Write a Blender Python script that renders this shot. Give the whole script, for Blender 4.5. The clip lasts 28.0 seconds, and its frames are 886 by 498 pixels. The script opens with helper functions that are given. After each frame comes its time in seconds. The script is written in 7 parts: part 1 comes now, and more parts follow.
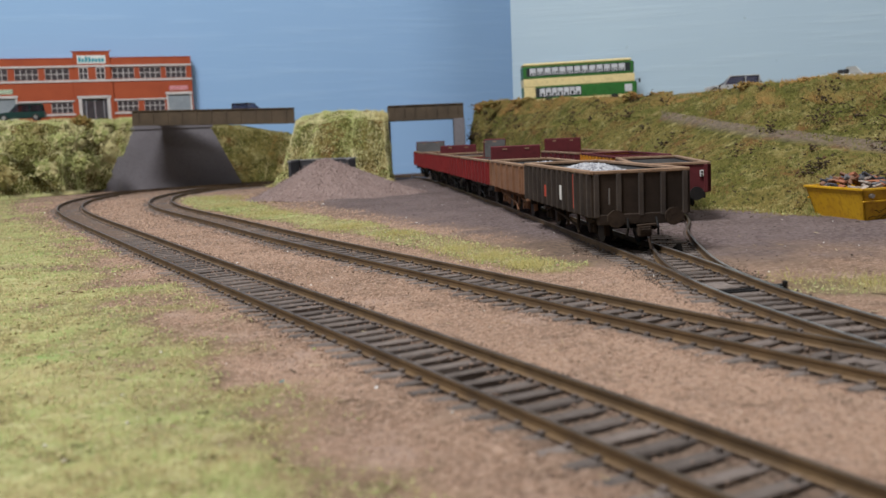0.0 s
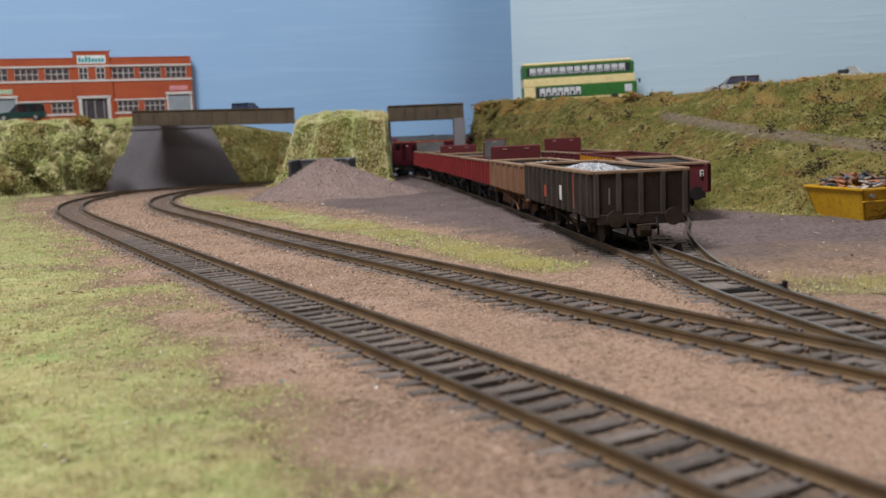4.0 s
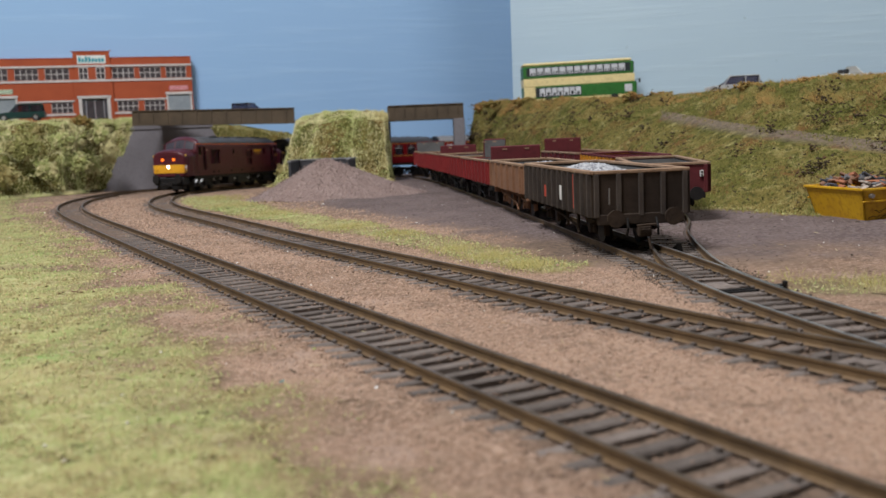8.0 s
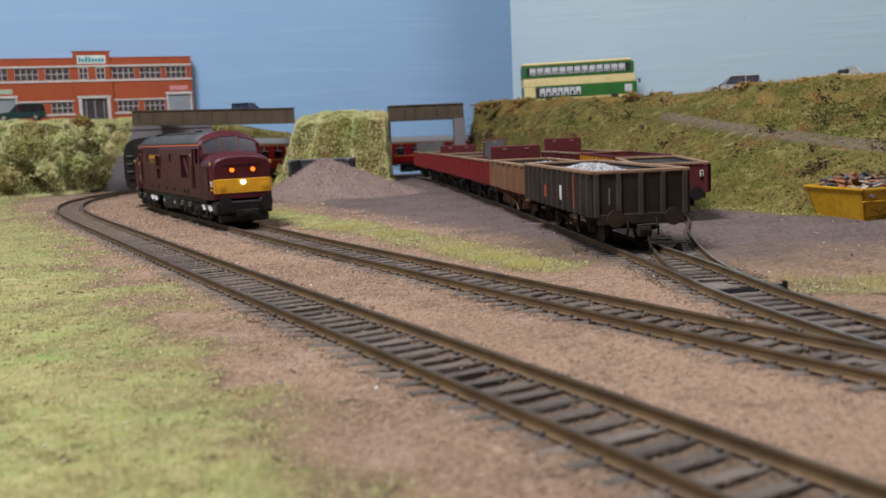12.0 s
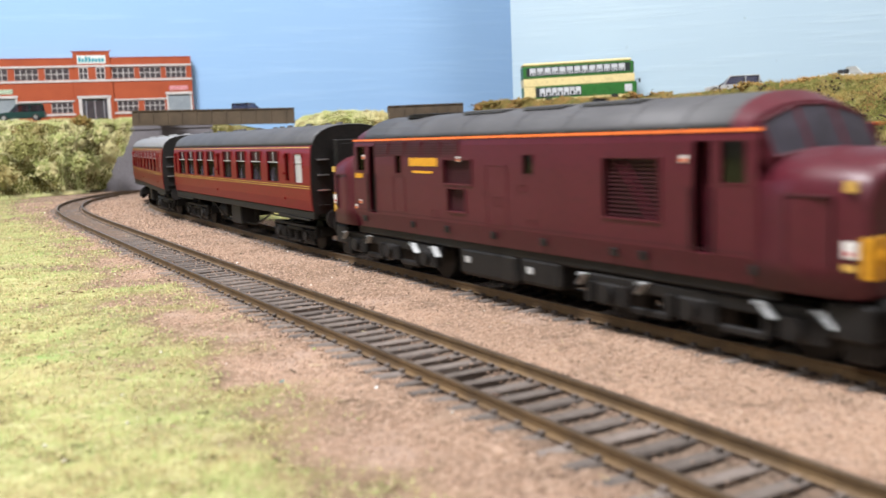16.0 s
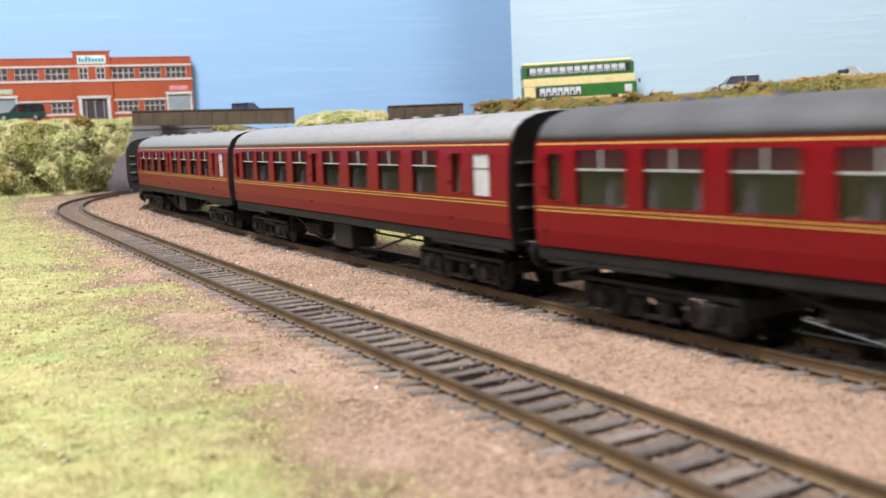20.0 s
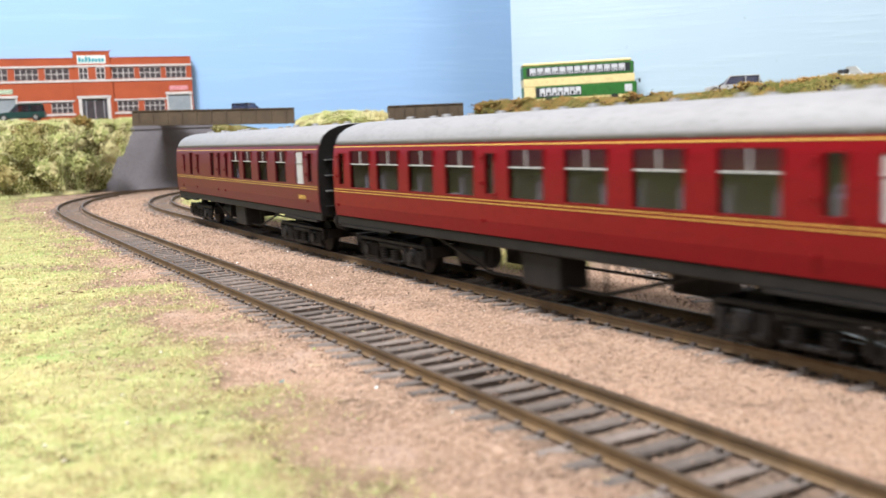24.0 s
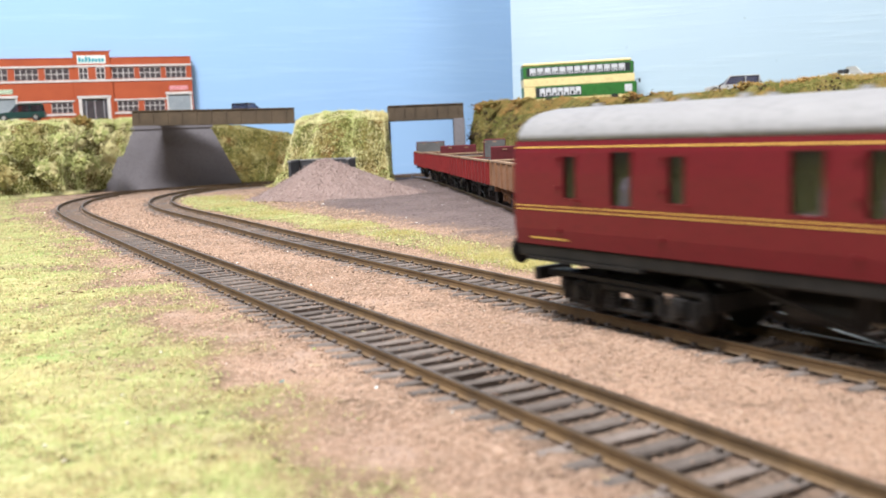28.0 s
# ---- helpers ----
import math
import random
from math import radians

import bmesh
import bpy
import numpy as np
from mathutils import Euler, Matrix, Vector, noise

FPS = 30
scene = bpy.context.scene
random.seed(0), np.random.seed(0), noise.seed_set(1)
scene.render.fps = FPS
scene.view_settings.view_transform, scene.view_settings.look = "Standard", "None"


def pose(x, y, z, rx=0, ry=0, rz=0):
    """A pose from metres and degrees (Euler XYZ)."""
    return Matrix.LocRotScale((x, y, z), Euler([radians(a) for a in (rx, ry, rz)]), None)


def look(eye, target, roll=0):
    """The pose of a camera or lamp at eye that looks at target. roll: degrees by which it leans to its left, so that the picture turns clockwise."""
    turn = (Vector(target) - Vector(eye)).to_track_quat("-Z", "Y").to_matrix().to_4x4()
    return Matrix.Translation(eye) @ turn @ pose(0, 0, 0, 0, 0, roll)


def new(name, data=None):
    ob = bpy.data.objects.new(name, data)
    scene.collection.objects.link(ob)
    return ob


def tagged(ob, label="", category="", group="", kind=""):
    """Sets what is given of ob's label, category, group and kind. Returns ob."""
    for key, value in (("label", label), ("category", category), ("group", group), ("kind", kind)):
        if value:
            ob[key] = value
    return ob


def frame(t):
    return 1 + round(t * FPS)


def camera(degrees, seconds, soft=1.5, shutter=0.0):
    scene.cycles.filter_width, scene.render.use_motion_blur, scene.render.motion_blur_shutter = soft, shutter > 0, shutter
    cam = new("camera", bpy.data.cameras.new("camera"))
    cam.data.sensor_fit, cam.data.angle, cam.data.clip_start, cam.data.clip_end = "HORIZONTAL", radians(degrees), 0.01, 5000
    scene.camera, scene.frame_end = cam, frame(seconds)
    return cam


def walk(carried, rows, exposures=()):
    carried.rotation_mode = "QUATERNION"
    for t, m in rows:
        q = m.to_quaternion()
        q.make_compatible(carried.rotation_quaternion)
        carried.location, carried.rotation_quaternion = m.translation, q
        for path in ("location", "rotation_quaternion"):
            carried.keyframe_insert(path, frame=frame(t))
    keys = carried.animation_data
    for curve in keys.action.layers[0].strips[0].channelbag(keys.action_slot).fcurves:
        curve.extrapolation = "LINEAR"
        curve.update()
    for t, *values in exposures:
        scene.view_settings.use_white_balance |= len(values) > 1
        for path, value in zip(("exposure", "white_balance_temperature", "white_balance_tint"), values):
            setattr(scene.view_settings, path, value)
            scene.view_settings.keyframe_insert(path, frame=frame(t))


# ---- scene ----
from mathutils import kdtree

MM = 0.001
EYE = (0.0, 0.0, 0.04648)
PITCH, ROLL = 6.853, -2.378
cam = camera(48.71, 28.0, shutter=0.85)
_t = (0.0, math.cos(radians(PITCH)), EYE[2] - math.sin(radians(PITCH)))
walk(cam, [(0.0, look(EYE, _t, ROLL)), (28.0, look(EYE, _t, ROLL))],
     exposures=[(0.0, 0.0), (12.0, 0.0), (14.5, 0.65), (16.0, 0.84), (18.0, 0.84), (20.5, 0.84), (24.0, 1.0), (28.0, 1.0)])

cam.data.dof.use_dof, cam.data.dof.focus_distance, cam.data.dof.aperture_fstop = True, 0.42, 30

# ---- light: a closed hobby room with two ceiling panels ----
world = bpy.data.worlds.new("room_world")
scene.world = world
world.use_nodes = True
world.node_tree.nodes["Background"].inputs[0].default_value = (0.8, 0.88, 1.0, 1)
world.node_tree.nodes["Background"].inputs[1].default_value = 0.05


def lamp_panel(name, eye, target, sx, sy, watts, color):
    d = bpy.data.lights.new(name, "AREA")
    d.shape, d.size, d.size_y, d.energy, d.color = "RECTANGLE", sx, sy, watts, color
    ob = new(name, d)
    ob.matrix_world = look(eye, target)
    return ob


lamp_panel("ceiling_lamp", (-0.42, 0.05, 1.30), (-0.06, 0.42, 0), 0.50, 0.40, 28.0, (0.98, 0.97, 1.0))
lamp_panel("ceiling_lamp", (0.72, 0.42, 1.15), (-0.15, 0.80, 0), 0.7, 0.5, 5.0, (0.98, 0.97, 1.0))
# Unseen low lamp added at front left; it throws the bus's shadow on the backdrop.
lamp_panel("desk_lamp", (-0.60, -0.55, 0.64), (0.0, 0.9, 0.0), 0.14, 0.14, 2.4, (0.98, 0.97, 1.0))


# ---- small geometry kit, all in millimetres ----
def part(name, bm, material, parent=None, label="", smooth=False):
    me = bpy.data.meshes.new(name)
    bmesh.ops.scale(bm, vec=(MM, MM, MM), verts=bm.verts)
    bmesh.ops.recalc_face_normals(bm, faces=bm.faces)
    bm.to_mesh(me)
    bm.free()
    for m in (material if isinstance(material, (list, tuple)) else [material]):
        me.materials.append(m)
    if smooth:
        for p in me.polygons:
            p.use_smooth = True
    ob = new(name, me)
    ob.parent = parent
    if label:
        ob["label"] = label
    return ob


def thing(name, label, category, group="", kind=""):
    return tagged(new(name), label, category, group, kind)


def box(bm, x0, x1, y0, y1, z0, z1, bev=0.0, mi=0):
    r = bmesh.ops.create_cube(bm, size=1)
    vs = r["verts"]
    for v in vs:
        v.co = Vector(((x0 + x1) / 2 + v.co.x * (x1 - x0), (y0 + y1) / 2 + v.co.y * (y1 - y0), (z0 + z1) / 2 + v.co.z * (z1 - z0)))
    fs = {f for v in vs for f in v.link_faces}
    for f in fs:
        f.material_index = mi
    if bev > 0:
        es = list({e for v in vs for e in v.link_edges})
        bmesh.ops.bevel(bm, geom=es, offset=bev, segments=1, affect="EDGES")
    return vs


def cyl(bm, c, r, h, axis="z", seg=16, r2=None):
    res = bmesh.ops.create_cone(bm, cap_ends=True, segments=seg, radius1=r, radius2=r if r2 is None else r2, depth=h)
    m = Matrix.Translation(c)
    if axis == "x":
        m = m @ Matrix.Rotation(math.pi / 2, 4, "Y")
    if axis == "y":
        m = m @ Matrix.Rotation(math.pi / 2, 4, "X")
    bmesh.ops.transform(bm, matrix=m, verts=res["verts"])
    return res["verts"]


def rod(bm, a, b, r, seg=6):
    a, b = Vector(a), Vector(b)
    res = bmesh.ops.create_cone(bm, cap_ends=True, segments=seg, radius1=r, radius2=r, depth=(b - a).length)
    m = Matrix.Translation((a + b) / 2) @ (b - a).to_track_quat("Z", "Y").to_matrix().to_4x4()
    bmesh.ops.transform(bm, matrix=m, verts=res["verts"])


def loft(bm, rings, close=False, caps=True):
    """Skin over rings of equal length; open strips unless close."""
    vv = [[bm.verts.new(p) for p in r] for r in rings]
    n = len(rings[0])
    for a, b in zip(vv[:-1], vv[1:]):
        for i in range(n if close else n - 1):
            j = (i + 1) % n
            try:
                bm.faces.new((a[i], a[j], b[j], b[i]))
            except ValueError:
                pass
    if caps and close:
        bm.faces.new(vv[0])
        bm.faces.new(list(reversed(vv[-1])))
    return vv


def from_arrays(name, verts, faces, material, parent=None, label="", smooth=False):
    me = bpy.data.meshes.new(name)
    if len({len(f) for f in faces[:1]} | {len(f) for f in faces[-1:]}) == 1:
        V, F = np.asarray(verts, np.float32) * MM, np.asarray(faces, np.int32)
        k = F.shape[1]
        me.vertices.add(len(V))
        me.vertices.foreach_set("co", V.ravel())
        me.loops.add(F.size)
        me.loops.foreach_set("vertex_index", F.ravel())
        me.polygons.add(len(F))
        me.polygons.foreach_set("loop_start", np.arange(0, F.size, k, dtype=np.int32))
    else:
        me.from_pydata((np.asarray(verts, float) * MM).tolist(), [], [tuple(int(i) for i in f) for f in faces])
    me.materials.append(material)
    if smooth:
        for p in me.polygons:
            p.use_smooth = True
    me.update(calc_edges=True)
    ob = new(name, me)
    ob.parent = parent
    if label:
        ob["label"] = label
    return ob


# ---- materials ----
def nodes_of(name):
    m = bpy.data.materials.new(name)
    m.use_nodes = True
    nt = m.node_tree
    return m, nt, nt.nodes["Principled BSDF"]


def link(nt, a, b):
    nt.links.new(a, b)


def mixc(nt, fac, a, b):
    n = nt.nodes.new("ShaderNodeMix")
    n.data_type = "RGBA"
    for sock, val in ((n.inputs[0], fac), (n.inputs[6], a), (n.inputs[7], b)):
        if hasattr(val, "is_linked"):
            nt.links.new(val, sock)
        elif isinstance(val, (int, float)):
            sock.default_value = val
        else:
            sock.default_value = (*val, 1)
    return n.outputs[2]


def noise_fac(nt, coord, scale, detail=4, lo=0.35, hi=0.65, rough=0.55):
    n = nt.nodes.new("ShaderNodeTexNoise")
    n.inputs["Scale"].default_value, n.inputs["Detail"].default_value, n.inputs["Roughness"].default_value = scale, detail, rough
    nt.links.new(coord, n.inputs["Vector"])
    r = nt.nodes.new("ShaderNodeMapRange")
    r.inputs[1].default_value, r.inputs[2].default_value = lo, hi
    nt.links.new(n.outputs[0], r.inputs[0])
    return r.outputs[0]


def surface(name, color, alt=None, rough=0.6, metal=0.0, scale=120, fine=900, bump=0.15, alt2=None, spec=0.4, bump_dist=0.0004, rand=0.0):
    """Paint, card, plastic or plaster with stains at one scale and grain at another."""
    m, nt, b = nodes_of(name)
    tc = nt.nodes.new("ShaderNodeTexCoord").outputs["Object"]
    alt = alt or tuple(c * 0.72 for c in color)
    col = mixc(nt, noise_fac(nt, tc, scale, 5), color, alt)
    f2 = noise_fac(nt, tc, fine, 3)
    col = mixc(nt, noise_fac(nt, tc, fine, 3, 0.5, 0.85), col, alt2 or tuple(c * 0.6 for c in color))
    if rand:
        oi = nt.nodes.new("ShaderNodeObjectInfo").outputs["Random"]
        h = nt.nodes.new("ShaderNodeHueSaturation")
        r = nt.nodes.new("ShaderNodeMapRange")
        r.inputs[3].default_value, r.inputs[4].default_value = 1 - rand, 1 + rand
        nt.links.new(oi, r.inputs[0])
        nt.links.new(r.outputs[0], h.inputs["Value"])
        nt.links.new(col, h.inputs["Color"])
        col = h.outputs[0]
    nt.links.new(col, b.inputs["Base Color"])
    b.inputs["Roughness"].default_value, b.inputs["Metallic"].default_value = rough, metal
    b.inputs["Specular IOR Level"].default_value = spec
    if bump:
        bp = nt.nodes.new("ShaderNodeBump")
        bp.inputs["Strength"].default_value, bp.inputs["Distance"].default_value = bump, bump_dist
        nt.links.new(f2, bp.inputs["Height"])
        nt.links.new(bp.outputs[0], b.inputs["Normal"])
    return m


def island(name, colors, rough=0.9, patch=0.0, scale=30, fine=0.45):
    """Loose crumbs whose colour changes from piece to piece; patch: how far it follows broad drifts in the plan instead."""
    m, nt, b = nodes_of(name)
    rp = nt.nodes.new("ShaderNodeNewGeometry").outputs["Random Per Island"]
    fac = rp
    if patch:
        tc = nt.nodes.new("ShaderNodeTexCoord").outputs["Object"]
        n1, n2 = noise_fac(nt, tc, scale, 4, 0.36, 0.64), noise_fac(nt, tc, scale * 5, 3, 0.33, 0.67)
        mx = nt.nodes.new("ShaderNodeMix")
        mx.inputs[0].default_value = fine
        nt.links.new(n1, mx.inputs[2])
        nt.links.new(n2, mx.inputs[3])
        m2 = nt.nodes.new("ShaderNodeMix")
        m2.inputs[0].default_value = patch
        nt.links.new(rp, m2.inputs[2])
        nt.links.new(mx.outputs[0], m2.inputs[3])
        fac = m2.outputs[0]
    ramp = nt.nodes.new("ShaderNodeValToRGB")
    ramp.color_ramp.elements[0].color = (*colors[0], 1)
    ramp.color_ramp.elements[1].color = (*colors[-1], 1)
    for i, c in enumerate(colors[1:-1]):
        e = ramp.color_ramp.elements.new((i + 1) / (len(colors) - 1))
        e.color = (*c, 1)
    nt.links.new(fac, ramp.inputs[0])
    nt.links.new(ramp.outputs[0], b.inputs["Base Color"])
    b.inputs["Roughness"].default_value = rough
    b.inputs["Specular IOR Level"].default_value = 0.15
    return m


def glow(name, color, strength):
    m, nt, b = nodes_of(name)
    b.inputs["Base Color"].default_value = (*color, 1)
    b.inputs["Emission Color"].default_value = (*color, 1)
    b.inputs["Emission Strength"].default_value = strength
    return m


def glass(name, tint=(0.75, 0.8, 0.8), rough=0.06, shine=0.05):
    m, nt, b = nodes_of(name)
    clear = nt.nodes.new("ShaderNodeBsdfTransparent")
    clear.inputs[0].default_value = (*tint, 1)
    gloss = nt.nodes.new("ShaderNodeBsdfGlossy")
    gloss.inputs["Roughness"].default_value = rough
    mix = nt.nodes.new("ShaderNodeMixShader")
    mix.inputs[0].default_value = shine
    nt.links.new(clear.outputs[0], mix.inputs[1])
    nt.links.new(gloss.outputs[0], mix.inputs[2])
    nt.links.new(mix.outputs[0], nt.nodes["Material Output"].inputs[0])
    return m


M_MAROON = surface("maroon_enamel", (0.076, 0.0095, 0.0175), (0.064, 0.008, 0.0145), 0.42, 0, 30, 500, 0.03)
M_ROOFDK = surface("dark_roof_grey", (0.075, 0.075, 0.08), (0.055, 0.055, 0.06), 0.6, 0, 60, 700, 0.05)
M_ROOFLT = surface("light_roof_grey", (0.225, 0.225, 0.23), (0.215, 0.215, 0.22), 0.6, 0, 60, 700, 0.05)
M_CRIMSON = surface("crimson_enamel", (0.165, 0.0042, 0.0078), (0.145, 0.0038, 0.0066), 0.34, 0, 30, 500, 0.03, spec=0.22)
M_CRIMSON_DK = surface("dull_crimson_enamel", (0.115, 0.007, 0.0125), (0.10, 0.006, 0.0105), 0.38, 0, 30, 500, 0.03)
M_BLACK = surface("weathered_black", (0.009, 0.0088, 0.009), (0.017, 0.015, 0.014), 0.55, 0, 150, 900, 0.1, spec=0.25)
M_GOLD = surface("gold_lining", (0.62, 0.40, 0.09), (0.56, 0.35, 0.08), 0.45, 0, 80, 600, 0)
M_ORANGE = surface("orange_lining", (0.7, 0.16, 0.03), (0.65, 0.14, 0.03), 0.5, 0, 80, 600, 0)
M_YELLOW = surface("warning_yellow", (0.72, 0.36, 0.02), (0.66, 0.31, 0.02), 0.45, 0, 60, 600, 0.03)
M_WHITE = surface("white_paint", (0.75, 0.75, 0.73), (0.66, 0.66, 0.63), 0.5, 0, 80, 600, 0.03)
M_SILVER = surface("bare_metal", (0.5, 0.5, 0.5), (0.35, 0.35, 0.35), 0.35, 0.8, 150, 800, 0.05)
M_GLASS = glass("coach_glass", (0.40, 0.36, 0.41), 0.10, 0.06)
M_DARKGLASS = glass("cab_glass", (0.22, 0.25, 0.27), 0.08)
M_FROST = surface("frosted_glass", (0.50, 0.51, 0.51), (0.43, 0.44, 0.44), 0.3, 0, 90, 700, 0)
M_INNER = surface("pale_partition", (0.55, 0.52, 0.48), (0.47, 0.44, 0.40), 0.7)
M_SEAT = surface("pale_grey_blue_moquette", (0.46, 0.47, 0.53), (0.30, 0.31, 0.40), 0.85, 0, 40, 400)
M_RAIL = surface("rusty_rail", (0.165, 0.104, 0.05), (0.10, 0.064, 0.034), 0.65, 0.1, 90, 700, 0.1)
M_RAILTOP = surface("worn_railhead", (0.115, 0.088, 0.064), (0.075, 0.057, 0.042), 0.45, 0.4, 90, 700, 0.05)
M_SLEEPER = surface("dusty_sleeper", (0.15, 0.126, 0.112), (0.095, 0.076, 0.064), 0.85, 0, 180, 900, 0.25, rand=0.3)
M_RAILBRIGHT = surface("polished_railhead", (0.42, 0.39, 0.36), (0.28, 0.25, 0.22), 0.3, 0.85, 90, 700, 0.05)
M_HEAD = glow("headlamp_lens", (1.0, 1.0, 0.98), 9)
M_AMBER = glow("marker_lens", (1.0, 0.17, 0.008), 2.0)
M_TAIL = glow("tail_lens", (1.0, 0.03, 0.02), 3)


# ---- plan: heights and track centre lines (mm) ----
def dip(y):
    return float(np.interp(y, [850, 1000, 1110, 1350], [0, -1.0, -4.0, -11.0]))


def curve_path(x0, y0, th0, ks, kv, lo, hi, ds=2.0):
    """Centre line of given curvature (1/m) from a start pose, run out both ways."""
    out = {}
    for sign, end in ((1, hi), (-1, lo)):
        n = int(abs(end) / ds) + 1
        x, y, th = x0, y0, th0
        for i in range(n):
            s = sign * i * ds
            out[round(s / ds)] = (s, x, y, th)
            k = float(np.interp(s + sign * ds / 2, ks, kv)) / 1000
            x += -math.sin(th) * ds * sign
            y += math.cos(th) * ds * sign
            th -= k * ds * sign
    a = np.array([out[k] for k in sorted(out)])
    return a


KS = [-150, 0, 300, 450, 600, 750, 900, 1100, 1400, 1480, 1560]
PATH_A = curve_path(46.18, 113.1, 0.481, KS, [0, -0.172, 0.114, -0.064, 0.244, 1.845, 1.741, 1.729, 1.8, 1.8, 1.8], -400, 1480)
PATH_B = curve_path(154.88, 80.4, 0.688, KS, [0, 1.383, -0.105, 0.394, -0.413, 1.646, 2.428, 1.791, 2.036, 2.05, 0], -1400, 3300)


def at_path(path, s):
    x, y, th = (float(np.interp(s, path[:, 0], path[:, i])) for i in (1, 2, 3))
    return x, y, th


def spline_path(pts, ds=2.0):
    """A smooth centre line through a few plan points."""
    p = [Vector((*q, 0)) for q in pts]
    p = [p[0] * 2 - p[1]] + p + [p[-1] * 2 - p[-2]]
    xy = []
    for i in range(1, len(p) - 2):
        n = max(2, int((p[i + 1] - p[i]).length / ds))
        for j in range(n):
            t = j / n
            a, b, c, d = p[i - 1], p[i], p[i + 1], p[i + 2]
            q = 0.5 * ((2 * b) + (c - a) * t + (2 * a - 5 * b + 4 * c - d) * t * t + (3 * b - a - 3 * c + d) * t ** 3)
            xy.append((q.x, q.y))
    xy = np.array(xy)
    dd = np.diff(xy, axis=0)
    s = np.r_[0, np.cumsum(np.hypot(dd[:, 0], dd[:, 1]))]
    th = np.arctan2(-dd[:, 0], dd[:, 1])
    return np.c_[s, xy, np.r_[th, th[-1]]]


PATH_C = spline_path([(112, 150), (98, 190), (84.5, 260), (80.5, 310), (76.5, 350), (68, 420), (49, 585), (31, 727), (7, 921), (-14, 1113), (-27, 1220)])
PATH_D = spline_path([(84.5, 260), (82, 300), (85, 345), (97, 420), (111, 475), (121, 560), (119, 680), (104, 800), (90, 930)])


BED_POINTS = [(x, y) for path in (PATH_A, PATH_B, PATH_C, PATH_D) for s_, x, y, _ in path[::2] if 60 < y < 1000 and -400 < s_ < 1200]
BED = kdtree.KDTree(len(BED_POINTS))
for _i, _p in enumerate(BED_POINTS):
    BED.insert((*_p, 0), _i)
BED.balance()


def bed_distance(x, y):
    """How far a plan point lies from the nearest running line."""
    return BED.find((x, y, 0))[2]


def sweep(bm, path, s0, s1, prof, off, step=8.0, mi=0):
    rings = []
    n = max(2, int((s1 - s0) / step))
    for i in range(n + 1):
        x, y, th = at_path(path, s0 + (s1 - s0) * i / n)
        nx, ny, z = math.cos(th), math.sin(th), dip(y)
        rings.append([(x + nx * (off + u), y + ny * (off + u), z + w) for u, w in prof])
    loft(bm, rings, close=True)


RAIL_WEB = [(-0.7, -2.5), (0.7, -2.5), (0.28, -2.1), (0.2, -0.9), (0.42, -0.65), (0.45, -0.12), (-0.45, -0.12), (-0.45, -0.65), (-0.22, -0.9), (-0.3, -2.1)]
RAIL_TOP = [(-0.44, -0.13), (0.44, -0.13), (0.4, 0.0), (-0.4, 0.0)]


def sleeper_mesh(seed):
    """One worn sleeper with its rail chairs; its ends are broken off unevenly."""
    q = random.Random(seed)
    bm = bmesh.new()
    box(bm, -15, 15, -1.45, 1.45, -4.3, -2.55, 0.3)
    for v in bm.verts:
        if abs(v.co.x) > 13:
            v.co.x += math.copysign(q.uniform(-1.3, 0.4), v.co.x)
            v.co.z += q.uniform(-0.35, 0.05)
        v.co.y += q.uniform(-0.15, 0.15)
    for u in (-8.5, 8.5):
        for e in (-1.15, 1.15):
            box(bm, u + e - 0.45, u + e + 0.45, -0.7, 0.7, -2.6, -1.95)
    me = bpy.data.meshes.new("sleeper")
    bmesh.ops.scale(bm, vec=(MM, MM, MM), verts=bm.verts)
    bm.to_mesh(me)
    bm.free()
    me.materials.append(M_SLEEPER)
    return me


SLEEPERS = [sleeper_mesh(400 + i) for i in range(6)]
rng = random.Random(5)


def track(label, path, s0, s1, sl0, sl1, pitch=7.3, rails=((-8.7, None, None), (8.7, None, None)), top=M_RAILTOP):
    t = thing("railway_track", label, "railway track", "railway tracks", "structure")
    for off, a, b in rails:
        a, b = s0 if a is None else a, s1 if b is None else b
        bm = bmesh.new()
        sweep(bm, path, a, b, RAIL_WEB, off)
        r = part("rail", bm, M_RAIL, t)
        bm = bmesh.new()
        sweep(bm, path, a, b, RAIL_TOP, off)
        part("railhead", bm, top, r, "worn shiny running surface")
    s = sl0
    while s < sl1:
        x, y, th = at_path(path, s)
        ob = new("sleeper", rng.choice(SLEEPERS))
        ob.parent = t
        ob.matrix_basis = pose(x * MM, y * MM, (dip(y) + rng.uniform(-0.1, 0.1)) * MM, rng.uniform(-0.6, 0.6), rng.uniform(-0.4, 0.4), math.degrees(th) + rng.uniform(-1.2, 1.2))
        s += pitch
    return t


track("single line of model track with brown rails and grey sleepers", PATH_A, -300, 1470, -60, 1150, rails=((-8.7, None, None), (9.4, None, None)))
track("main line of model track under the passing train", PATH_B, -1300, 3200, -40, 1250)
track("siding of model track under a row of wagons", PATH_C, 25, 1090, 25, 420, rails=((-8.7, None, None), (8.7, 30, None)), top=M_RAILBRIGHT)
track("curved siding of model track with point blades", PATH_D, 0, 680, 96, 300, rails=((-8.7, 30, None), (8.7, None, None)), top=M_RAILBRIGHT)


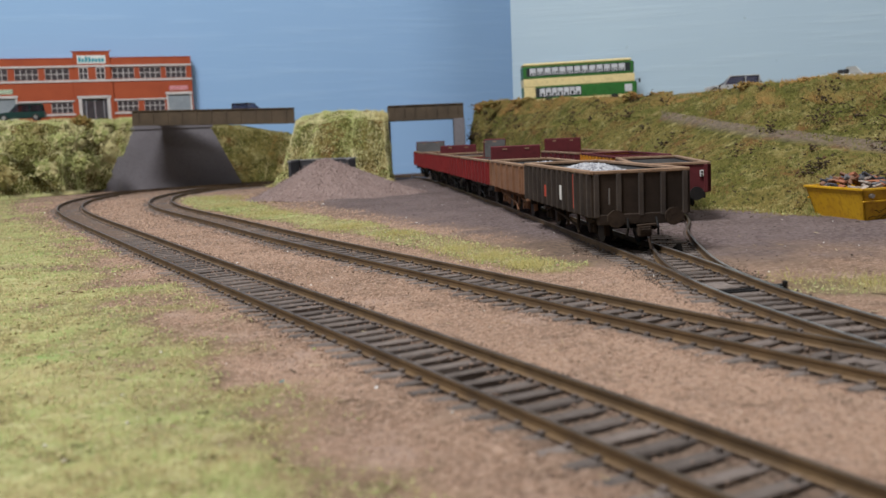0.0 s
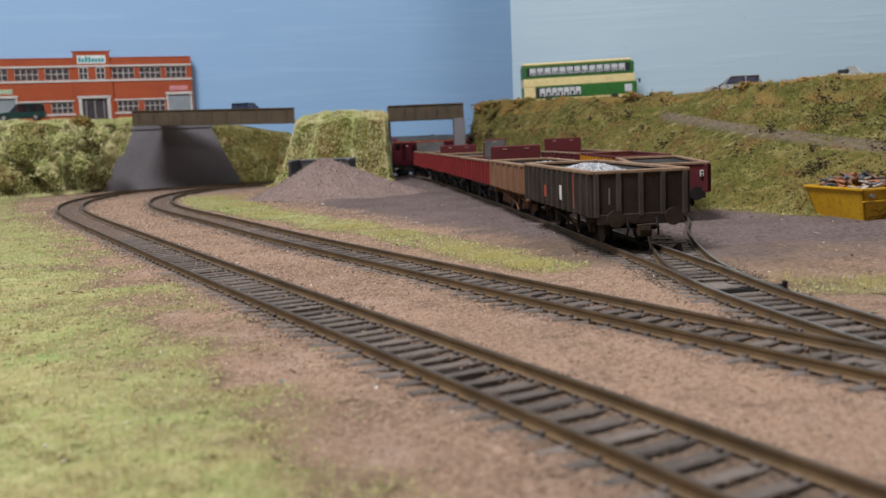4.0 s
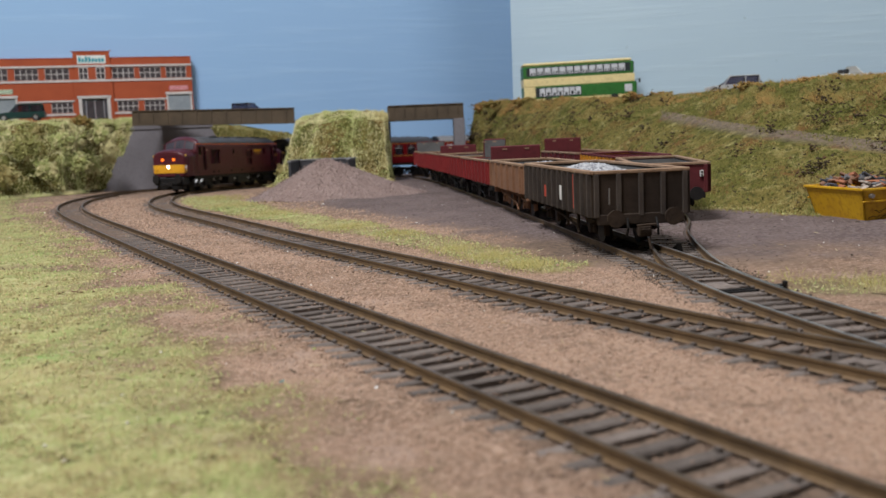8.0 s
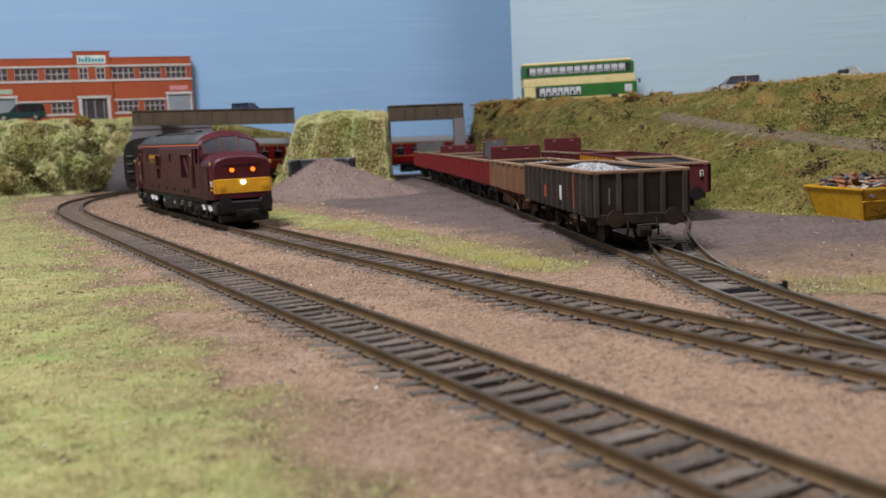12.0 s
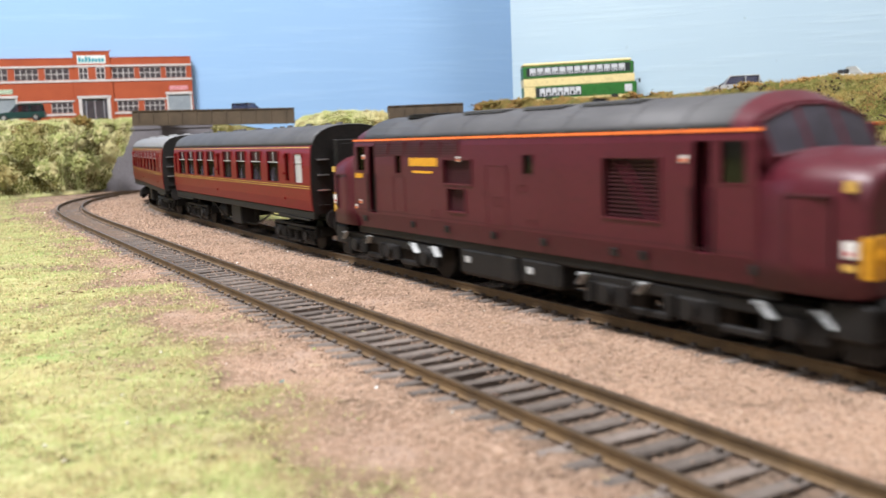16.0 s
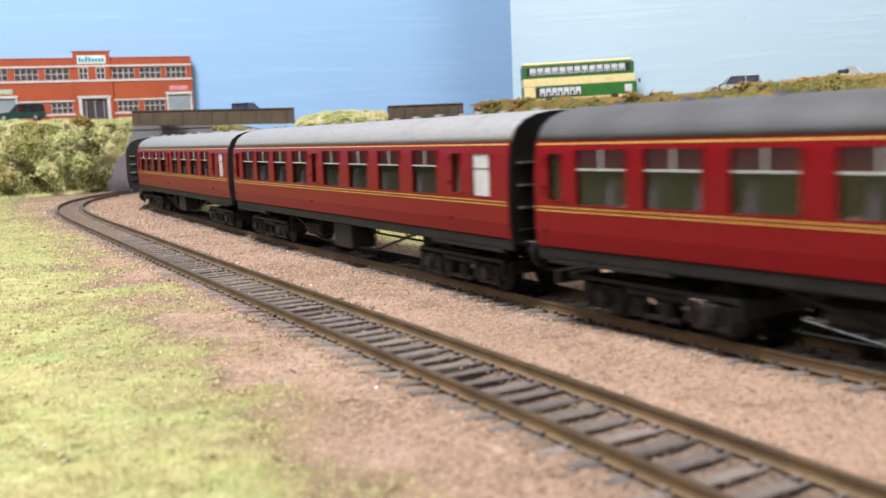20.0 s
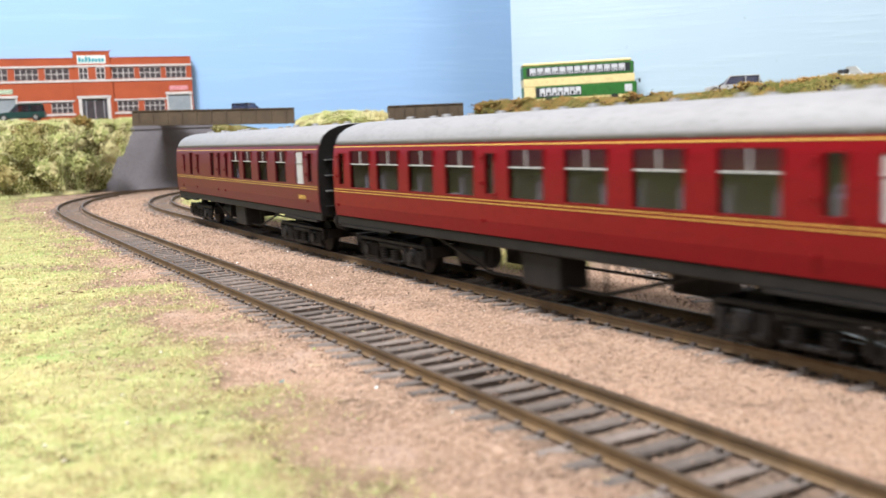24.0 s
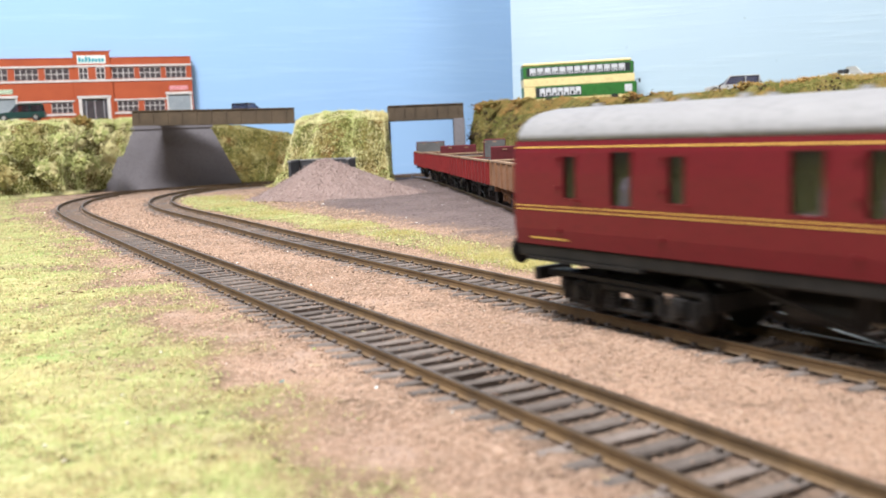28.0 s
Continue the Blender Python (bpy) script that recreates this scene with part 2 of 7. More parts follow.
# ---- ground ----
def sd_poly(px, py, pts):
    """Distance to an open line in plan, and on which side (positive to its right)."""
    best, side = 1e9, 1.0
    for (ax, ay), (bx, by) in zip(pts[:-1], pts[1:]):
        dx, dy = bx - ax, by - ay
        t = min(1, max(0, ((px - ax) * dx + (py - ay) * dy) / (dx * dx + dy * dy)))
        qx, qy = px - ax - dx * t, py - ay - dy * t
        d = math.hypot(qx, qy)
        if d < best:
            best, side = d, (1.0 if dx * qy - dy * qx < 0 else -1.0)
    return best, side


GRASS_EDGE = [(60, -40), (20, 60), (-13, 125), (-36, 171), (-66, 237), (-127, 371), (-200, 520), (-300, 720), (-390, 870), (-430, 1010)]
STRIP = [(-215, 850), (-140, 690), (-78, 575), (-30, 490), (10, 405), (36, 342)]
YARD = [(-120, 860), (-100, 720), (-40, 590), (5, 500), (40, 430)]


TOES = (([(-900, 800), (-560, 890), (-452, 975), (-420, 1095), (-424, 1150)], 26),
        ([(-172, 1105), (-182, 1068), (-150, 1045), (-95, 1045), (-55, 1062)], 18),
        ([(33, 1165), (50, 1080), (94, 830), (126, 665), (147, 548), (176, 492), (216, 468), (330, 440)], 9))


def zones(x, y):
    """How much of the ground at a plan point is grass, and how much grey yard."""
    n = noise.fractal(Vector((x / 26, y / 26, 3)), 0.85, 2.1, 5)
    d, s = sd_poly(x, y, GRASS_EDGE)
    g = max(0, min(1, 0.5 + (-s * d + n * 40 - 4) / 50))
    d, s = sd_poly(x, y, STRIP)
    w = 11 + (y - 340) * 0.022
    g = max(g, max(0, min(1, 0.7 + (w - d + n * 9) / 7)) * (0.92 if y > 520 else 0.62))
    d = math.hypot((x - 122) / 32, (y - 280) / 17)
    g = max(g, max(0, min(1, (1.1 - d + n * 0.5) / 0.5)) * 0.42)
    d = math.hypot((x - 40) / 50, (y - 1120) / 60)
    g = max(g, max(0, min(1, (1.1 - d + n * 0.5) / 0.5)) * 0.7)
    for toe, reach in TOES:
        d, s = sd_poly(x, y, toe)
        g = max(g, max(0, min(1, (reach + n * 14 - d) / reach)) * 0.85)
    if g > 0 and 60 < y < 1000:
        g *= max(0, min(1, (bed_distance(x, y) - 12) / 7))
    d, s = sd_poly(x, y, YARD)
    yd = max(0, min(1, 0.5 + (-s * d + n * 14) / 30)) if y > 300 else 0
    d, s = sd_poly(x, y, STRIP)
    if s > 0 or x < -150:
        yd = 0
    if y < 430:
        yd *= max(0, min(1, (y - 330 + n * 30) / 60 if x > 95 else (y - 400 + n * 20) / 40))
    return g, yd


def ground_z(x, y, cover=None):
    z = -3.1 + dip(y) + 0.55 * noise.fractal(Vector((x / 60, y / 60, 0)), 1.0, 2.0, 3)
    g, yd = cover or zones(x, y)
    if 60 < y < 1000:
        d = bed_distance(x, y)
        z -= (0.95 - 1.5 * max(0, min(1, (y - 390) / 150))) * max(0, min(1, (9.0 - d) / 3.0))
        z += (0.34 + 0.45 * noise.fractal(Vector((x / 11, y / 11, 4)), 1.0, 2.0, 2)) * max(0, 1 - abs(d - 15) / 5)
    return z + g * (0.6 + 1.0 * noise.fractal(Vector((x / 15, y / 15, 7)), 1.0, 2.0, 3)) + yd * (0.9 + 0.5 * noise.fractal(Vector((x / 22, y / 22, 2)), 1.0, 2.0, 3))


def axis_steps(lo, hi, a, b, fine, coarse):
    out, v = [], lo
    while v < hi:
        out.append(v)
        v += fine if a <= v < b else coarse
    return out + [hi]


def make_ground_material():
    m, nt, b = nodes_of("scenic_ground")
    tc = nt.nodes.new("ShaderNodeTexCoord").outputs["Object"]
    at = nt.nodes.new("ShaderNodeVertexColor")
    at.layer_name = "cover"
    sep = nt.nodes.new("ShaderNodeSeparateColor")
    nt.links.new(at.outputs[0], sep.inputs[0])
    earth = mixc(nt, noise_fac(nt, tc, 11, 6, 0.42, 0.6), (0.345, 0.228, 0.158), (0.20, 0.127, 0.085))
    earth = mixc(nt, noise_fac(nt, tc, 75, 6, 0.5, 0.68, 0.65), earth, (0.135, 0.088, 0.06))
    earth = mixc(nt, noise_fac(nt, tc, 46, 5, 0.56, 0.72), earth, (0.36, 0.26, 0.205))
    earth = mixc(nt, noise_fac(nt, tc, 620, 5, 0.48, 0.62, 0.7), earth, (0.40, 0.285, 0.21))
    earth = mixc(nt, noise_fac(nt, tc, 560, 5, 0.55, 0.66, 0.7), earth, (0.10, 0.064, 0.043))
    earth = mixc(nt, noise_fac(nt, tc, 1300, 4, 0.57, 0.66), earth, (0.09, 0.06, 0.042))
    yard = mixc(nt, noise_fac(nt, tc, 20, 5), (0.16, 0.121, 0.114), (0.10, 0.071, 0.063))
    yard = mixc(nt, noise_fac(nt, tc, 70, 6, 0.5, 0.66, 0.65), yard, (0.10, 0.073, 0.068))
    yard = mixc(nt, noise_fac(nt, tc, 420, 5, 0.47, 0.62, 0.7), yard, (0.205, 0.165, 0.158))
    yard = mixc(nt, noise_fac(nt, tc, 520, 4, 0.57, 0.67), yard, (0.07, 0.052, 0.05))
    grass = mixc(nt, noise_fac(nt, tc, 18, 5, 0.42, 0.58), (0.27, 0.31, 0.11), (0.36, 0.325, 0.145))
    grass = mixc(nt, noise_fac(nt, tc, 16, 4, 0.56, 0.70), grass, (0.19, 0.32, 0.09))
    grass = mixc(nt, noise_fac(nt, tc, 48, 6, 0.49, 0.64, 0.65), grass, (0.19, 0.15, 0.06))
    grass = mixc(nt, noise_fac(nt, tc, 120, 6, 0.54, 0.68, 0.65), grass, (0.20, 0.115, 0.05))
    grass = mixc(nt, noise_fac(nt, tc, 240, 5, 0.5, 0.66, 0.7), grass, (0.45, 0.43, 0.22))
    grass = mixc(nt, noise_fac(nt, tc, 330, 5, 0.56, 0.68, 0.7), grass, (0.085, 0.085, 0.03))
    # dark bed tone: part oily dirt, part shade painted between sleepers and by wagons
    grime_shade = mixc(nt, noise_fac(nt, tc, 500, 4), (0.10, 0.074, 0.056), (0.19, 0.134, 0.098))
    earth = mixc(nt, sep.outputs[2], earth, grime_shade)
    c = mixc(nt, sep.outputs[1], earth, yard)
    mid = nt.nodes.new("ShaderNodeMapRange")
    mid.inputs[1].default_value, mid.inputs[2].default_value = 0.0, 0.45
    nt.links.new(sep.outputs[0], mid.inputs[0])
    full = nt.nodes.new("ShaderNodeMapRange")
    full.inputs[1].default_value, full.inputs[2].default_value = 0.35, 0.95
    nt.links.new(sep.outputs[0], full.inputs[0])
    fringe = mixc(nt, noise_fac(nt, tc, 60, 5, 0.4, 0.6), (0.115, 0.077, 0.047), (0.19, 0.145, 0.07))
    fringe = mixc(nt, noise_fac(nt, tc, 450, 5, 0.5, 0.64, 0.7), fringe, (0.29, 0.225, 0.13))
    c = mixc(nt, mid.outputs[0], c, fringe)
    c = mixc(nt, full.outputs[0], c, grass)
    nt.links.new(c, b.inputs["Base Color"])
    b.inputs["Roughness"].default_value = 0.9
    b.inputs["Specular IOR Level"].default_value = 0.2
    bp = nt.nodes.new("ShaderNodeBump")
    bp.inputs["Strength"].default_value, bp.inputs["Distance"].default_value = 0.7, 0.0008
    nt.links.new(noise_fac(nt, tc, 1700, 5, 0.2, 0.8), bp.inputs["Height"])
    nt.links.new(bp.outputs[0], b.inputs["Normal"])
    return m


M_GROUND = make_ground_material()


def grime_shade(x, y):
    """Oily dirt and painted shade round sleepers and wagons: tight along the running lines, wide round the sidings."""
    if not 60 < y < 1000:
        return 0.0
    d = bed_distance(x, y)
    n = noise.fractal(Vector((x / 20, y / 20, 5)), 1.0, 2.0, 3)
    wide = max(0, min(1, (58 + n * 34 - d) / 30)) * max(0, min(1, (y - 300) / 60)) * max(0, min(1, (x + 150 - (y - 400) * -0.1) / 60 if y < 900 else 0))
    if x < -0.55 * (y - 430):
        wide = 0
    return max(max(0, min(1, (15 - d) / 7)), 0.95 * wide)


def make_ground():
    xs = axis_steps(-1000, 1500, -480, 280, 5, 50)
    ys = axis_steps(-900, 2000, 90, 1200, 5.5, 50)
    verts, cols = [], []
    for y in ys:
        for x in xs:
            g, yd = zones(x, y)
            verts.append((x, y, ground_z(x, y, (g, yd))))
            cols.append((g, yd, grime_shade(x, y), 1))
    nx = len(xs)
    faces = [(j * nx + i, j * nx + i + 1, (j + 1) * nx + i + 1, (j + 1) * nx + i) for j in range(len(ys) - 1) for i in range(nx - 1)]
    ob = from_arrays("ground", verts, faces, M_GROUND, smooth=True)
    ca = ob.data.color_attributes.new("cover", "FLOAT_COLOR", "POINT")
    ca.data.foreach_set("color", np.array(cols, dtype=np.float32).ravel())
    tagged(ob, "baseboard covered with brown earth, grey yard and grass scatter", "ground", "", "structure")
    return ob


make_ground()

# ---- painted sky boards, room ----


def brushed(name, color, streak, stain):
    """Emulsion rolled on by hand: faint level streaks and broad uneven coats."""
    m, nt, b = nodes_of(name)
    tc = nt.nodes.new("ShaderNodeTexCoord").outputs["Object"]
    mp = nt.nodes.new("ShaderNodeMapping")
    mp.inputs["Scale"].default_value = (1.0, 1.0, 16.0)
    nt.links.new(tc, mp.inputs["Vector"])
    col = mixc(nt, noise_fac(nt, tc, 2.4, 4, 0.35, 0.68), color, stain)
    f = noise_fac(nt, mp.outputs[0], 6.5, 6, 0.5, 0.72, 0.6)
    col = mixc(nt, f, col, streak)
    col = mixc(nt, noise_fac(nt, tc, 85, 3, 0.74, 0.78), col, tuple(c * 0.8 for c in color))
    nt.links.new(col, b.inputs["Base Color"])
    b.inputs["Roughness"].default_value, b.inputs["Specular IOR Level"].default_value = 0.62, 0.25
    bp = nt.nodes.new("ShaderNodeBump")
    bp.inputs["Strength"].default_value, bp.inputs["Distance"].default_value = 0.12, 0.002
    nt.links.new(f, bp.inputs["Height"])
    nt.links.new(bp.outputs[0], b.inputs["Normal"])
    return m


M_SKY = brushed("sky_blue_emulsion", (0.31, 0.50, 0.76), (0.335, 0.525, 0.775), (0.29, 0.475, 0.73))
M_SKY2 = brushed("pale_blue_emulsion", (0.43, 0.56, 0.66), (0.445, 0.573, 0.67), (0.41, 0.54, 0.645))
M_ROOM = surface("room_plaster", (0.72, 0.70, 0.66), (0.68, 0.66, 0.62), 0.9, 0, 3, 60, 0.05)
M_WOOD = surface("board_edge_timber", (0.35, 0.24, 0.13), (0.25, 0.16, 0.08), 0.7, 0, 15, 200, 0.1)
CORNER = (108.0, 1500.0)


def board(name, a, b, z0, z1, mat, label):
    """An upright painted board from plan point a to b, 6 mm thick, its face towards the layout."""
    a, b = Vector((*a, 0)), Vector((*b, 0))
    d = (b - a).normalized()
    n = Vector((-d.y, d.x, 0)) * 6
    bm = bmesh.new()
    loft(bm, [[(p.x, p.y, z) for p in (a, b, b + n, a + n)] for z in (z0, z1)], close=True)
    return tagged(part(name, bm, mat), label, "backdrop", "", "structure")


board("backdrop_1", (-1150, 1065), (260, 1552), -20, 520, M_SKY, "flat sky-blue painted backdrop board")
board("backdrop_2", (102.6, 1327), (1098, 1072), 58, 520, M_SKY2, "flat pale blue painted backdrop board")


def make_room():
    bm = bmesh.new()
    box(bm, -2600, 2600, -2600, 2600, -1010, -1000)
    tagged(part("floor", bm, M_WOOD), "bare timber floor of the hobby room", "floor", "", "structure")
    bm = bmesh.new()
    box(bm, -2600, 2600, -2600, 2600, 1500, 1520)
    tagged(part("ceiling", bm, M_ROOM), "plain white ceiling", "ceiling", "", "structure")
    for nm, q in (("wall_north", (-2600, 2600, 2600, 2640)), ("wall_south", (-2600, 2600, -2640, -2600)), ("wall_west", (-2640, -2600, -2600, 2600)), ("wall_east", (2600, 2640, -2600, 2600))):
        bm = bmesh.new()
        box(bm, *q, -1000, 1500)
        tagged(part(nm, bm, M_ROOM), "plain off-white room wall", "wall", "", "structure")
    bm = bmesh.new()
    box(bm, -1000, 1500, -900, 2000, -60, -28, 1)
    tagged(part("baseboard", bm, M_WOOD), "timber baseboard that carries the model layout", "baseboard", "", "structure")
    bm = bmesh.new()
    for x in (-940, 1440):
        for y in (-840, 1940):
            box(bm, x - 25, x + 25, y - 25, y + 25, -1000, -60, 1)
    tagged(part("trestle", bm, M_WOOD), "timber legs under the layout", "legs", "", "structure")


make_room()


# ---- hills ----
def make_hill_material():
    m, nt, b = nodes_of("scatter_hillside")
    tc = nt.nodes.new("ShaderNodeTexCoord").outputs["Object"]
    at = nt.nodes.new("ShaderNodeVertexColor")
    at.layer_name = "cover"
    sep = nt.nodes.new("ShaderNodeSeparateColor")
    nt.links.new(at.outputs[0], sep.inputs[0])
    g = mixc(nt, noise_fac(nt, tc, 22, 5, 0.43, 0.57), (0.16, 0.132, 0.04), (0.10, 0.10, 0.024))
    g = mixc(nt, noise_fac(nt, tc, 38, 5, 0.52, 0.64), g, (0.15, 0.085, 0.03))
    g = mixc(nt, noise_fac(nt, tc, 90, 6, 0.52, 0.68, 0.65), g, (0.30, 0.27, 0.11))
    g = mixc(nt, noise_fac(nt, tc, 240, 5, 0.5, 0.62, 0.65), g, (0.05, 0.05, 0.015))
    p = mixc(nt, noise_fac(nt, tc, 300, 5), (0.22, 0.17, 0.145), (0.13, 0.10, 0.075))
    c = mixc(nt, sep.outputs[0], g, p)
    nt.links.new(c, b.inputs["Base Color"])
    b.inputs["Roughness"].default_value = 0.95
    b.inputs["Specular IOR Level"].default_value = 0.1
    bp = nt.nodes.new("ShaderNodeBump")
    bp.inputs["Strength"].default_value, bp.inputs["Distance"].default_value = 1.0, 0.002
    nt.links.new(noise_fac(nt, tc, 350, 6, 0.2, 0.8), bp.inputs["Height"])
    nt.links.new(bp.outputs[0], b.inputs["Normal"])
    return m


M_HILL = make_hill_material()


def ribbon_hill(name, label, stations, nu, rough=3.0, path_band=None):
    """A hillside between stations; each station is a list of (x, y, z) from the toe up and back. Returns the object and its grid."""
    k = len(stations[0])
    dens = [10] * (k - 1)
    grid, cols = [], []
    ns = len(stations)
    for i in range(nu + 1):
        t = i / nu * (ns - 1)
        a = min(int(t), ns - 2)
        f = t - a
        f = f * f * (3 - 2 * f)
        line = [Vector(p).lerp(Vector(q), f) for p, q in zip(stations[a], stations[a + 1])]
        row = []
        for j in range(k - 1):
            for q in range(dens[j]):
                p = line[j].lerp(line[j + 1], q / dens[j])
                onpath = path_band is not None and j == path_band
                amp = 0.4 if onpath else rough
                d = noise.fractal(p / 17, 0.9, 2.1, 5)
                e = noise.fractal(p / 45 + Vector((9, 3, 1)), 1.0, 2.0, 3)
                if j == 0 and q == 0:
                    amp = 0
                if path_band is not None and i > 0.42 * nu and (j == path_band + 1 and q < 1 or j == path_band - 1 and q > 8):
                    amp = 0.6
                p = p + Vector((d * 0.5, e * 0.6 - d * 0.5, 0.8 * d + e * 0.7)) * amp
                row.append(p)
                cols.append(((0.8 if i > 0.42 * nu else 0.0) if onpath else 0.0, 0, 0, 1))
        row.append(line[-1])
        cols.append((0, 0, 0, 1))
        grid.append(row)
    n = len(grid[0])
    verts = [tuple(p) for r in grid for p in r]
    faces = [(i * n + j, i * n + j + 1, (i + 1) * n + j + 1, (i + 1) * n + j) for i in range(nu) for j in range(n - 1)]
    ob = from_arrays(name, verts, faces, M_HILL, smooth=True)
    ca = ob.data.color_attributes.new("cover", "FLOAT_COLOR", "POINT")
    ca.data.foreach_set("color", np.array(cols, dtype=np.float32).ravel())
    tagged(ob, label, "embankment", "", "structure")
    return ob, grid


HILLS = []
# right-hand hill: toe, path foot, path back, hedge top, plateau, plateau far
RIGHT = [
    [(33, 1165, -9), (37, 1172, 36), (38, 1173, 38), (46, 1182, 76), (60, 1230, 76), (80, 1440, 76)],
    [(50, 1080, -6), (60, 1092, 40), (62, 1094, 43), (80, 1130, 78), (110, 1225, 73), (125, 1400, 73)],
    [(94, 830, -2), (125, 875, 48), (128, 880, 50), (148, 930, 70), (200, 1080, 72), (260, 1300, 72)],
    [(126, 665, -2), (179, 788, 52), (181, 802, 56), (196, 850, 69), (255, 1000, 70), (370, 1260, 71)],
    [(147, 548, -2), (207, 630, 37), (213, 650, 41), (238, 720, 70), (320, 850, 70), (500, 1190, 70)],
    [(176, 492, -2), (230, 584, 31), (238, 603, 35), (266, 675, 70), (360, 780, 70), (600, 1150, 70)],
    [(216, 468, -2), (250, 548, 26), (259, 567, 30), (291, 640, 69), (400, 720, 70), (760, 1080, 70)],
    [(330, 440, -2), (350, 500, 20), (362, 520, 22), (385, 590, 71), (500, 640, 72), (1000, 1000, 72)],
]
HILLS.append(ribbon_hill("hill_1", "grassy model hillside with a trodden earth path", RIGHT, 150, 3.8, 1))
MID = [
    [(-172, 1105, -8), (-166, 1110, 20), (-160, 1120, 66), (-150, 1150, 69), (-140, 1175, 69), (-140, 1178, -10)],
    [(-182, 1068, -6), (-170, 1076, 18), (-158, 1100, 60), (-150, 1120, 69), (-136, 1180, 69), (-136, 1184, -10)],
    [(-150, 1045, -5), (-140, 1052, 20), (-130, 1075, 62), (-126, 1090, 70), (-116, 1190, 70), (-116, 1194, -10)],
    [(-95, 1045, -5), (-93, 1052, 20), (-92, 1075, 62), (-91, 1090, 71), (-90, 1210, 70), (-90, 1214, -10)],
    [(-55, 1062, -5), (-57, 1066, 20), (-59, 1082, 62), (-62, 1095, 70), (-66, 1225, 70), (-66, 1228, -10)],
    [(-53, 1115, -7), (-55, 1117, 25), (-58, 1120, 64), (-64, 1124, 70), (-70, 1235, 70), (-70, 1240, -10)],
]
HILLS.append(ribbon_hill("hill_2", "steep straw-coloured grassy mound between two bridges", MID, 80, 4.2))
LEFT = [
    [(-900, 800, -2), (-880, 880, 40), (-860, 900, 55), (-850, 930, 74), (-800, 1000, 78), (-760, 1155, 78)],
    [(-560, 890, -2), (-545, 940, 34), (-540, 965, 52), (-535, 1000, 74), (-530, 1050, 76), (-520, 1250, 76)],
    [(-452, 975, -2), (-462, 1020, 30), (-466, 1050, 52), (-470, 1085, 74), (-475, 1130, 76), (-480, 1275, 76)],
    [(-420, 1095, -5), (-425, 1110, 28), (-427, 1120, 52), (-430, 1135, 73), (-432, 1160, 76), (-430, 1295, 76)],
    [(-424, 1150, -6), (-426, 1156, 28), (-424, 1162, 52), (-418, 1170, 72), (-414, 1178, 76), (-405, 1308, 76)],
    [(-418, 1190, -7), (-412, 1195, 28), (-400, 1200, 52), (-388, 1205, 72), (-384, 1212, 76), (-370, 1318, 76)],
    [(-400, 1206, -8), (-390, 1209, 28), (-380, 1212, 52), (-366, 1216, 72), (-362, 1222, 76), (-352, 1326, 76)],
]
HILLS.append(ribbon_hill("hill_3", "grassy embankment with pale bushes below the factory", LEFT, 110, 5.0))
BACK = [
    [(-335, 1252, -10), (-331, 1258, 25), (-327, 1262, 46), (-322, 1267, 66), (-318, 1275, 68), (-312, 1335, 68)],
    [(-290, 1270, -10), (-285, 1278, 30), (-280, 1284, 44), (-275, 1290, 62), (-270, 1300, 64), (-262, 1352, 64)],
    [(-232, 1295, -10), (-226, 1300, 20), (-222, 1306, 36), (-216, 1315, 50), (-210, 1325, 52), (-205, 1374, 52)],
    [(-200, 1310, -11), (-195, 1315, 14), (-192, 1320, 24), (-186, 1328, 34), (-180, 1335, 36), (-176, 1385, 36)],
    [(-160, 1335, -11), (-155, 1340, 8), (-152, 1345, 16), (-146, 1350, 24), (-140, 1355, 26), (-136, 1400, 26)],
]
HILLS.append(ribbon_hill("hill_4", "brown and yellow scrub bank behind the line", BACK, 60, 3.0))


# ---- the passing train; vehicles lie along x with their front at +x, rail level at z = 0 ----
def half_width(z):
    return float(np.interp(z, [14, 16, 20, 26, 34, 39, 42], [17.3, 17.8, 18.25, 18.35, 18.2, 17.8, 17.2]))


def wall_with_windows(bm, x0, x1, z0, z1, wins, side, width=half_width):
    """One vehicle side as a sheet with true window holes."""
    xs = sorted({x0, x1, *[w[0] for w in wins], *[w[1] for w in wins]})
    zs = sorted({z0, z1, 18, 20, 23, 30, 34, 37, *[w[2] for w in wins], *[w[3] for w in wins]})
    zs = [z for z in zs if z0 <= z <= z1]
    vs = {}

    def v(i, j):
        if (i, j) not in vs:
            vs[i, j] = bm.verts.new((xs[i], side * width(zs[j]), zs[j]))
        return vs[i, j]

    for i in range(len(xs) - 1):
        for j in range(len(zs) - 1):
            cx, cz = (xs[i] + xs[i + 1]) / 2, (zs[j] + zs[j + 1]) / 2
            if any(w[0] < cx < w[1] and w[2] < cz < w[3] for w in wins):
                continue
            bm.faces.new((v(i, j), v(i + 1, j), v(i + 1, j + 1), v(i, j + 1)))


def solid(ob, t):
    m = ob.modifiers.new("thickness", "SOLIDIFY")
    m.thickness, m.offset = t * MM, -1
    return ob


def side_strip(bm, x0, x1, z0, z1, side, proud=0.12, width=half_width, n=6):
    """A thin raised line of paint or beading along a side."""
    for i in range(n):
        a, b = x0 + (x1 - x0) * i / n, x0 + (x1 - x0) * (i + 1) / n
        ya, yb = side * (width(z0) + proud), side * (width(z1) + proud)
        bm.faces.new([bm.verts.new(p) for p in ((a, ya, z0), (b, ya, z0), (b, yb, z1), (a, yb, z1))])


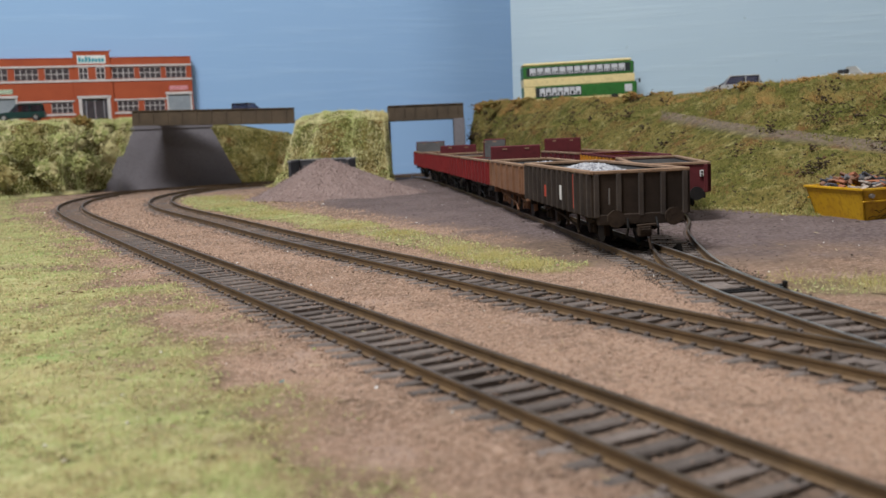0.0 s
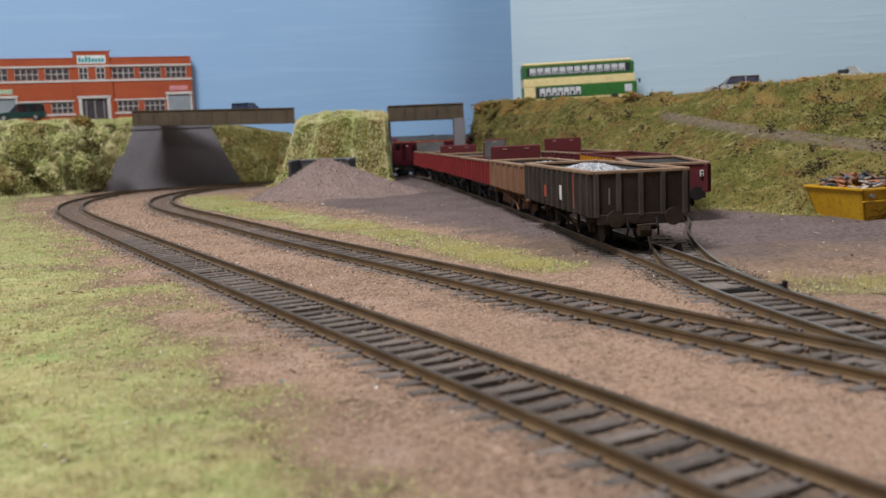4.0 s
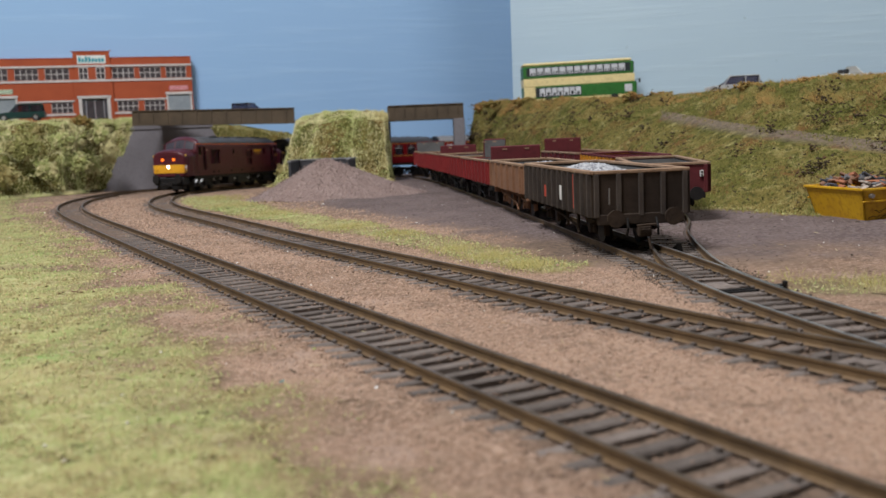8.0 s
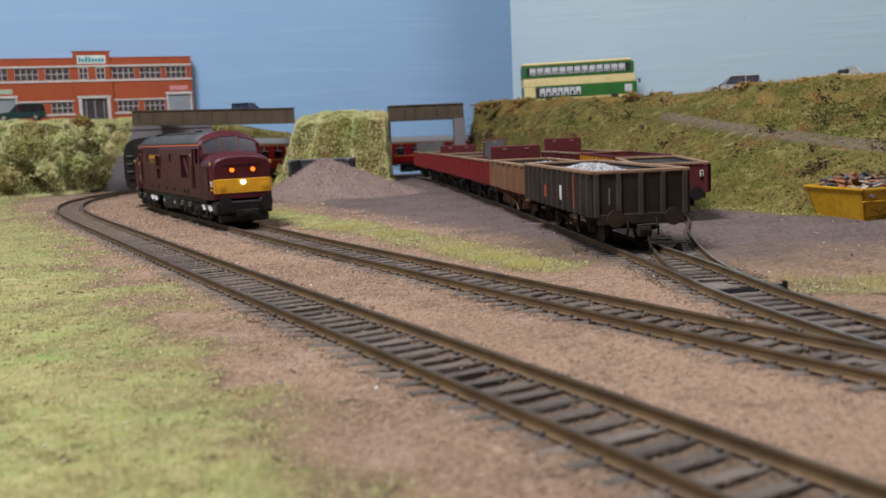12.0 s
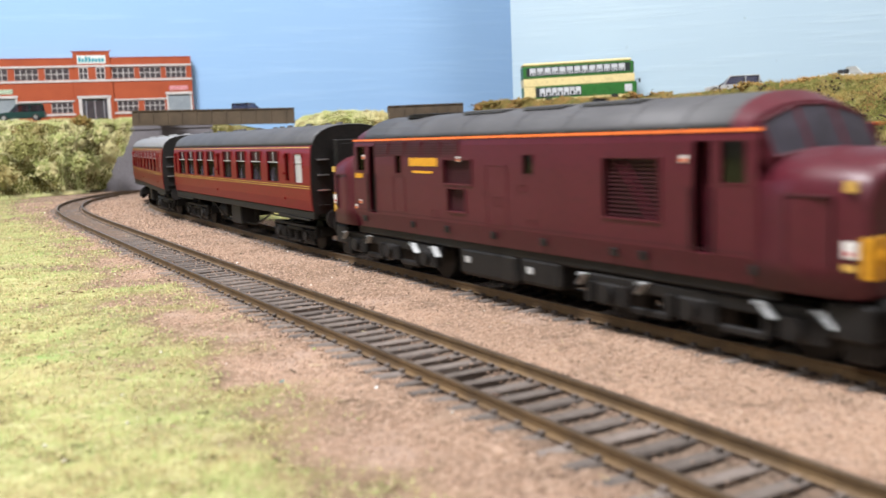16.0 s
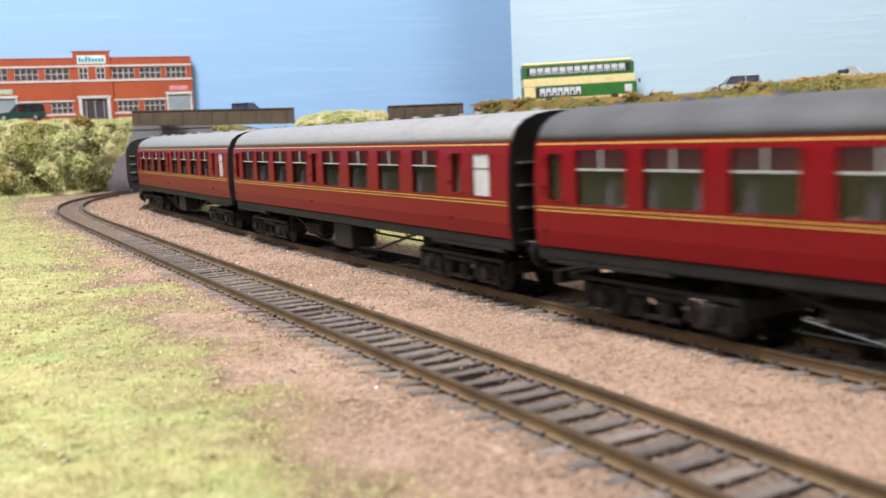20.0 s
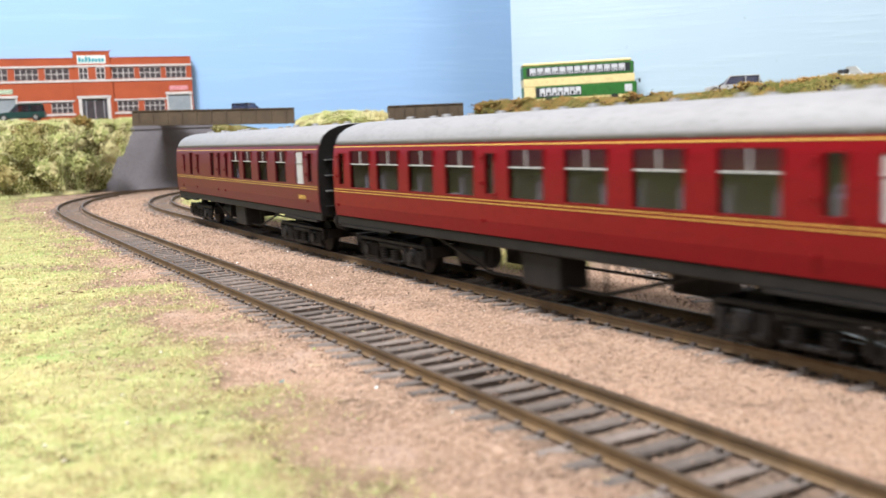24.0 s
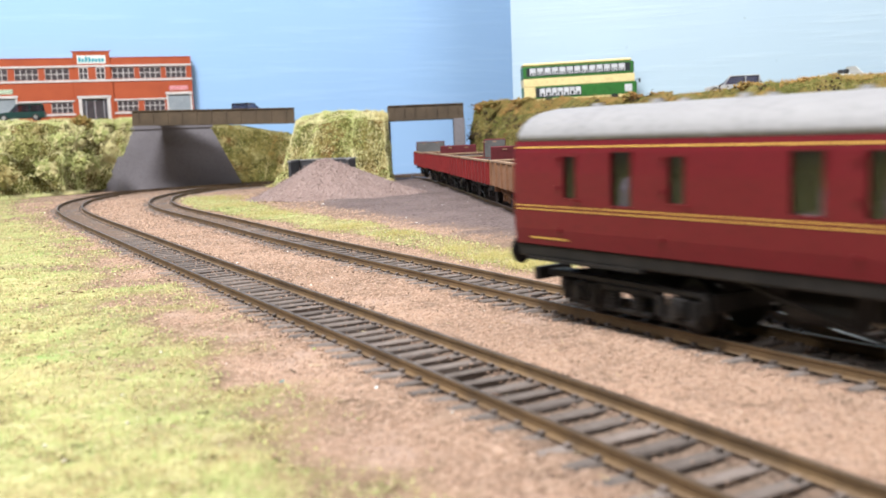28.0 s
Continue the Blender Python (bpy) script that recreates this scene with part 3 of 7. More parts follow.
def ring_frame(bm, x0, x1, z0, z1, side, t=0.55, proud=0.15, width=half_width):
    for a, b, c, d in ((x0 - t, x1 + t, z1, z1 + t), (x0 - t, x1 + t, z0 - t, z0), (x0 - t, x0, z0, z1), (x1, x1 + t, z0, z1)):
        y = side * (width((c + d) / 2) - 0.4)
        y2 = side * (width((c + d) / 2) + proud)
        box(bm, a, b, min(y, y2), max(y, y2), c, d)


def wheelset(parent, x, r, y=7.6):
    bm = bmesh.new()
    for s in (-1, 1):
        cyl(bm, (x, s * y, r), r, 2.2, "y", 20)
        cyl(bm, (x, s * (y - 1.2), r), r + 0.7, 0.5, "y", 20)
    rod(bm, (x, -y, r), (x, y, r), 1.0)
    return part("wheelset", bm, M_BLACK, parent)


def coach_bogie(parent, x):
    b = new("bogie")
    b.parent = parent
    for dx in (-17, 17):
        wheelset(b, dx, 6.0)
    for s in (-1, 1):
        bm = bmesh.new()
        y = s * 13.2
        box(bm, -25, 25, y - 0.8, y + 0.8, 9.0, 10.4, 0.3)
        box(bm, -9.5, 9.5, y - 0.8, y + 0.8, 7.4, 9.1, 0.3)
        for e in (-1, 1):
            box(bm, min(e * 24, e * 25.4), max(e * 24, e * 25.4), y - 0.8, y + 0.8, 5.6, 9.6, 0.3)
            rod(bm, (e * 9, y, 8.2), (e * 12.5, y, 4.0), 0.6)
            rod(bm, (e * 25, y, 6.0), (e * 20.5, y, 4.0), 0.5)
        for dx in (-17, 17):
            box(bm, dx - 2.6, dx + 2.6, y - 1.3, y + 1.5, 4.2, 8.6, 0.4)
            cyl(bm, (dx, y + s * 1.8, 6), 1.9, 1.2, "y", 12)
            box(bm, dx - 6, dx + 6, y - 0.5, y + 0.9, 2.6, 3.9, 0.2)
            for e in (-5.4, 5.4):
                cyl(bm, (dx + e, y + s * 0.6, 6.2), 1.2, 4.4, "z", 8)
        box(bm, -7.5, 7.5, y - 1.0, y + 1.4, 2.6, 3.8, 0.3)
        box(bm, -7.0, 7.0, y - 1.0, y + 0.6, 7.4, 9.0, 0.3)
        for e in (-4.2, 4.2):
            for z in (4.2, 5.1, 6.0, 6.9):
                cyl(bm, (e, y + s * 0.6, z), 1.75, 0.5, "z", 10)
            cyl(bm, (e, y + s * 0.6, 5.6), 1.2, 3.6, "z", 8)
        part("sideframe", bm, M_BLACK, b)
    bm = bmesh.new()
    box(bm, -8, 8, -12, 12, 8, 11, 0.3)
    box(bm, -26, -24, -12, 12, 6, 10, 0.3)
    box(bm, 24, 26, -12, 12, 6, 10, 0.3)
    part("bolster", bm, M_BLACK, b)
    return b


def raise_body(c, bogies, low, high):
    """Lift the body to the height at which it rides over its bogies."""
    under = {o for b, _ in bogies for o in b.children}
    for o in c.children_recursive:
        if o.type == "MESH" and o not in under:
            co = np.empty(len(o.data.vertices) * 3, np.float32)
            o.data.vertices.foreach_get("co", co)
            co[2::3] = np.interp(co[2::3] / MM, low, high) * MM
            o.data.vertices.foreach_set("co", co)
            o.data.update()


ROOF_Y = [17.3, 16.9, 15.6, 13.0, 9.2, 4.8, 0]
ROOF_Z = [41.9, 43.6, 45.7, 47.7, 49.1, 49.8, 50.0]


def coach(label, wins, body_mat, roof_mat, frosted=(), line_top=41.0, ends=(True, True), number_x=None):
    c = thing("railway_coach", label, "railway coach", "coaches of the train")
    L = 124.1
    wins = [(a * 0.962, w * 0.962 if w > 5 else w, z0, z1) for a, w, z0, z1 in wins]
    frosted = [a * 0.962 for a in frosted]
    glazed = [(a - w / 2, a + w / 2, z0, z1) for a, w, z0, z1 in wins]
    for side in (-1, 1):
        bm = bmesh.new()
        wall_with_windows(bm, -L, L, 16.0, 42.0, glazed, side)
        body = solid(part("body_side", bm, body_mat, c), 0.9)
        bm = bmesh.new()
        side_strip(bm, -L + 0.5, L - 0.5, line_top, line_top + 0.3, side)
        part("lining", bm, M_GOLD, body, "thin gold line below the roof")
        bm = bmesh.new()
        side_strip(bm, -L + 0.5, L - 0.5, 24.85, 25.08, side)
        side_strip(bm, -L + 0.5, L - 0.5, 25.75, 25.98, side)
        part("lining", bm, M_GOLD, body, "double gold line at the waist")
        for (a, w, z0, z1), g in zip(wins, glazed):
            bm = bmesh.new()
            y = half_width((z0 + z1) / 2) - 0.75
            box(bm, g[0], g[1], side * y - 0.2, side * y + 0.2, z0, z1)
            pane = part("window", bm, M_FROST if a in frosted else M_GLASS, c)
            pane.visible_shadow = False
            bm = bmesh.new()
            ring_frame(bm, *g, side, 0.35, 0.1)
            part("window_frame", bm, body_mat, pane)
            if w > 8.8:
                bm = bmesh.new()
                y = half_width(35) - 0.45
                box(bm, g[0], g[1], side * y - 0.25, side * y + 0.25, 34.85, 35.2)
                box(bm, a - 0.2, a + 0.2, side * y - 0.25, side * y + 0.25, 35.2, z1)
                part("ventilator_bar", bm, M_FROST, pane, "thin pale bar under the sliding ventilator")
                bm = bmesh.new()
                y = half_width(37) - (0.95 if a in frosted and body_mat is not M_CRIMSON else 0.5)
                box(bm, g[0] + 0.2, g[1] - 0.2, side * y - 0.15, side * y + 0.15, 35.3, z1 - 0.1)
                part("ventilator_pane", bm, M_VENT, pane, "sliding ventilator pane with a dull reddish reflection painted in")
            elif w < 6:
                bm = bmesh.new()
                for e in (-3.9, 3.9):
                    side_strip(bm, a + e - 0.12, a + e + 0.12, 16.2, 40.5, side, 0.05, n=1)
                yy = side * (half_width(27) + 0.5)
                box(bm, a + 2.2, a + 3.6, yy - 0.25, yy + 0.25, 27.4, 27.9)
                for z in (19.5, 30, 37):
                    yy = side * (half_width(z) + 0.3)
                    box(bm, a - 4.6, a - 3.6, yy - 0.3, yy + 0.3, z, z + 1)
                part("door", bm, body_mat, c)
    if number_x is not None:
        bm = bmesh.new()
        for i in range(5):
            side_strip(bm, number_x + i * 1.7, number_x + i * 1.7 + 1.1, 20.6, 22.2, -1, 0.1, n=1)
        part("running_number", bm, M_GOLD, c, "small gold bars of lettering")
        bm = bmesh.new()
        side_strip(bm, -L + 6, -L + 20, 17.6, 18.0, -1, 0.1, n=1)
        part("coach_marking", bm, M_GOLD, c)
    # roof, with rainstrip and ventilators
    bm = bmesh.new()
    rings = []
    for x, f in ((-L, 0.97), (-L + 2, 1.0), (0, 1.0), (L - 2, 1.0), (L, 0.97)):
        rings.append([(x, y * f, 41.9 + (z - 41.9) * f) for y, z in zip(ROOF_Y, ROOF_Z)] + [(x, -y * f, 41.9 + (z - 41.9) * f) for y, z in list(zip(ROOF_Y, ROOF_Z))[-2::-1]])
    loft(bm, rings, close=True)
    roof = part("roof", bm, roof_mat, c, smooth=False)
    for poly in roof.data.polygons:
        poly.use_smooth = abs(poly.normal.x) < 0.5
    for i, x in enumerate(np.linspace(-112, 112, 10)):
        for y in ((-4.5, 4.5) if i % 3 else (0,)):
            bm = bmesh.new()
            cyl(bm, (x, y, 50.1), 1.7, 1.3, "z", 10, 1.2)
            part("roof_ventilator", bm, roof_mat, roof)
    for x in np.linspace(-100, 100, 6):
        bm = bmesh.new()
        loft(bm, [[(xx, y * 1.004, z + 0.06) for y, z in zip(ROOF_Y, ROOF_Z)] + [(xx, -y * 1.004, z + 0.06) for y, z in list(zip(ROOF_Y, ROOF_Z))[-2::-1]] for xx in (x - 0.2, x + 0.2)])
        part("roof_rib", bm, roof_mat, roof)
    # floor, seats, partitions
    bm = bmesh.new()
    box(bm, -L, L, -17, 17, 15.4, 16.6)
    part("floor", bm, M_BLACK, c)
    for x in np.arange(-100, 101, 13.0):
        for y in (-10.2, 10.2):
            bm = bmesh.new()
            box(bm, x - 1.2, x + 1.2, y - 6.3, y + 6.3, 17, 31.5, 0.6)
            box(bm, x - 5, x + 5, y - 6.0, y + 6.0, 17, 22, 0.6)
            for q in (-3.1, 3.1):
                box(bm, x - 1.5, x + 1.5, y + q - 2.6, y + q + 2.6, 28.5, 33.2, 0.9)
            part("seat", bm, M_SEAT, c)
    for x in np.arange(-93.5, 95, 26.0):
        for y in (-11, 11):
            bm = bmesh.new()
            box(bm, x - 3.6, x + 3.6, y - 5.6, y + 5.6, 26.2, 26.9, 0.2)
            box(bm, x - 0.5, x + 0.5, y - 0.5, y + 0.5, 16.6, 26.2)
            part("table", bm, M_INNER, c)
    for x in (-110, -17, 92):
        bm = bmesh.new()
        box(bm, x - 0.5, x + 0.5, -16.5, 16.5, 16.6, 43)
        part("partition", bm, M_INNER, c)
    # solebar, trusses, boxes
    for side in (-1, 1):
        bm = bmesh.new()
        box(bm, -L, L, side * 16.4 - 1, side * 16.4 + 0.9, 13.2, 15.9, 0.3)
        box(bm, -L + 4, -L + 44, side * 17.2 - 0.8, side * 17.2 + 0.9, 12.6, 13.3)
        box(bm, L - 44, L - 4, side * 17.2 - 0.8, side * 17.2 + 0.9, 12.6, 13.3)
        part("solebar", bm, M_BLACK, c)
        bm = bmesh.new()
        rod(bm, (-58, side * 12.5, 12.8), (-26, side * 12.5, 5.5), 0.45)
        rod(bm, (-26, side * 12.5, 5.5), (26, side * 12.5, 5.5), 0.45)
        rod(bm, (26, side * 12.5, 5.5), (58, side * 12.5, 12.8), 0.45)
        for x in (-26, 0, 26):
            rod(bm, (x, side * 12.5, 5.5), (x, side * 12.5, 13), 0.4)
        part("truss_rod", bm, M_BLACK, c)
    for x0, x1, y0, y1 in ((-6, 11, -15.6, -6), (30, 44, 4, 15), (-46, -34, 5, 15)):
        bm = bmesh.new()
        box(bm, x0, x1, y0, y1, 4.8, 13.2, 0.5)
        part("battery_box", bm, M_BLACK, c)
    bm = bmesh.new()
    cyl(bm, (-40, -8, 9), 3.4, 16, "x", 14)
    part("vacuum_cylinder", bm, M_BLACK, c)
    # ends
    for e in (-1, 1):
        bm = bmesh.new()
        pts = [(e * (L - 0.4), half_width(z) * 0.985, z) for z in (15, 20, 30, 38, 41.8)] + [(e * (L - 0.4), y * 0.96, 41.9 + (z - 41.9) * 0.96) for y, z in zip(ROOF_Y, ROOF_Z)]
        loop = pts + [(x, -y, z) for x, y, z in pts[-2::-1]]
        v0 = [bm.verts.new(p) for p in loop]
        v1 = [bm.verts.new((x + e * 0.9, y, z)) for x, y, z in loop]
        bm.faces.new(v0)
        bm.faces.new(v1)
        for i in range(len(loop)):
            j = (i + 1) % len(loop)
            bm.faces.new((v0[i], v0[j], v1[j], v1[i]))
        end = part("end_wall", bm, M_BLACK, c, "black gangway end with steps")
        bm = bmesh.new()
        box(bm, min(e * L, e * (L + 5)), max(e * L, e * (L + 5)), -7.5, 7.5, 15, 43, 0.8)
        part("gangway_bellows", bm, M_BLACK, end)
        for k in range(4):
            xx = e * (L + 1.0 + k * 1.2)
            bm = bmesh.new()
            box(bm, xx - 0.3, xx + 0.3, -8.2, 8.2, 14.6, 43.8, 0.2)
            part("bellows_rib", bm, M_BLACK, end)
        for y in (-13.2, 13.2):
            for z in (18, 24, 30, 36):
                bm = bmesh.new()
                box(bm, min(e * L, e * (L + 2)), max(e * L, e * (L + 2)), y - 2.2, y + 2.2, z, z + 0.5)
                part("end_step", bm, M_SILVER if z > 20 else M_BLACK, end)
        for y in (-11.4, 11.4):
            bm = bmesh.new()
            cyl(bm, (e * (L + 3), y, 13.5), 1.4, 6, "x", 10)
            cyl(bm, (e * (L + 6.4), y, 13.5), 3.1, 0.9, "x", 18)
            part("buffer", bm, M_BLACK, c)
        bm = bmesh.new()
        box(bm, min(e * (L - 30), e * (L + 8.5)), max(e * (L - 30), e * (L + 8.5)), -2.5, 2.5, 6.5, 8.2, 0.2)
        box(bm, min(e * (L + 6), e * (L + 8)), max(e * (L + 6), e * (L + 8)), -6, 6, 5.5, 9, 0.2)
        part("coupling", bm, M_BLACK, c)
    bogies = [(coach_bogie(c, 88), 88), (coach_bogie(c, -88), -88)]
    for b, x in bogies:
        b.matrix_basis = pose(x * MM, 0, 0)
    raise_body(c, bogies, [0, 9, 15.5, 26, 42, 60], [0, 9, 16.9, 27.3, 43.2, 61.2])
    return c, bogies


# the reddish reflection in the ventilators is put into the pane's colour
M_VENT = surface("red_reflection_vent_pane", (0.105, 0.02, 0.031), (0.08, 0.016, 0.025), 0.3, 0, 60, 400, 0)
W = (26.7, 39.6)
SALOON = [(114.5, 9.5, 27.0, 38.6), (100, 4.4, 27.5, 38.8)] + [(x, 16.6, *W) for x in (79.5, 53, 27, 1)] + [(-17, 4.4, 27.5, 38.8)] + [(x, 16.6, *W) for x in (-34, -58.5, -82.5, -105)] + [(-121.5, 4.4, 27.5, 38.8)]
BRAKE = [(120, 4.4, 27.5, 38.8), (107, 9.5, 26.6, 39.4)] + [(x, 14.5, *W) for x in (82, 55, 29.5, 8)] + [(-9, 4.4, 27.0, 39.0), (-24, 4.6, 27.0, 39.0), (-39, 7.5, 27.0, 39.0), (-72, 4.4, 28, 38), (-89, 6.6, 26.8, 39), (-107, 4.2, 28, 38)]
C1 = coach("crimson model coach with a dark grey roof and gold lining", SALOON, M_CRIMSON, M_ROOFDK, frosted=(114.5,))
C2 = coach("crimson model coach with a light grey roof and gold lining", SALOON, M_CRIMSON, M_ROOFLT, frosted=(114.5,))
C3 = coach("crimson model coach with a light grey roof and gold lining", SALOON, M_CRIMSON, M_ROOFLT, frosted=(114.5,))
C4 = coach("dull maroon brake coach with guard's doors at the rear", BRAKE, M_CRIMSON_DK, M_ROOFLT, frosted=(107,), line_top=40.2, number_x=101)


# ---- locomotive ----
def loco_width(z):
    return float(np.interp(z, [12, 14, 17, 22, 34, 40, 42.5], [15.6, 16.8, 17.6, 17.75, 17.7, 17.4, 16.9]))


LROOF_Y = [16.9, 16.2, 14.4, 11.6, 8.0, 4.2, 0]
LROOF_Z = [42.4, 44.2, 46.4, 48.2, 49.5, 50.2, 50.4]


def arch(x, ys, zs):
    up = [(x, y, z) for y, z in zip(ys, zs)]
    return up + [(x, -y, z) for _, y, z in up[-2::-1]]


M_SCREEN = surface("cab_windscreen_glass", (0.036, 0.034, 0.042), (0.055, 0.052, 0.066), 0.3, 0, 90, 300, 0, spec=0.3)


def locomotive():
    c = thing("diesel_locomotive", "maroon twin-nosed model diesel locomotive with yellow front panels", "locomotive")
    cab = 84.0
    for side in (-1, 1):
        bm = bmesh.new()
        wins = [(83.8, 90.2, 32.0, 40.2), (-90.2, -83.8, 32.0, 40.2), (14, 18.5, 32.5, 37.5), (-60, -56, 31.5, 37.5), (76, 81, 17.5, 40.3), (-81, -76, 17.5, 40.3)]
        grilles = ((47, 66, 23.5, 36.8, 14), (-28, -12, 29, 36, 12), (-26, -16, 21, 27.5, 11))
        wall_with_windows(bm, -93.2, 93.2, 13, 42.4, wins + [g[:4] for g in grilles], side, loco_width)
        body = solid(part("body_side", bm, M_MAROON, c), 0.8)
        bm = bmesh.new()
        side_strip(bm, -94, 94, 41.95, 42.6, side, 0.25, loco_width, 8)
        part("cantrail_line", bm, M_ORANGE, body, "thin orange line along the roof edge")
        for w in wins[:4]:
            bm = bmesh.new()
            y = loco_width(35) - 0.7
            box(bm, w[0], w[1], side * y - 0.2, side * y + 0.2, w[2], w[3])
            p = part("side_window", bm, M_DARKGLASS, c)
            bm = bmesh.new()
            ring_frame(bm, *w, side, 0.4, 0.12, loco_width)
            part("window_frame", bm, M_MAROON, p)
        for w in wins[4:]:
            bm = bmesh.new()
            y = loco_width(28) - 3.4
            box(bm, w[0], w[1], side * y - 0.3, side * y + 0.3, w[2], w[3])
            d = part("cab_door", bm, M_MAROON, c, "recessed maroon cab door")
            bm = bmesh.new()
            box(bm, w[0] + 1, w[1] - 1, side * (y + 0.35) - 0.1, side * (y + 0.35) + 0.1, 31.5, 38.5)
            part("door_window", bm, M_DARKGLASS, d)
            for xx in (w[0] - 0.6, w[1] + 0.6):
                bm = bmesh.new()
                rod(bm, (xx, side * 18.2, 18), (xx, side * 18.0, 31), 0.22)
                part("grab_rail", bm, M_BLACK, c)
        # grilles
        for x0, x1, z0, z1, nn in grilles:
            bm = bmesh.new()
            y = loco_width((z0 + z1) / 2)
            ring_frame(bm, x0, x1, z0, z1, side, 0.5, 0.3, loco_width)
            g = part("grille", bm, M_MAROON, c)
            bm = bmesh.new()
            for k in range(nn):
                zz = z0 + (z1 - z0) * (k + 0.5) / nn
                yy = loco_width(zz) - 1.3
                box(bm, x0, x1, side * yy - 0.35, side * yy + 0.35, zz - 0.16, zz + 0.16)
            part("grille_slats", bm, M_MAROON_DK, g)
            bm = bmesh.new()
            yy = loco_width(30) - 2.4
            box(bm, x0 - 1, x1 + 1, side * yy - 0.3, side * yy + 0.3, z0 - 1, z1 + 1)
            part("grille_backing", bm, M_MAROON_DK, g)
        bm = bmesh.new()
        yy = side * (loco_width(28) - 0.5)
        loft(bm, [[(x, y, z) for y in (yy - 0.3, yy + 0.3)] for x, z in ((51, 36.7), (53.6, 36.7), (64.5, 23.6), (61.9, 23.6), (51, 36.7))])
        part("grille_stay", bm, M_MAROON, c)
        # a row of louvred panels under the cantrail
        for k in range(5):
            x0 = -76 + k * 11.6
            bm = bmesh.new()
            ring_frame(bm, x0, x0 + 10.2, 37.6, 41.2, side, 0.3, 0.18, loco_width)
            g = part("grille", bm, M_MAROON, c)
            bm = bmesh.new()
            for q in range(5):
                zz = 37.9 + q * 0.72
                yy = side * loco_width(zz)
                box(bm, x0, x0 + 10.2, yy - 0.22, yy + 0.22, zz - 0.16, zz + 0.16)
            part("grille_slats", bm, M_MAROON_DK, g)
        # jacking points and slots along the skirt, with the fold line above them
        for x in (-86, -50, -28, -2, 22, 50, 60, 92):
            bm = bmesh.new()
            yy = side * (loco_width(16.2) + 0.05)
            box(bm, x - 1.3, x + 1.3, yy - 0.2, yy + 0.2, 14.6, 16.2, 0.1)
            part("skirt_slot", bm, M_BLACK, c)
        bm = bmesh.new()
        side_strip(bm, -93, 93, 18.4, 18.6, side, 0.08, loco_width, 6)
        part("skirt_fold", bm, M_MAROON_DK, body)
        # panel doors, bodyside hatches
        for x0, x1, z0, z1 in ((-62, -54, 19.5, 30.5), (-4, 6, 18.6, 34.5), (0, 3, 24, 26), (12, 15, 28, 29.6), (16, 19, 18.8, 20.8), (-6, -4, 26, 27.5), (-36, -33, 18.8, 20.6)):
            bm = bmesh.new()
            ring_frame(bm, x0, x1, z0, z1, side, 0.25, 0.12, loco_width)
            part("hatch", bm, M_MAROON, c)
        # yellow fleet lettering as two bars, number bars, builders' plates
        bm = bmesh.new()
        for k in range(9):
            side_strip(bm, -50 + k * 2.05, -50 + k * 2.05 + 1.6, 34.0, 36.6, side, 0.12, loco_width, 1)
        side_strip(bm, -48, -35, 31.8, 32.5, side, 0.12, loco_width, 1)
        part("fleet_lettering", bm, M_YELLOW, c, "yellow bars of lettering")
        for xn in (-92,):
            bm = bmesh.new()
            for k in range(5):
                side_strip(bm, xn + k * 1.35, xn + k * 1.35 + 1.0, 29.3, 31, side, 0.12, loco_width, 1)
            part("number_lettering", bm, M_YELLOW, c)
        for x, z in ((-84.5, 37.5), (-19, 37), (73.5, 37.5), (-88, 22), (-92, 20)):
            bm = bmesh.new()
            side_strip(bm, x - 1, x + 1, z - 1.5, z, side, 0.2, loco_width, 1)
            p = part("warning_flash", bm, M_WHITE, c, "small white and orange warning label")
            bm = bmesh.new()
            side_strip(bm, x - 0.8, x + 0.8, z - 1.3, z - 0.6, side, 0.3, loco_width, 1)
            part("flash_band", bm, M_ORANGE, p)
    # roof
    bm = bmesh.new()
    loft(bm, [arch(-85.5, LROOF_Y, LROOF_Z), arch(-40, LROOF_Y, LROOF_Z), arch(40, LROOF_Y, LROOF_Z), arch(85.5, LROOF_Y, LROOF_Z)], close=True)
    roof = part("roof", bm, M_ROOFDK, c)
    for p in roof.data.polygons:
        p.use_smooth = abs(p.normal.x) < 0.5
    for x in (-70, -48, -20, 8, 30, 55, 72):
        bm = bmesh.new()
        loft(bm, [[(xx, y * 1.006, z + 0.12) for _, y, z in arch(0, LROOF_Y, LROOF_Z)] for xx in (x - 0.3, x + 0.3)])
        part("roof_rib", bm, M_ROOFDK, roof)
    bm = bmesh.new()
    cyl(bm, (-62, 0, 50.0), 10, 1.2, "z", 24)
    for k in range(4):
        a = k * math.pi / 4
        rod(bm, (-62 - 9 * math.cos(a), -9 * math.sin(a), 50.6), (-62 + 9 * math.cos(a), 9 * math.sin(a), 50.6), 0.3)
    part("radiator_fan", bm, M_BLACK, roof)
    for x0, x1 in ((-30, -8), (2, 20), (28, 50)):
        bm = bmesh.new()
        box(bm, x0, x1, -9, -2, 49.2, 50.5, 0.3)
        box(bm, x0, x1, 2, 9, 49.2, 50.5, 0.3)
        part("roof_hatch", bm, M_ROOFDK, roof)
    bm = bmesh.new()
    cyl(bm, (24, 0, 51), 2.2, 1.2, "z", 14)
    part("exhaust", bm, M_BLACK, roof)
    # cabs and noses
    NY = [1.0, 0.985, 0.90, 0.72, 0.47, 0.24, 0]
    NZ = [0, 0.35, 0.62, 0.82, 0.93, 0.985, 1.0]
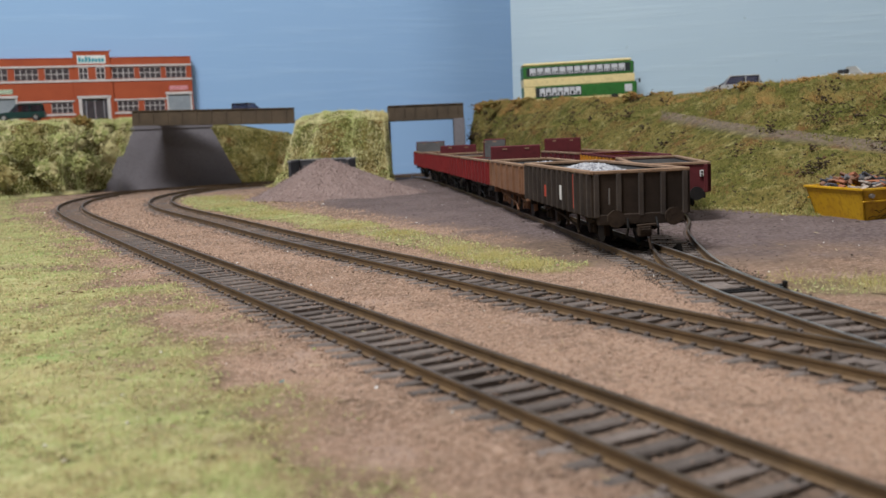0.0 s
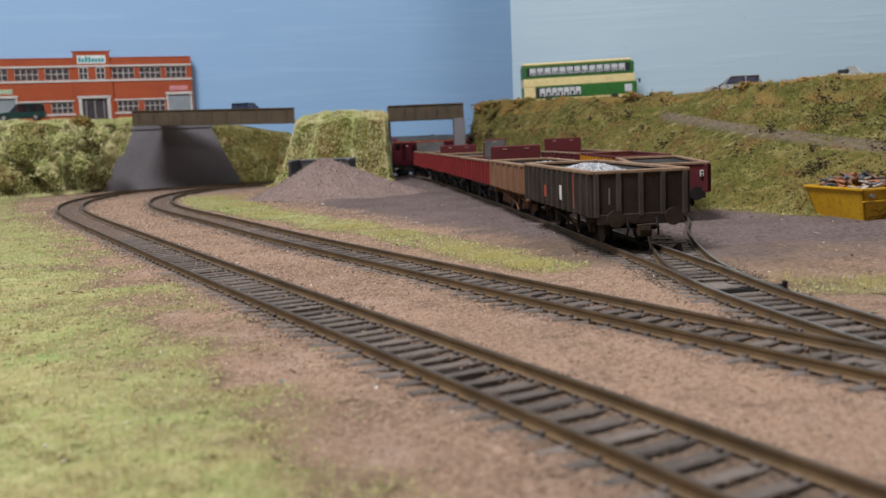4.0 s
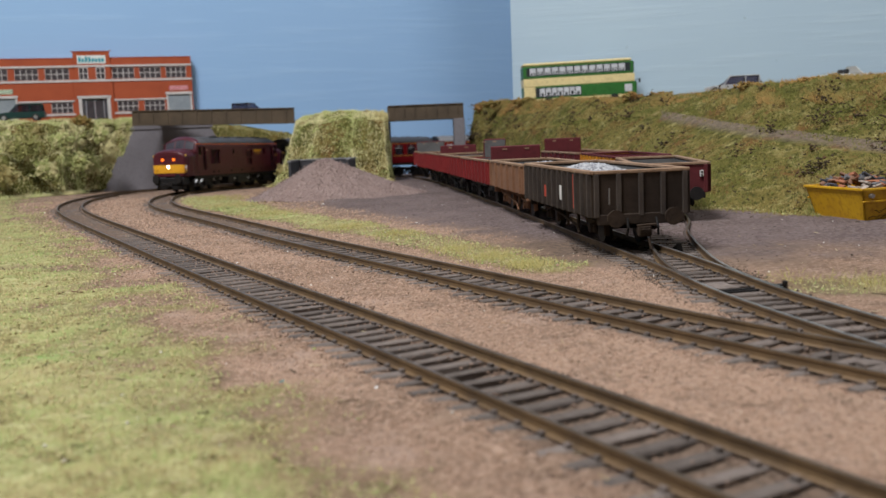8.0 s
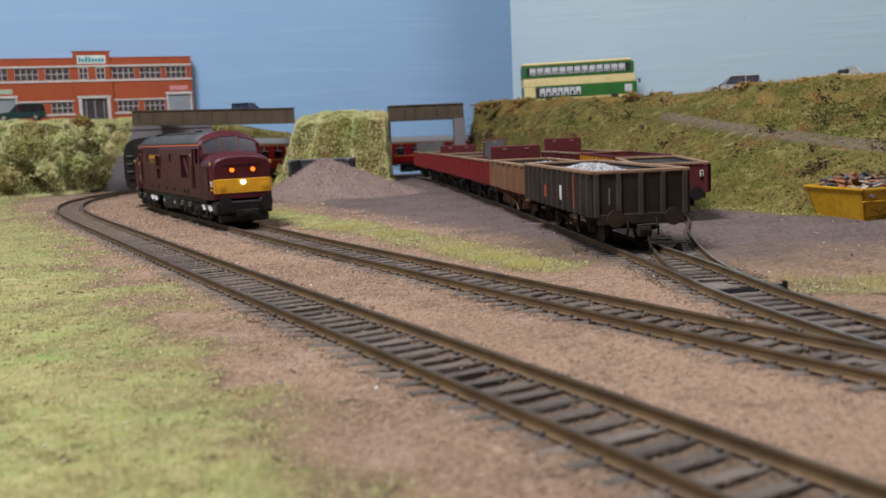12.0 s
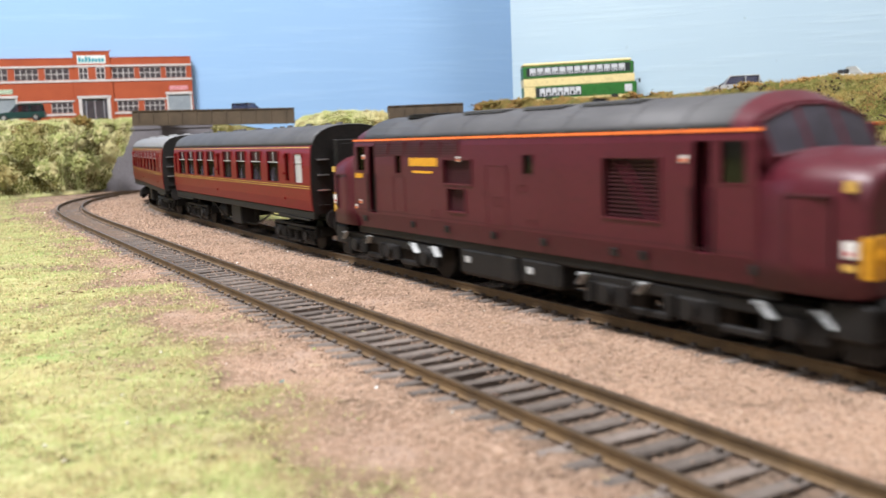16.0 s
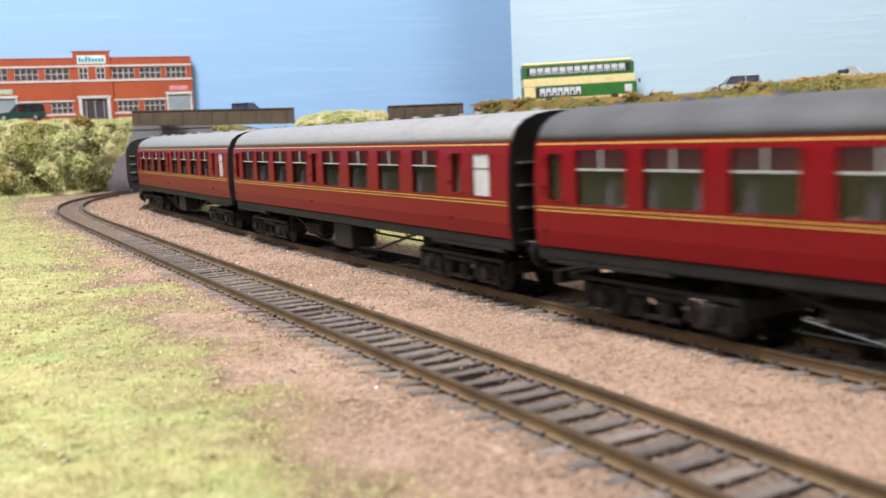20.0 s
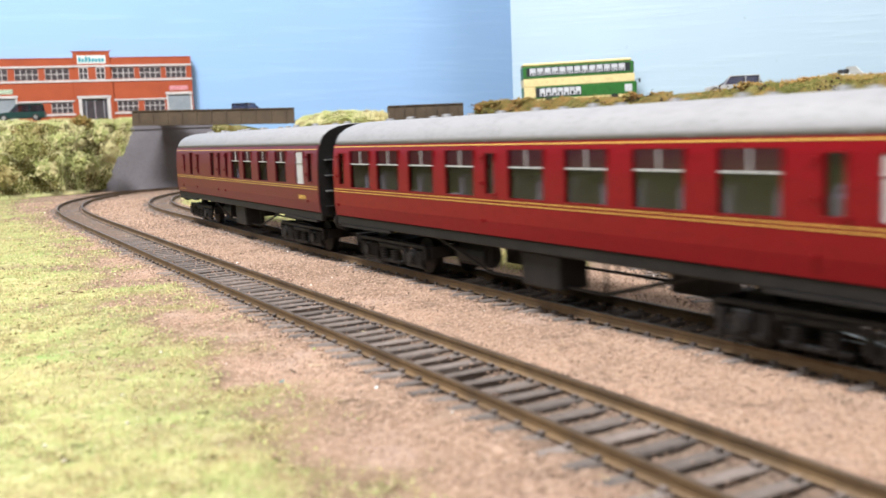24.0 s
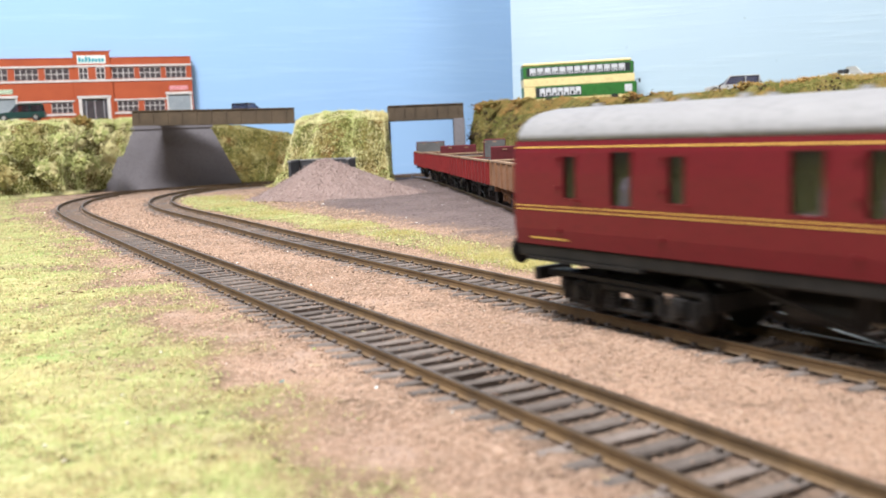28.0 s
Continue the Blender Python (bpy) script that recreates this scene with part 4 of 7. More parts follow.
    for e in (-1, 1):
        # raked windscreen front
        bm = bmesh.new()
        lo = arch(e * 95.3, [17.3, 16.6, 14.6, 11.4, 7.8, 4, 0], [33.5, 35.0, 36.2, 36.8, 37.2, 37.4, 37.5])
        mid = arch(e * 90.4, [17.0, 16.5, 14.7, 11.7, 8.1, 4.2, 0], [42.0, 43.6, 45.0, 46.2, 47.2, 47.8, 48.0])
        hi = arch(e * 85.5, LROOF_Y, LROOF_Z)
        base = [(e * 94, y, 33.0) for _, y, z in lo]
        loft(bm, [base, lo, mid])
        front = part("cab_front", bm, M_MAROON, c, smooth=True)
        bm = bmesh.new()
        loft(bm, [mid, hi])
        part("cab_roof", bm, M_MAROON, c, smooth=True)
        for j in (-1, 0, 1):
            bm = bmesh.new()
            y0, y1 = j * 10.1 - 4.8, j * 10.1 + 4.8

            def wp(y, f):
                ztop = 47.3 - 0.0165 * y * y
                z = 38.3 - 0.006 * y * y + (ztop - 38.3 + 0.006 * y * y) * f
                x = e * (95.4 - (z - 37.4) * 0.49 - 0.004 * y * y)
                return (x + e * 0.25, y, z)

            ys = np.linspace(y0, y1, 5)
            loft(bm, [[wp(y, f) for y in ys] for f in (0, 0.5, 1)])
            g = part("windscreen", bm, M_SCREEN, c)
            bm = bmesh.new()
            for a, b in (((y0, 0), (y1, 0)), ((y0, 1), (y1, 1)), ((y0, 0), (y0, 1)), ((y1, 0), (y1, 1))):
                rod(bm, wp(*a), wp(*b), 0.34)
            part("window_frame", bm, M_MAROON, g)
        bm = bmesh.new()
        rod(bm, wp(-3, 0.05), wp(2.5, 0.75), 0.18)
        part("wiper", bm, M_BLACK, c)
        # nose
        bm = bmesh.new()
        rings = []
        for x, w, top, z0 in ((92.8, 17.6, 38.6, 13), (104, 17.55, 38.4, 13), (111, 16.9, 37.8, 13), (114.6, 16.3, 36.9, 13.1), (116.0, 15.8, 36.0, 13.3), (116.5, 15.2, 35.2, 13.6)):
            side = [(e * x, w, z0), (e * x, w, 18), (e * x, w, 24)]
            bow = [(e * x + e * (0 if x < 113 else 0.0), w * ny, 29 + (top - 29) * nz) for ny, nz in zip(NY, NZ)]
            half = side + bow
            rings.append(half + [(xx, -y, z) for xx, y, z in half[-2::-1]])
        loft(bm, rings, close=True)
        nose = part("nose", bm, M_MAROON, c, smooth=False)
        for p in nose.data.polygons:
            p.use_smooth = abs(p.normal.x) < 0.8
        bm = bmesh.new()
        box(bm, min(e * 116.2, e * 116.8), max(e * 116.2, e * 116.8), -15.1, 15.1, 15.6, 23.6, 0.2)
        box(bm, min(e * 114.6, e * 116.4), max(e * 114.6, e * 116.4), -16.1, 16.1, 15.6, 23.6, 0.4)
        yp = part("warning_panel", bm, M_YELLOW, nose, "small yellow warning panel")
        bm = bmesh.new()
        box(bm, min(e * 107, e * 117.0), max(e * 107, e * 117.0), -15.6, 15.6, 6.5, 12.4, 0.6)
        box(bm, min(e * 109, e * 116.4), max(e * 109, e * 116.4), -13.5, 13.5, 2.2, 6.6, 0.6)
        part("buffer_beam", bm, M_BLACK, nose, "black buffer beam and valance")
        bm = bmesh.new()
        box(bm, min(e * 116.3, e * 116.9), max(e * 116.3, e * 116.9), -10.5, 10.5, 31.2, 31.8)
        box(bm, min(e * 116.2, e * 116.6), max(e * 116.2, e * 116.6), -0.25, 0.25, 24, 31)
        part("headcode_lip", bm, M_MAROON, nose)
        for y in (-5.8, 5.8):
            bm = bmesh.new()
            cyl(bm, (e * 116.7, y, 28.2), 1.15, 0.9, "x", 18)
            part("marker_light", bm, M_AMBER if e > 0 else M_DARKGLASS, nose, "round amber marker light" if e > 0 else "")
        bm = bmesh.new()
        cyl(bm, (e * 117.0, 0, 21.6), 1.15, 0.9, "x", 18)
        part("headlight", bm, M_HEAD if e > 0 else M_DARKGLASS, nose, "bright white headlight" if e > 0 else "")
        for y in (-12, 12):
            bm = bmesh.new()
            cyl(bm, (e * 117.0, y, 19.6), 1.6, 0.8, "x", 14)
            part("tail_light", bm, M_YELLOW if e > 0 else M_TAIL, nose)
        for side in (-1, 1):
            bm = bmesh.new()
            box(bm, min(e * 112, e * 114.5), max(e * 112, e * 114.5), side * 16.6 - 0.3, side * 16.6 + 0.3, 19.5, 22.6)
            p = part("route_label", bm, M_WHITE, nose, "white label with a red edge")
            bm = bmesh.new()
            box(bm, min(e * 112.6, e * 113.8), max(e * 112.6, e * 113.8), side * 16.75 - 0.3, side * 16.75 + 0.3, 20, 20.8)
            part("label_band", bm, M_TAILPAINT, p)
            bm = bmesh.new()
            for x0, x1, z0, z1 in ((99.5, 99.9, 17.5, 30.2), (109.6, 110.0, 17.5, 30.2), (99.5, 110, 30.0, 30.4)):
                box(bm, min(e * x0, e * x1), max(e * x0, e * x1), side * 17.45 - 0.3, side * 17.45 + 0.3, z0, z1)
            part("nose_hatch", bm, M_MAROON_DK, nose)
            bm = bmesh.new()
            box(bm, min(e * 112, e * 114.2), max(e * 112, e * 114.2), side * 16.65 - 0.3, side * 16.65 + 0.3, 17.2, 18.4)
            part("data_label", bm, M_GOLD, nose)
            bm = bmesh.new()
            box(bm, min(e * 112.4, e * 114.4), max(e * 112.4, e * 114.4), side * 16.75 - 0.3, side * 16.75 + 0.3, 31, 33)
            part("lamp_bracket_label", bm, M_GOLD, nose)
        # buffer beam and fittings
        bm = bmesh.new()
        box(bm, min(e * 108, e * 115.5), max(e * 108, e * 115.5), -15.2, 15.2, 8.0, 12.3, 0.6)
        box(bm, min(e * 110, e * 115), max(e * 110, e * 115), -13, 13, 4.5, 9.6, 0.6)
        part("buffer_beam", bm, M_BLACK, c)
        for y in (-11.3, 11.3):
            bm = bmesh.new()
            cyl(bm, (e * 117.5, y, 11.6), 1.6, 5, "x", 12)
            cyl(bm, (e * 121, y, 11.6), 3.3, 1.0, "x", 18)
            part("buffer", bm, M_BLACK, c)
        bm = bmesh.new()
        box(bm, min(e * 114, e * 124), max(e * 114, e * 124), -2.2, 2.2, 6.5, 8.3, 0.2)
        box(bm, min(e * 121, e * 123), max(e * 121, e * 123), -6, 6, 5.5, 9, 0.2)
        part("coupling", bm, M_BLACK, c)
        for y in (-7, -4.5, 4.5, 7):
            bm = bmesh.new()
            rod(bm, (e * 116, y, 12.5), (e * 117.5, y, 7), 0.4)
            part("brake_pipe", bm, M_BLACK, c)
    # underframe
    bm = bmesh.new()
    box(bm, -96, 96, -15.5, 15.5, 11, 14, 0.4)
    part("underframe", bm, M_BLACK, c)
    for x0, x1, z0 in ((-24, 6, 4.2), (8, 26, 5)):
        bm = bmesh.new()
        box(bm, x0, x1, -15.8, 15.8, z0, 12, 1.2)
        t = part("fuel_tank", bm, M_BLACK, c)
        for s in (-1, 1):
            bm = bmesh.new()
            box(bm, x0 + 4, x0 + 6.6, s * 15.9 - 0.2, s * 15.9 + 0.2, 8.2, 9.7)
            part("tank_label", bm, M_FROST, t)
    bogies = []
    for e in (1, -1):
        b = new("bogie")
        b.parent = c
        for dx in (-27, 0, 27):
            wheelset(b, dx, 7.0)
        for s in (-1, 1):
            y = s * 14.0
            bm = bmesh.new()
            box(bm, -36, 36, y - 0.9, y + 0.9, 8.2, 11.2, 0.4)
            for dx in (-27, 0, 27):
                box(bm, dx - 4, dx + 4, y - 1.4, y + 1.6, 4.2, 9.4, 0.5)
                cyl(bm, (dx, y + s * 2.0, 7), 2.3, 1.4, "y", 14)
                for q in (-6.2, 6.2):
                    cyl(bm, (dx + q, y + s * 0.8, 7), 1.5, 4.6, "z", 10)
            box(bm, -20, -7, y - 0.6, y + 1.2, 3.2, 4.8, 0.3)
            box(bm, 7, 20, y - 0.6, y + 1.2, 3.2, 4.8, 0.3)
            part("sideframe", bm, M_BLACK, b)
            for dx in (-34, -13, 20, 34):
                bm = bmesh.new()
                yy = y + s * 2.4
                k = 1 if dx > 0 else -1
                loft(bm, [[(dx + u, yy + q, z) for q in (-0.9, 0.9)] for u, z in ((-1.8, 11.2), (0.6, 11.2), (0.6 + 2.6 * k, 8.4), (-0.1 + 2.6 * k, 8.4), (-0.2, 10.7), (-1.8, 10.7), (-1.8, 11.2))])
                part("sand_pipe", bm, M_FROST, b, "pale grey painted steps and pipes")
        bm = bmesh.new()
        box(bm, -30, 30, -12, 12, 9, 12, 0.4)
        part("bolster", bm, M_BLACK, b)
        b.matrix_basis = pose(e * 72 * MM, 0, 0)
        bogies.append((b, e * 72))
    raise_body(c, bogies, [0, 9, 15.6, 23.6, 28.2, 38, 42.4, 50.4, 60], [0, 9, 17.8, 25.6, 30.4, 40, 44.6, 52, 61.6])
    return c, bogies


# body maroon darkened: shade of grilles, hatch edges and skirt fold as colour
M_MAROON_DK = surface("shadowed_grille_maroon", (0.06, 0.012, 0.018), (0.045, 0.01, 0.014), 0.6, 0, 30, 500, 0.03)
M_TAILPAINT = surface("signal_red_paint", (0.55, 0.03, 0.02), (0.48, 0.03, 0.02), 0.5)
LOCO = locomotive()
TRAIN = [(LOCO[0], 117, 72, LOCO[1])]
for k, cc in enumerate((C1, C2, C3, C4)):
    TRAIN.append((cc[0], 373.8 + 262.7 * k, 88, cc[1]))


# ---- scatter kit: many small loose crumbs joined into one sheet of stuff ----
OCTA_V = np.array([(1, 0, 0), (-1, 0, 0), (0, 1, 0), (0, -1, 0), (0, 0, 1), (0, 0, -1)], float)
OCTA_F = np.array([(0, 2, 4), (2, 1, 4), (1, 3, 4), (3, 0, 4), (2, 0, 5), (1, 2, 5), (3, 1, 5), (0, 3, 5)])


def crumbs(name, places, sizes, material, seed=1, flat=0.7, label="", category="", parent=None):
    """Uneven little stones or foam crumbs at the given places (mm)."""
    r = np.random.RandomState(seed)
    n = len(places)
    v = OCTA_V[None] * (1 + r.uniform(-0.35, 0.35, (n, 6, 3)))
    v *= np.asarray(sizes)[:, None, None] * r.uniform(0.7, 1.3, (n, 1, 3))
    v[:, :, 2] *= flat
    a = r.uniform(0, 6.28, n)
    c, s = np.cos(a)[:, None], np.sin(a)[:, None]
    x, y = v[:, :, 0] * c - v[:, :, 1] * s, v[:, :, 0] * s + v[:, :, 1] * c
    b = r.uniform(-0.6, 0.6, n)
    cb, sb = np.cos(b)[:, None], np.sin(b)[:, None]
    x2, z2 = x * cb - v[:, :, 2] * sb, x * sb + v[:, :, 2] * cb
    V = np.stack([x2, y, z2], 2) + np.asarray(places)[:, None, :]
    F = (OCTA_F[None] + 6 * np.arange(n)[:, None, None]).reshape(-1, 3)
    ob = from_arrays(name, V.reshape(-1, 3), F, material, parent)
    return tagged(ob, label, category, "", "stuff")


def blades(name, places, heights, material, seed=2, lean=0.6, width=0.18, label="", category=""):
    """Static-grass fibres: thin leaning tapers."""
    r = np.random.RandomState(seed)
    n = len(places)
    P = np.asarray(places)
    a = r.uniform(0, 6.28, n)
    h = np.asarray(heights)
    w = width * r.uniform(0.7, 1.5, n)
    dx, dy = np.cos(a) * w, np.sin(a) * w
    la = r.uniform(0, 6.28, n)
    ll = h * r.uniform(0, lean, n)
    tip = P + np.stack([np.cos(la) * ll, np.sin(la) * ll, h], 1)
    A = P + np.stack([dx, dy, np.zeros(n) - 0.1], 1)
    B = P - np.stack([dx, dy, np.zeros(n) + 0.1], 1)
    C = P + np.stack([-dy, dx, np.zeros(n) - 0.1], 1)
    V = np.stack([A, B, C, tip], 1).reshape(-1, 3)
    k = 4 * np.arange(n)[:, None]
    F = np.concatenate([k + np.array([[0, 1, 3]]), k + np.array([[1, 2, 3]]), k + np.array([[2, 0, 3]])])
    ob = from_arrays(name, V, F, material)
    return tagged(ob, label, category, "", "stuff")


# ---- bridges ----
M_CONC = surface("weathered_concrete", (0.175, 0.165, 0.178), (0.15, 0.14, 0.152), 0.85, 0, 12, 400, 0.25, (0.12, 0.112, 0.12))
M_GIRDER = surface("brown_girder_paint", (0.10, 0.072, 0.045), (0.065, 0.047, 0.03), 0.75, 0, 40, 500, 0.2)
M_DECK = surface("road_deck", (0.09, 0.088, 0.085), (0.07, 0.068, 0.065), 0.9, 0, 30, 500, 0.2)


def girder_bridge(label, a, b, z0, z1, depth, ribs, back=True, tilt=0.0, cut=0.0):
    br = thing("girder_bridge", label, "bridge", "bridges")
    L = math.hypot(b[0] - a[0], b[1] - a[1])
    br.matrix_basis = pose(a[0] * MM, a[1] * MM, 0, 0, tilt, math.degrees(math.atan2(b[1] - a[1], b[0] - a[0])))
    for y in ((0, depth) if back else (0,)):
        bm = bmesh.new()
        e = L if y == 0 else L - cut
        box(bm, 0, e, y - 0.8, y + 0.8, z0 + 1.2, z1 - 1.2)
        box(bm, 0, e, y - 2.2, y + 2.2, z1 - 1.2, z1, 0.2)
        box(bm, 0, e, y - 2.2, y + 2.2, z0, z0 + 1.2, 0.2)
        g = part("girder", bm, M_GIRDER, br)
        for i in range(ribs):
            x = e * (i + 0.5) / ribs
            bm = bmesh.new()
            box(bm, x - 0.5, x + 0.5, y - 2.0, y + 2.0, z0 + 1.2, z1 - 1.2)
            part("stiffener", bm, M_GIRDER, g)
    bm = bmesh.new()
    box(bm, 0, L - cut, 0.8, depth, z0 + 2, z0 + 5.4)
    part("deck", bm, M_DECK, br)
    return br


girder_bridge("long brown plate-girder road bridge over two tracks", (-358, 1155), (-163, 1113), 67.6, 85.2, 62, 11, tilt=1.5, cut=30)
girder_bridge("short brown girder bridge over the siding", (-56, 1128), (30, 1134), 60.5, 78, 60, 7)


def abutment():
    w = thing("bridge_abutment", "dark grey concrete abutment wall with sloping wings", "abutment")
    bm = bmesh.new()
    a, b = Vector((-412, 1196, 0)), Vector((-250, 1250, 0))
    d = (b - a).normalized()
    n = Vector((-d.y, d.x, 0))
    L = (b - a).length
    lo = [a - Vector((0, 0, 12)), b - Vector((0, 0, 14))]
    up = [a + d * 38 + Vector((0, 0, 68)) + n * 6, b - d * 38 + Vector((0, 0, 68)) + n * 6]
    f = [bm.verts.new(p) for p in (lo[0], lo[1], up[1], up[0])]
    k = [bm.verts.new(p + n * 16) for p in (lo[0], lo[1], up[1], up[0])]
    bm.faces.new(f)
    bm.faces.new(k)
    for i in range(4):
        j = (i + 1) % 4
        bm.faces.new((f[i], f[j], k[j], k[i]))
    part("wall_face", bm, M_CONC, w)
    bm = bmesh.new()
    c0, c1 = a + d * 34 + n * 4, b - d * 34 + n * 4
    loft(bm, [[(p.x, p.y, z) for p in (c0, c1, c1 + n * 24, c0 + n * 24)] for z in (64, 68.5)], close=True)
    part("bearing_ledge", bm, M_CONC, w)


abutment()
bm = bmesh.new()
box(bm, 18, 31, 1131, 1190, -14, 60.5, 0.6)
tagged(part("bridge_pier", bm, M_CONC), "dark grey concrete pier under the short bridge", "pier")
bm = bmesh.new()
box(bm, -66, -57, 1126, 1190, -14, 60.4, 0.6)
tagged(part("bridge_pier", bm, M_CONC), "dark grey concrete pier against the grassy mound", "pier")

# ---- factory ----
M_BRICK = surface("orange_brick_print", (0.39, 0.082, 0.029), (0.33, 0.066, 0.025), 0.8, 0, 40, 900, 0.1)
M_STONE = surface("white_band", (0.60, 0.565, 0.55), (0.52, 0.49, 0.475), 0.7, 0, 60, 500, 0.05)
M_SHUTTER = surface("grey_shutter", (0.30, 0.34, 0.37), (0.26, 0.30, 0.33), 0.6, 0, 60, 500, 0.05)
M_PANE = surface("dark_window_pane", (0.055, 0.045, 0.05), (0.08, 0.07, 0.075), 0.15, 0, 60, 500, 0)
M_SIGN = surface("white_sign", (0.72, 0.76, 0.74), (0.66, 0.7, 0.68), 0.6)
M_TEAL = surface("teal_lettering", (0.03, 0.30, 0.36), (0.03, 0.27, 0.33), 0.6)
M_GREENSIGN = surface("pale_green_sign", (0.55, 0.66, 0.48), (0.5, 0.6, 0.44), 0.6)
M_REDSIGN = surface("pale_red_sign", (0.72, 0.36, 0.38), (0.66, 0.32, 0.34), 0.6)
M_DOORGLASS = surface("teal_door_glass", (0.16, 0.24, 0.24), (0.13, 0.2, 0.2), 0.2)
M_INK = surface("dark_sign_ink", (0.06, 0.10, 0.07), (0.05, 0.08, 0.06), 0.6)
M_INKRED = surface("red_sign_ink", (0.45, 0.03, 0.05), (0.4, 0.03, 0.05), 0.6)


def lettering(text, size, parent, m, mat):
    cu = bpy.data.curves.new("lettering", "FONT")
    cu.body, cu.size, cu.align_x, cu.align_y, cu.extrude = text, size * MM, "CENTER", "CENTER", 0.05 * MM
    cu.materials.append(mat)
    ob = new("lettering", cu)
    ob.parent = parent
    ob.matrix_basis = m
    return ob


def factory():
    f = thing("factory_building", "low-relief orange brick factory with white bands and shutters", "factory")
    f.matrix_basis = pose(-0.445, 1.290, 0.0755, 0, 0, 18.5)
    wins = []
    for x, w in ((105, 26), (72, 27), (38, 27.5), (-43, 29), (-79.5, 28), (-115, 27)):
        wins.append((x - w / 2, x + w / 2, 56.5, 71.5, 4, 2))
    for x in (41, 75, -40, -76):
        wins.append((x - 13, x + 13, 14, 28, 4, 2))
    holes = [w[:4] for w in wins] + [(93, 121, 0, 35), (-123.5, -95, 0, 35)]
    bm = bmesh.new()
    xs = sorted({-125, 125, *[h[0] for h in holes], *[h[1] for h in holes]})
    zs = sorted({0, 83.5, *[h[2] for h in holes], *[h[3] for h in holes]})
    vs = {}

    def v(i, j, y=0):
        if (i, j) not in vs:
            vs[i, j] = bm.verts.new((xs[i], y, zs[j]))
        return vs[i, j]

    for i in range(len(xs) - 1):
        for j in range(len(zs) - 1):
            cx, cz = (xs[i] + xs[i + 1]) / 2, (zs[j] + zs[j + 1]) / 2
            if not any(h[0] < cx < h[1] and h[2] < cz < h[3] for h in holes):
                bm.faces.new((v(i, j), v(i + 1, j), v(i + 1, j + 1), v(i, j + 1)))
    wall = part("front_wall", bm, M_BRICK, f)
    md = wall.modifiers.new("thickness", "SOLIDIFY")
    md.thickness, md.offset = 2.0 * MM, -1
    bm = bmesh.new()
    box(bm, -125, -123, 2, 14, 0, 83.5)
    box(bm, 123, 125, 2, 14, 0, 83.5)
    box(bm, -125, 125, 12, 14, 0, 83.5)
    part("side_wall", bm, M_BRICK, f)
    bm = bmesh.new()
    box(bm, -123, 123, 2, 12, 76, 78)
    part("roof", bm, M_DECK, f)
    bm = bmesh.new()
    box(bm, -125.6, 125.6, -0.6, 14.5, 83.5, 84.6, 0.2)
    part("coping", bm, M_BRICK, f)
    for z0, z1, spans in ((72.2, 74.6, ((-125.5, -23), (23, 125.5))), (53.5, 56, ((-125.5, -23), (23, 125.5))), (28.4, 30.4, ((-92, -22), (22, 92))), (11, 13.4, ((-92, -22), (22, 92)))):
        for x0, x1 in spans:
            bm = bmesh.new()
            box(bm, x0, x1, -1.0, 0.3, z0, z1, 0.15)
            part("string_course", bm, M_STONE, f, "white band across the front")
    # entrance tower
    bm = bmesh.new()
    box(bm, -24, 24, -3.2, 6, 35.5, 57, 0.2)
    box(bm, -22.5, 22.5, -3.0, 6, 57, 92, 0.2)
    box(bm, -24, -19.5, -3.2, 6, 0, 35.5)
    box(bm, 19.5, 24, -3.2, 6, 0, 35.5)
    tower = part("entrance_tower", bm, M_BRICK, f)
    for z0, z1 in ((53.4, 56), (72.2, 74.6), (91.4, 92.6)):
        bm = bmesh.new()
        box(bm, -24.6, 24.6, -4.0, -2.9, z0, z1, 0.15)
        part("string_course", bm, M_STONE if z0 < 90 else M_BRICK, tower)
    bm = bmesh.new()
    box(bm, -17.5, 17.5, -3.5, -2.9, 76.5, 87, 0.15)
    sign = part("sign_board", bm, M_SIGN, tower, "white name board with teal lettering")
    bm = bmesh.new()
    for k in range(8):
        x = -15.8 + k * 4
        box(bm, x, x + 3.0, -3.75, -3.45, 78.5, 85 if k in (0, 2, 3) else 83.2)
    part("name_lettering", bm, M_TEAL, sign)
    for x in (-11, 10):
        bm = bmesh.new()
        box(bm, x - 5.2, x + 5.2, -3.4, -2.8, 56.5, 71.5)
        p = part("window", bm, M_PANE, tower)
        bm = bmesh.new()
        for k in range(3):
            xx = x - 5.2 + 5.2 * k
            box(bm, xx - 0.45, xx + 0.45, -3.7, -3.3, 56.5, 71.5)
        for k in range(3):
            zz = 56.5 + 7.5 * k
            box(bm, x - 5.2, x + 5.2, -3.7, -3.3, zz - 0.45, zz + 0.45)
        part("glazing_grid", bm, M_STONE, p)
    # door
    for x0, x1, z0, z1 in ((-19.5, -15.5, 0, 35), (15.5, 19.5, 0, 35), (-21, 21, 32, 35.4)):
        bm = bmesh.new()
        box(bm, x0, x1, -4, -1, z0, z1, 0.2)
        part("door_surround", bm, M_STONE, f, "white door surround")
    for x0, x1 in ((-15.3, -11.2), (-10.8, -0.3), (0.3, 10.8), (11.2, 15.3)):
        bm = bmesh.new()
        box(bm, x0, x1, -0.6, 0, 0.5, 31.5)
        d = part("entrance_door", bm, M_DOORGLASS if abs(x0 + x1) < 10 else M_PANE, f)
        bm = bmesh.new()
        for a, b in ((x0, x0 + 0.5), (x1 - 0.5, x1)):
            box(bm, a, b, -1.0, -0.5, 0.5, 31.5)
        box(bm, x0, x1, -1.0, -0.5, 30.4, 31.5)
        part("door_frame", bm, M_SHUTTER, d)
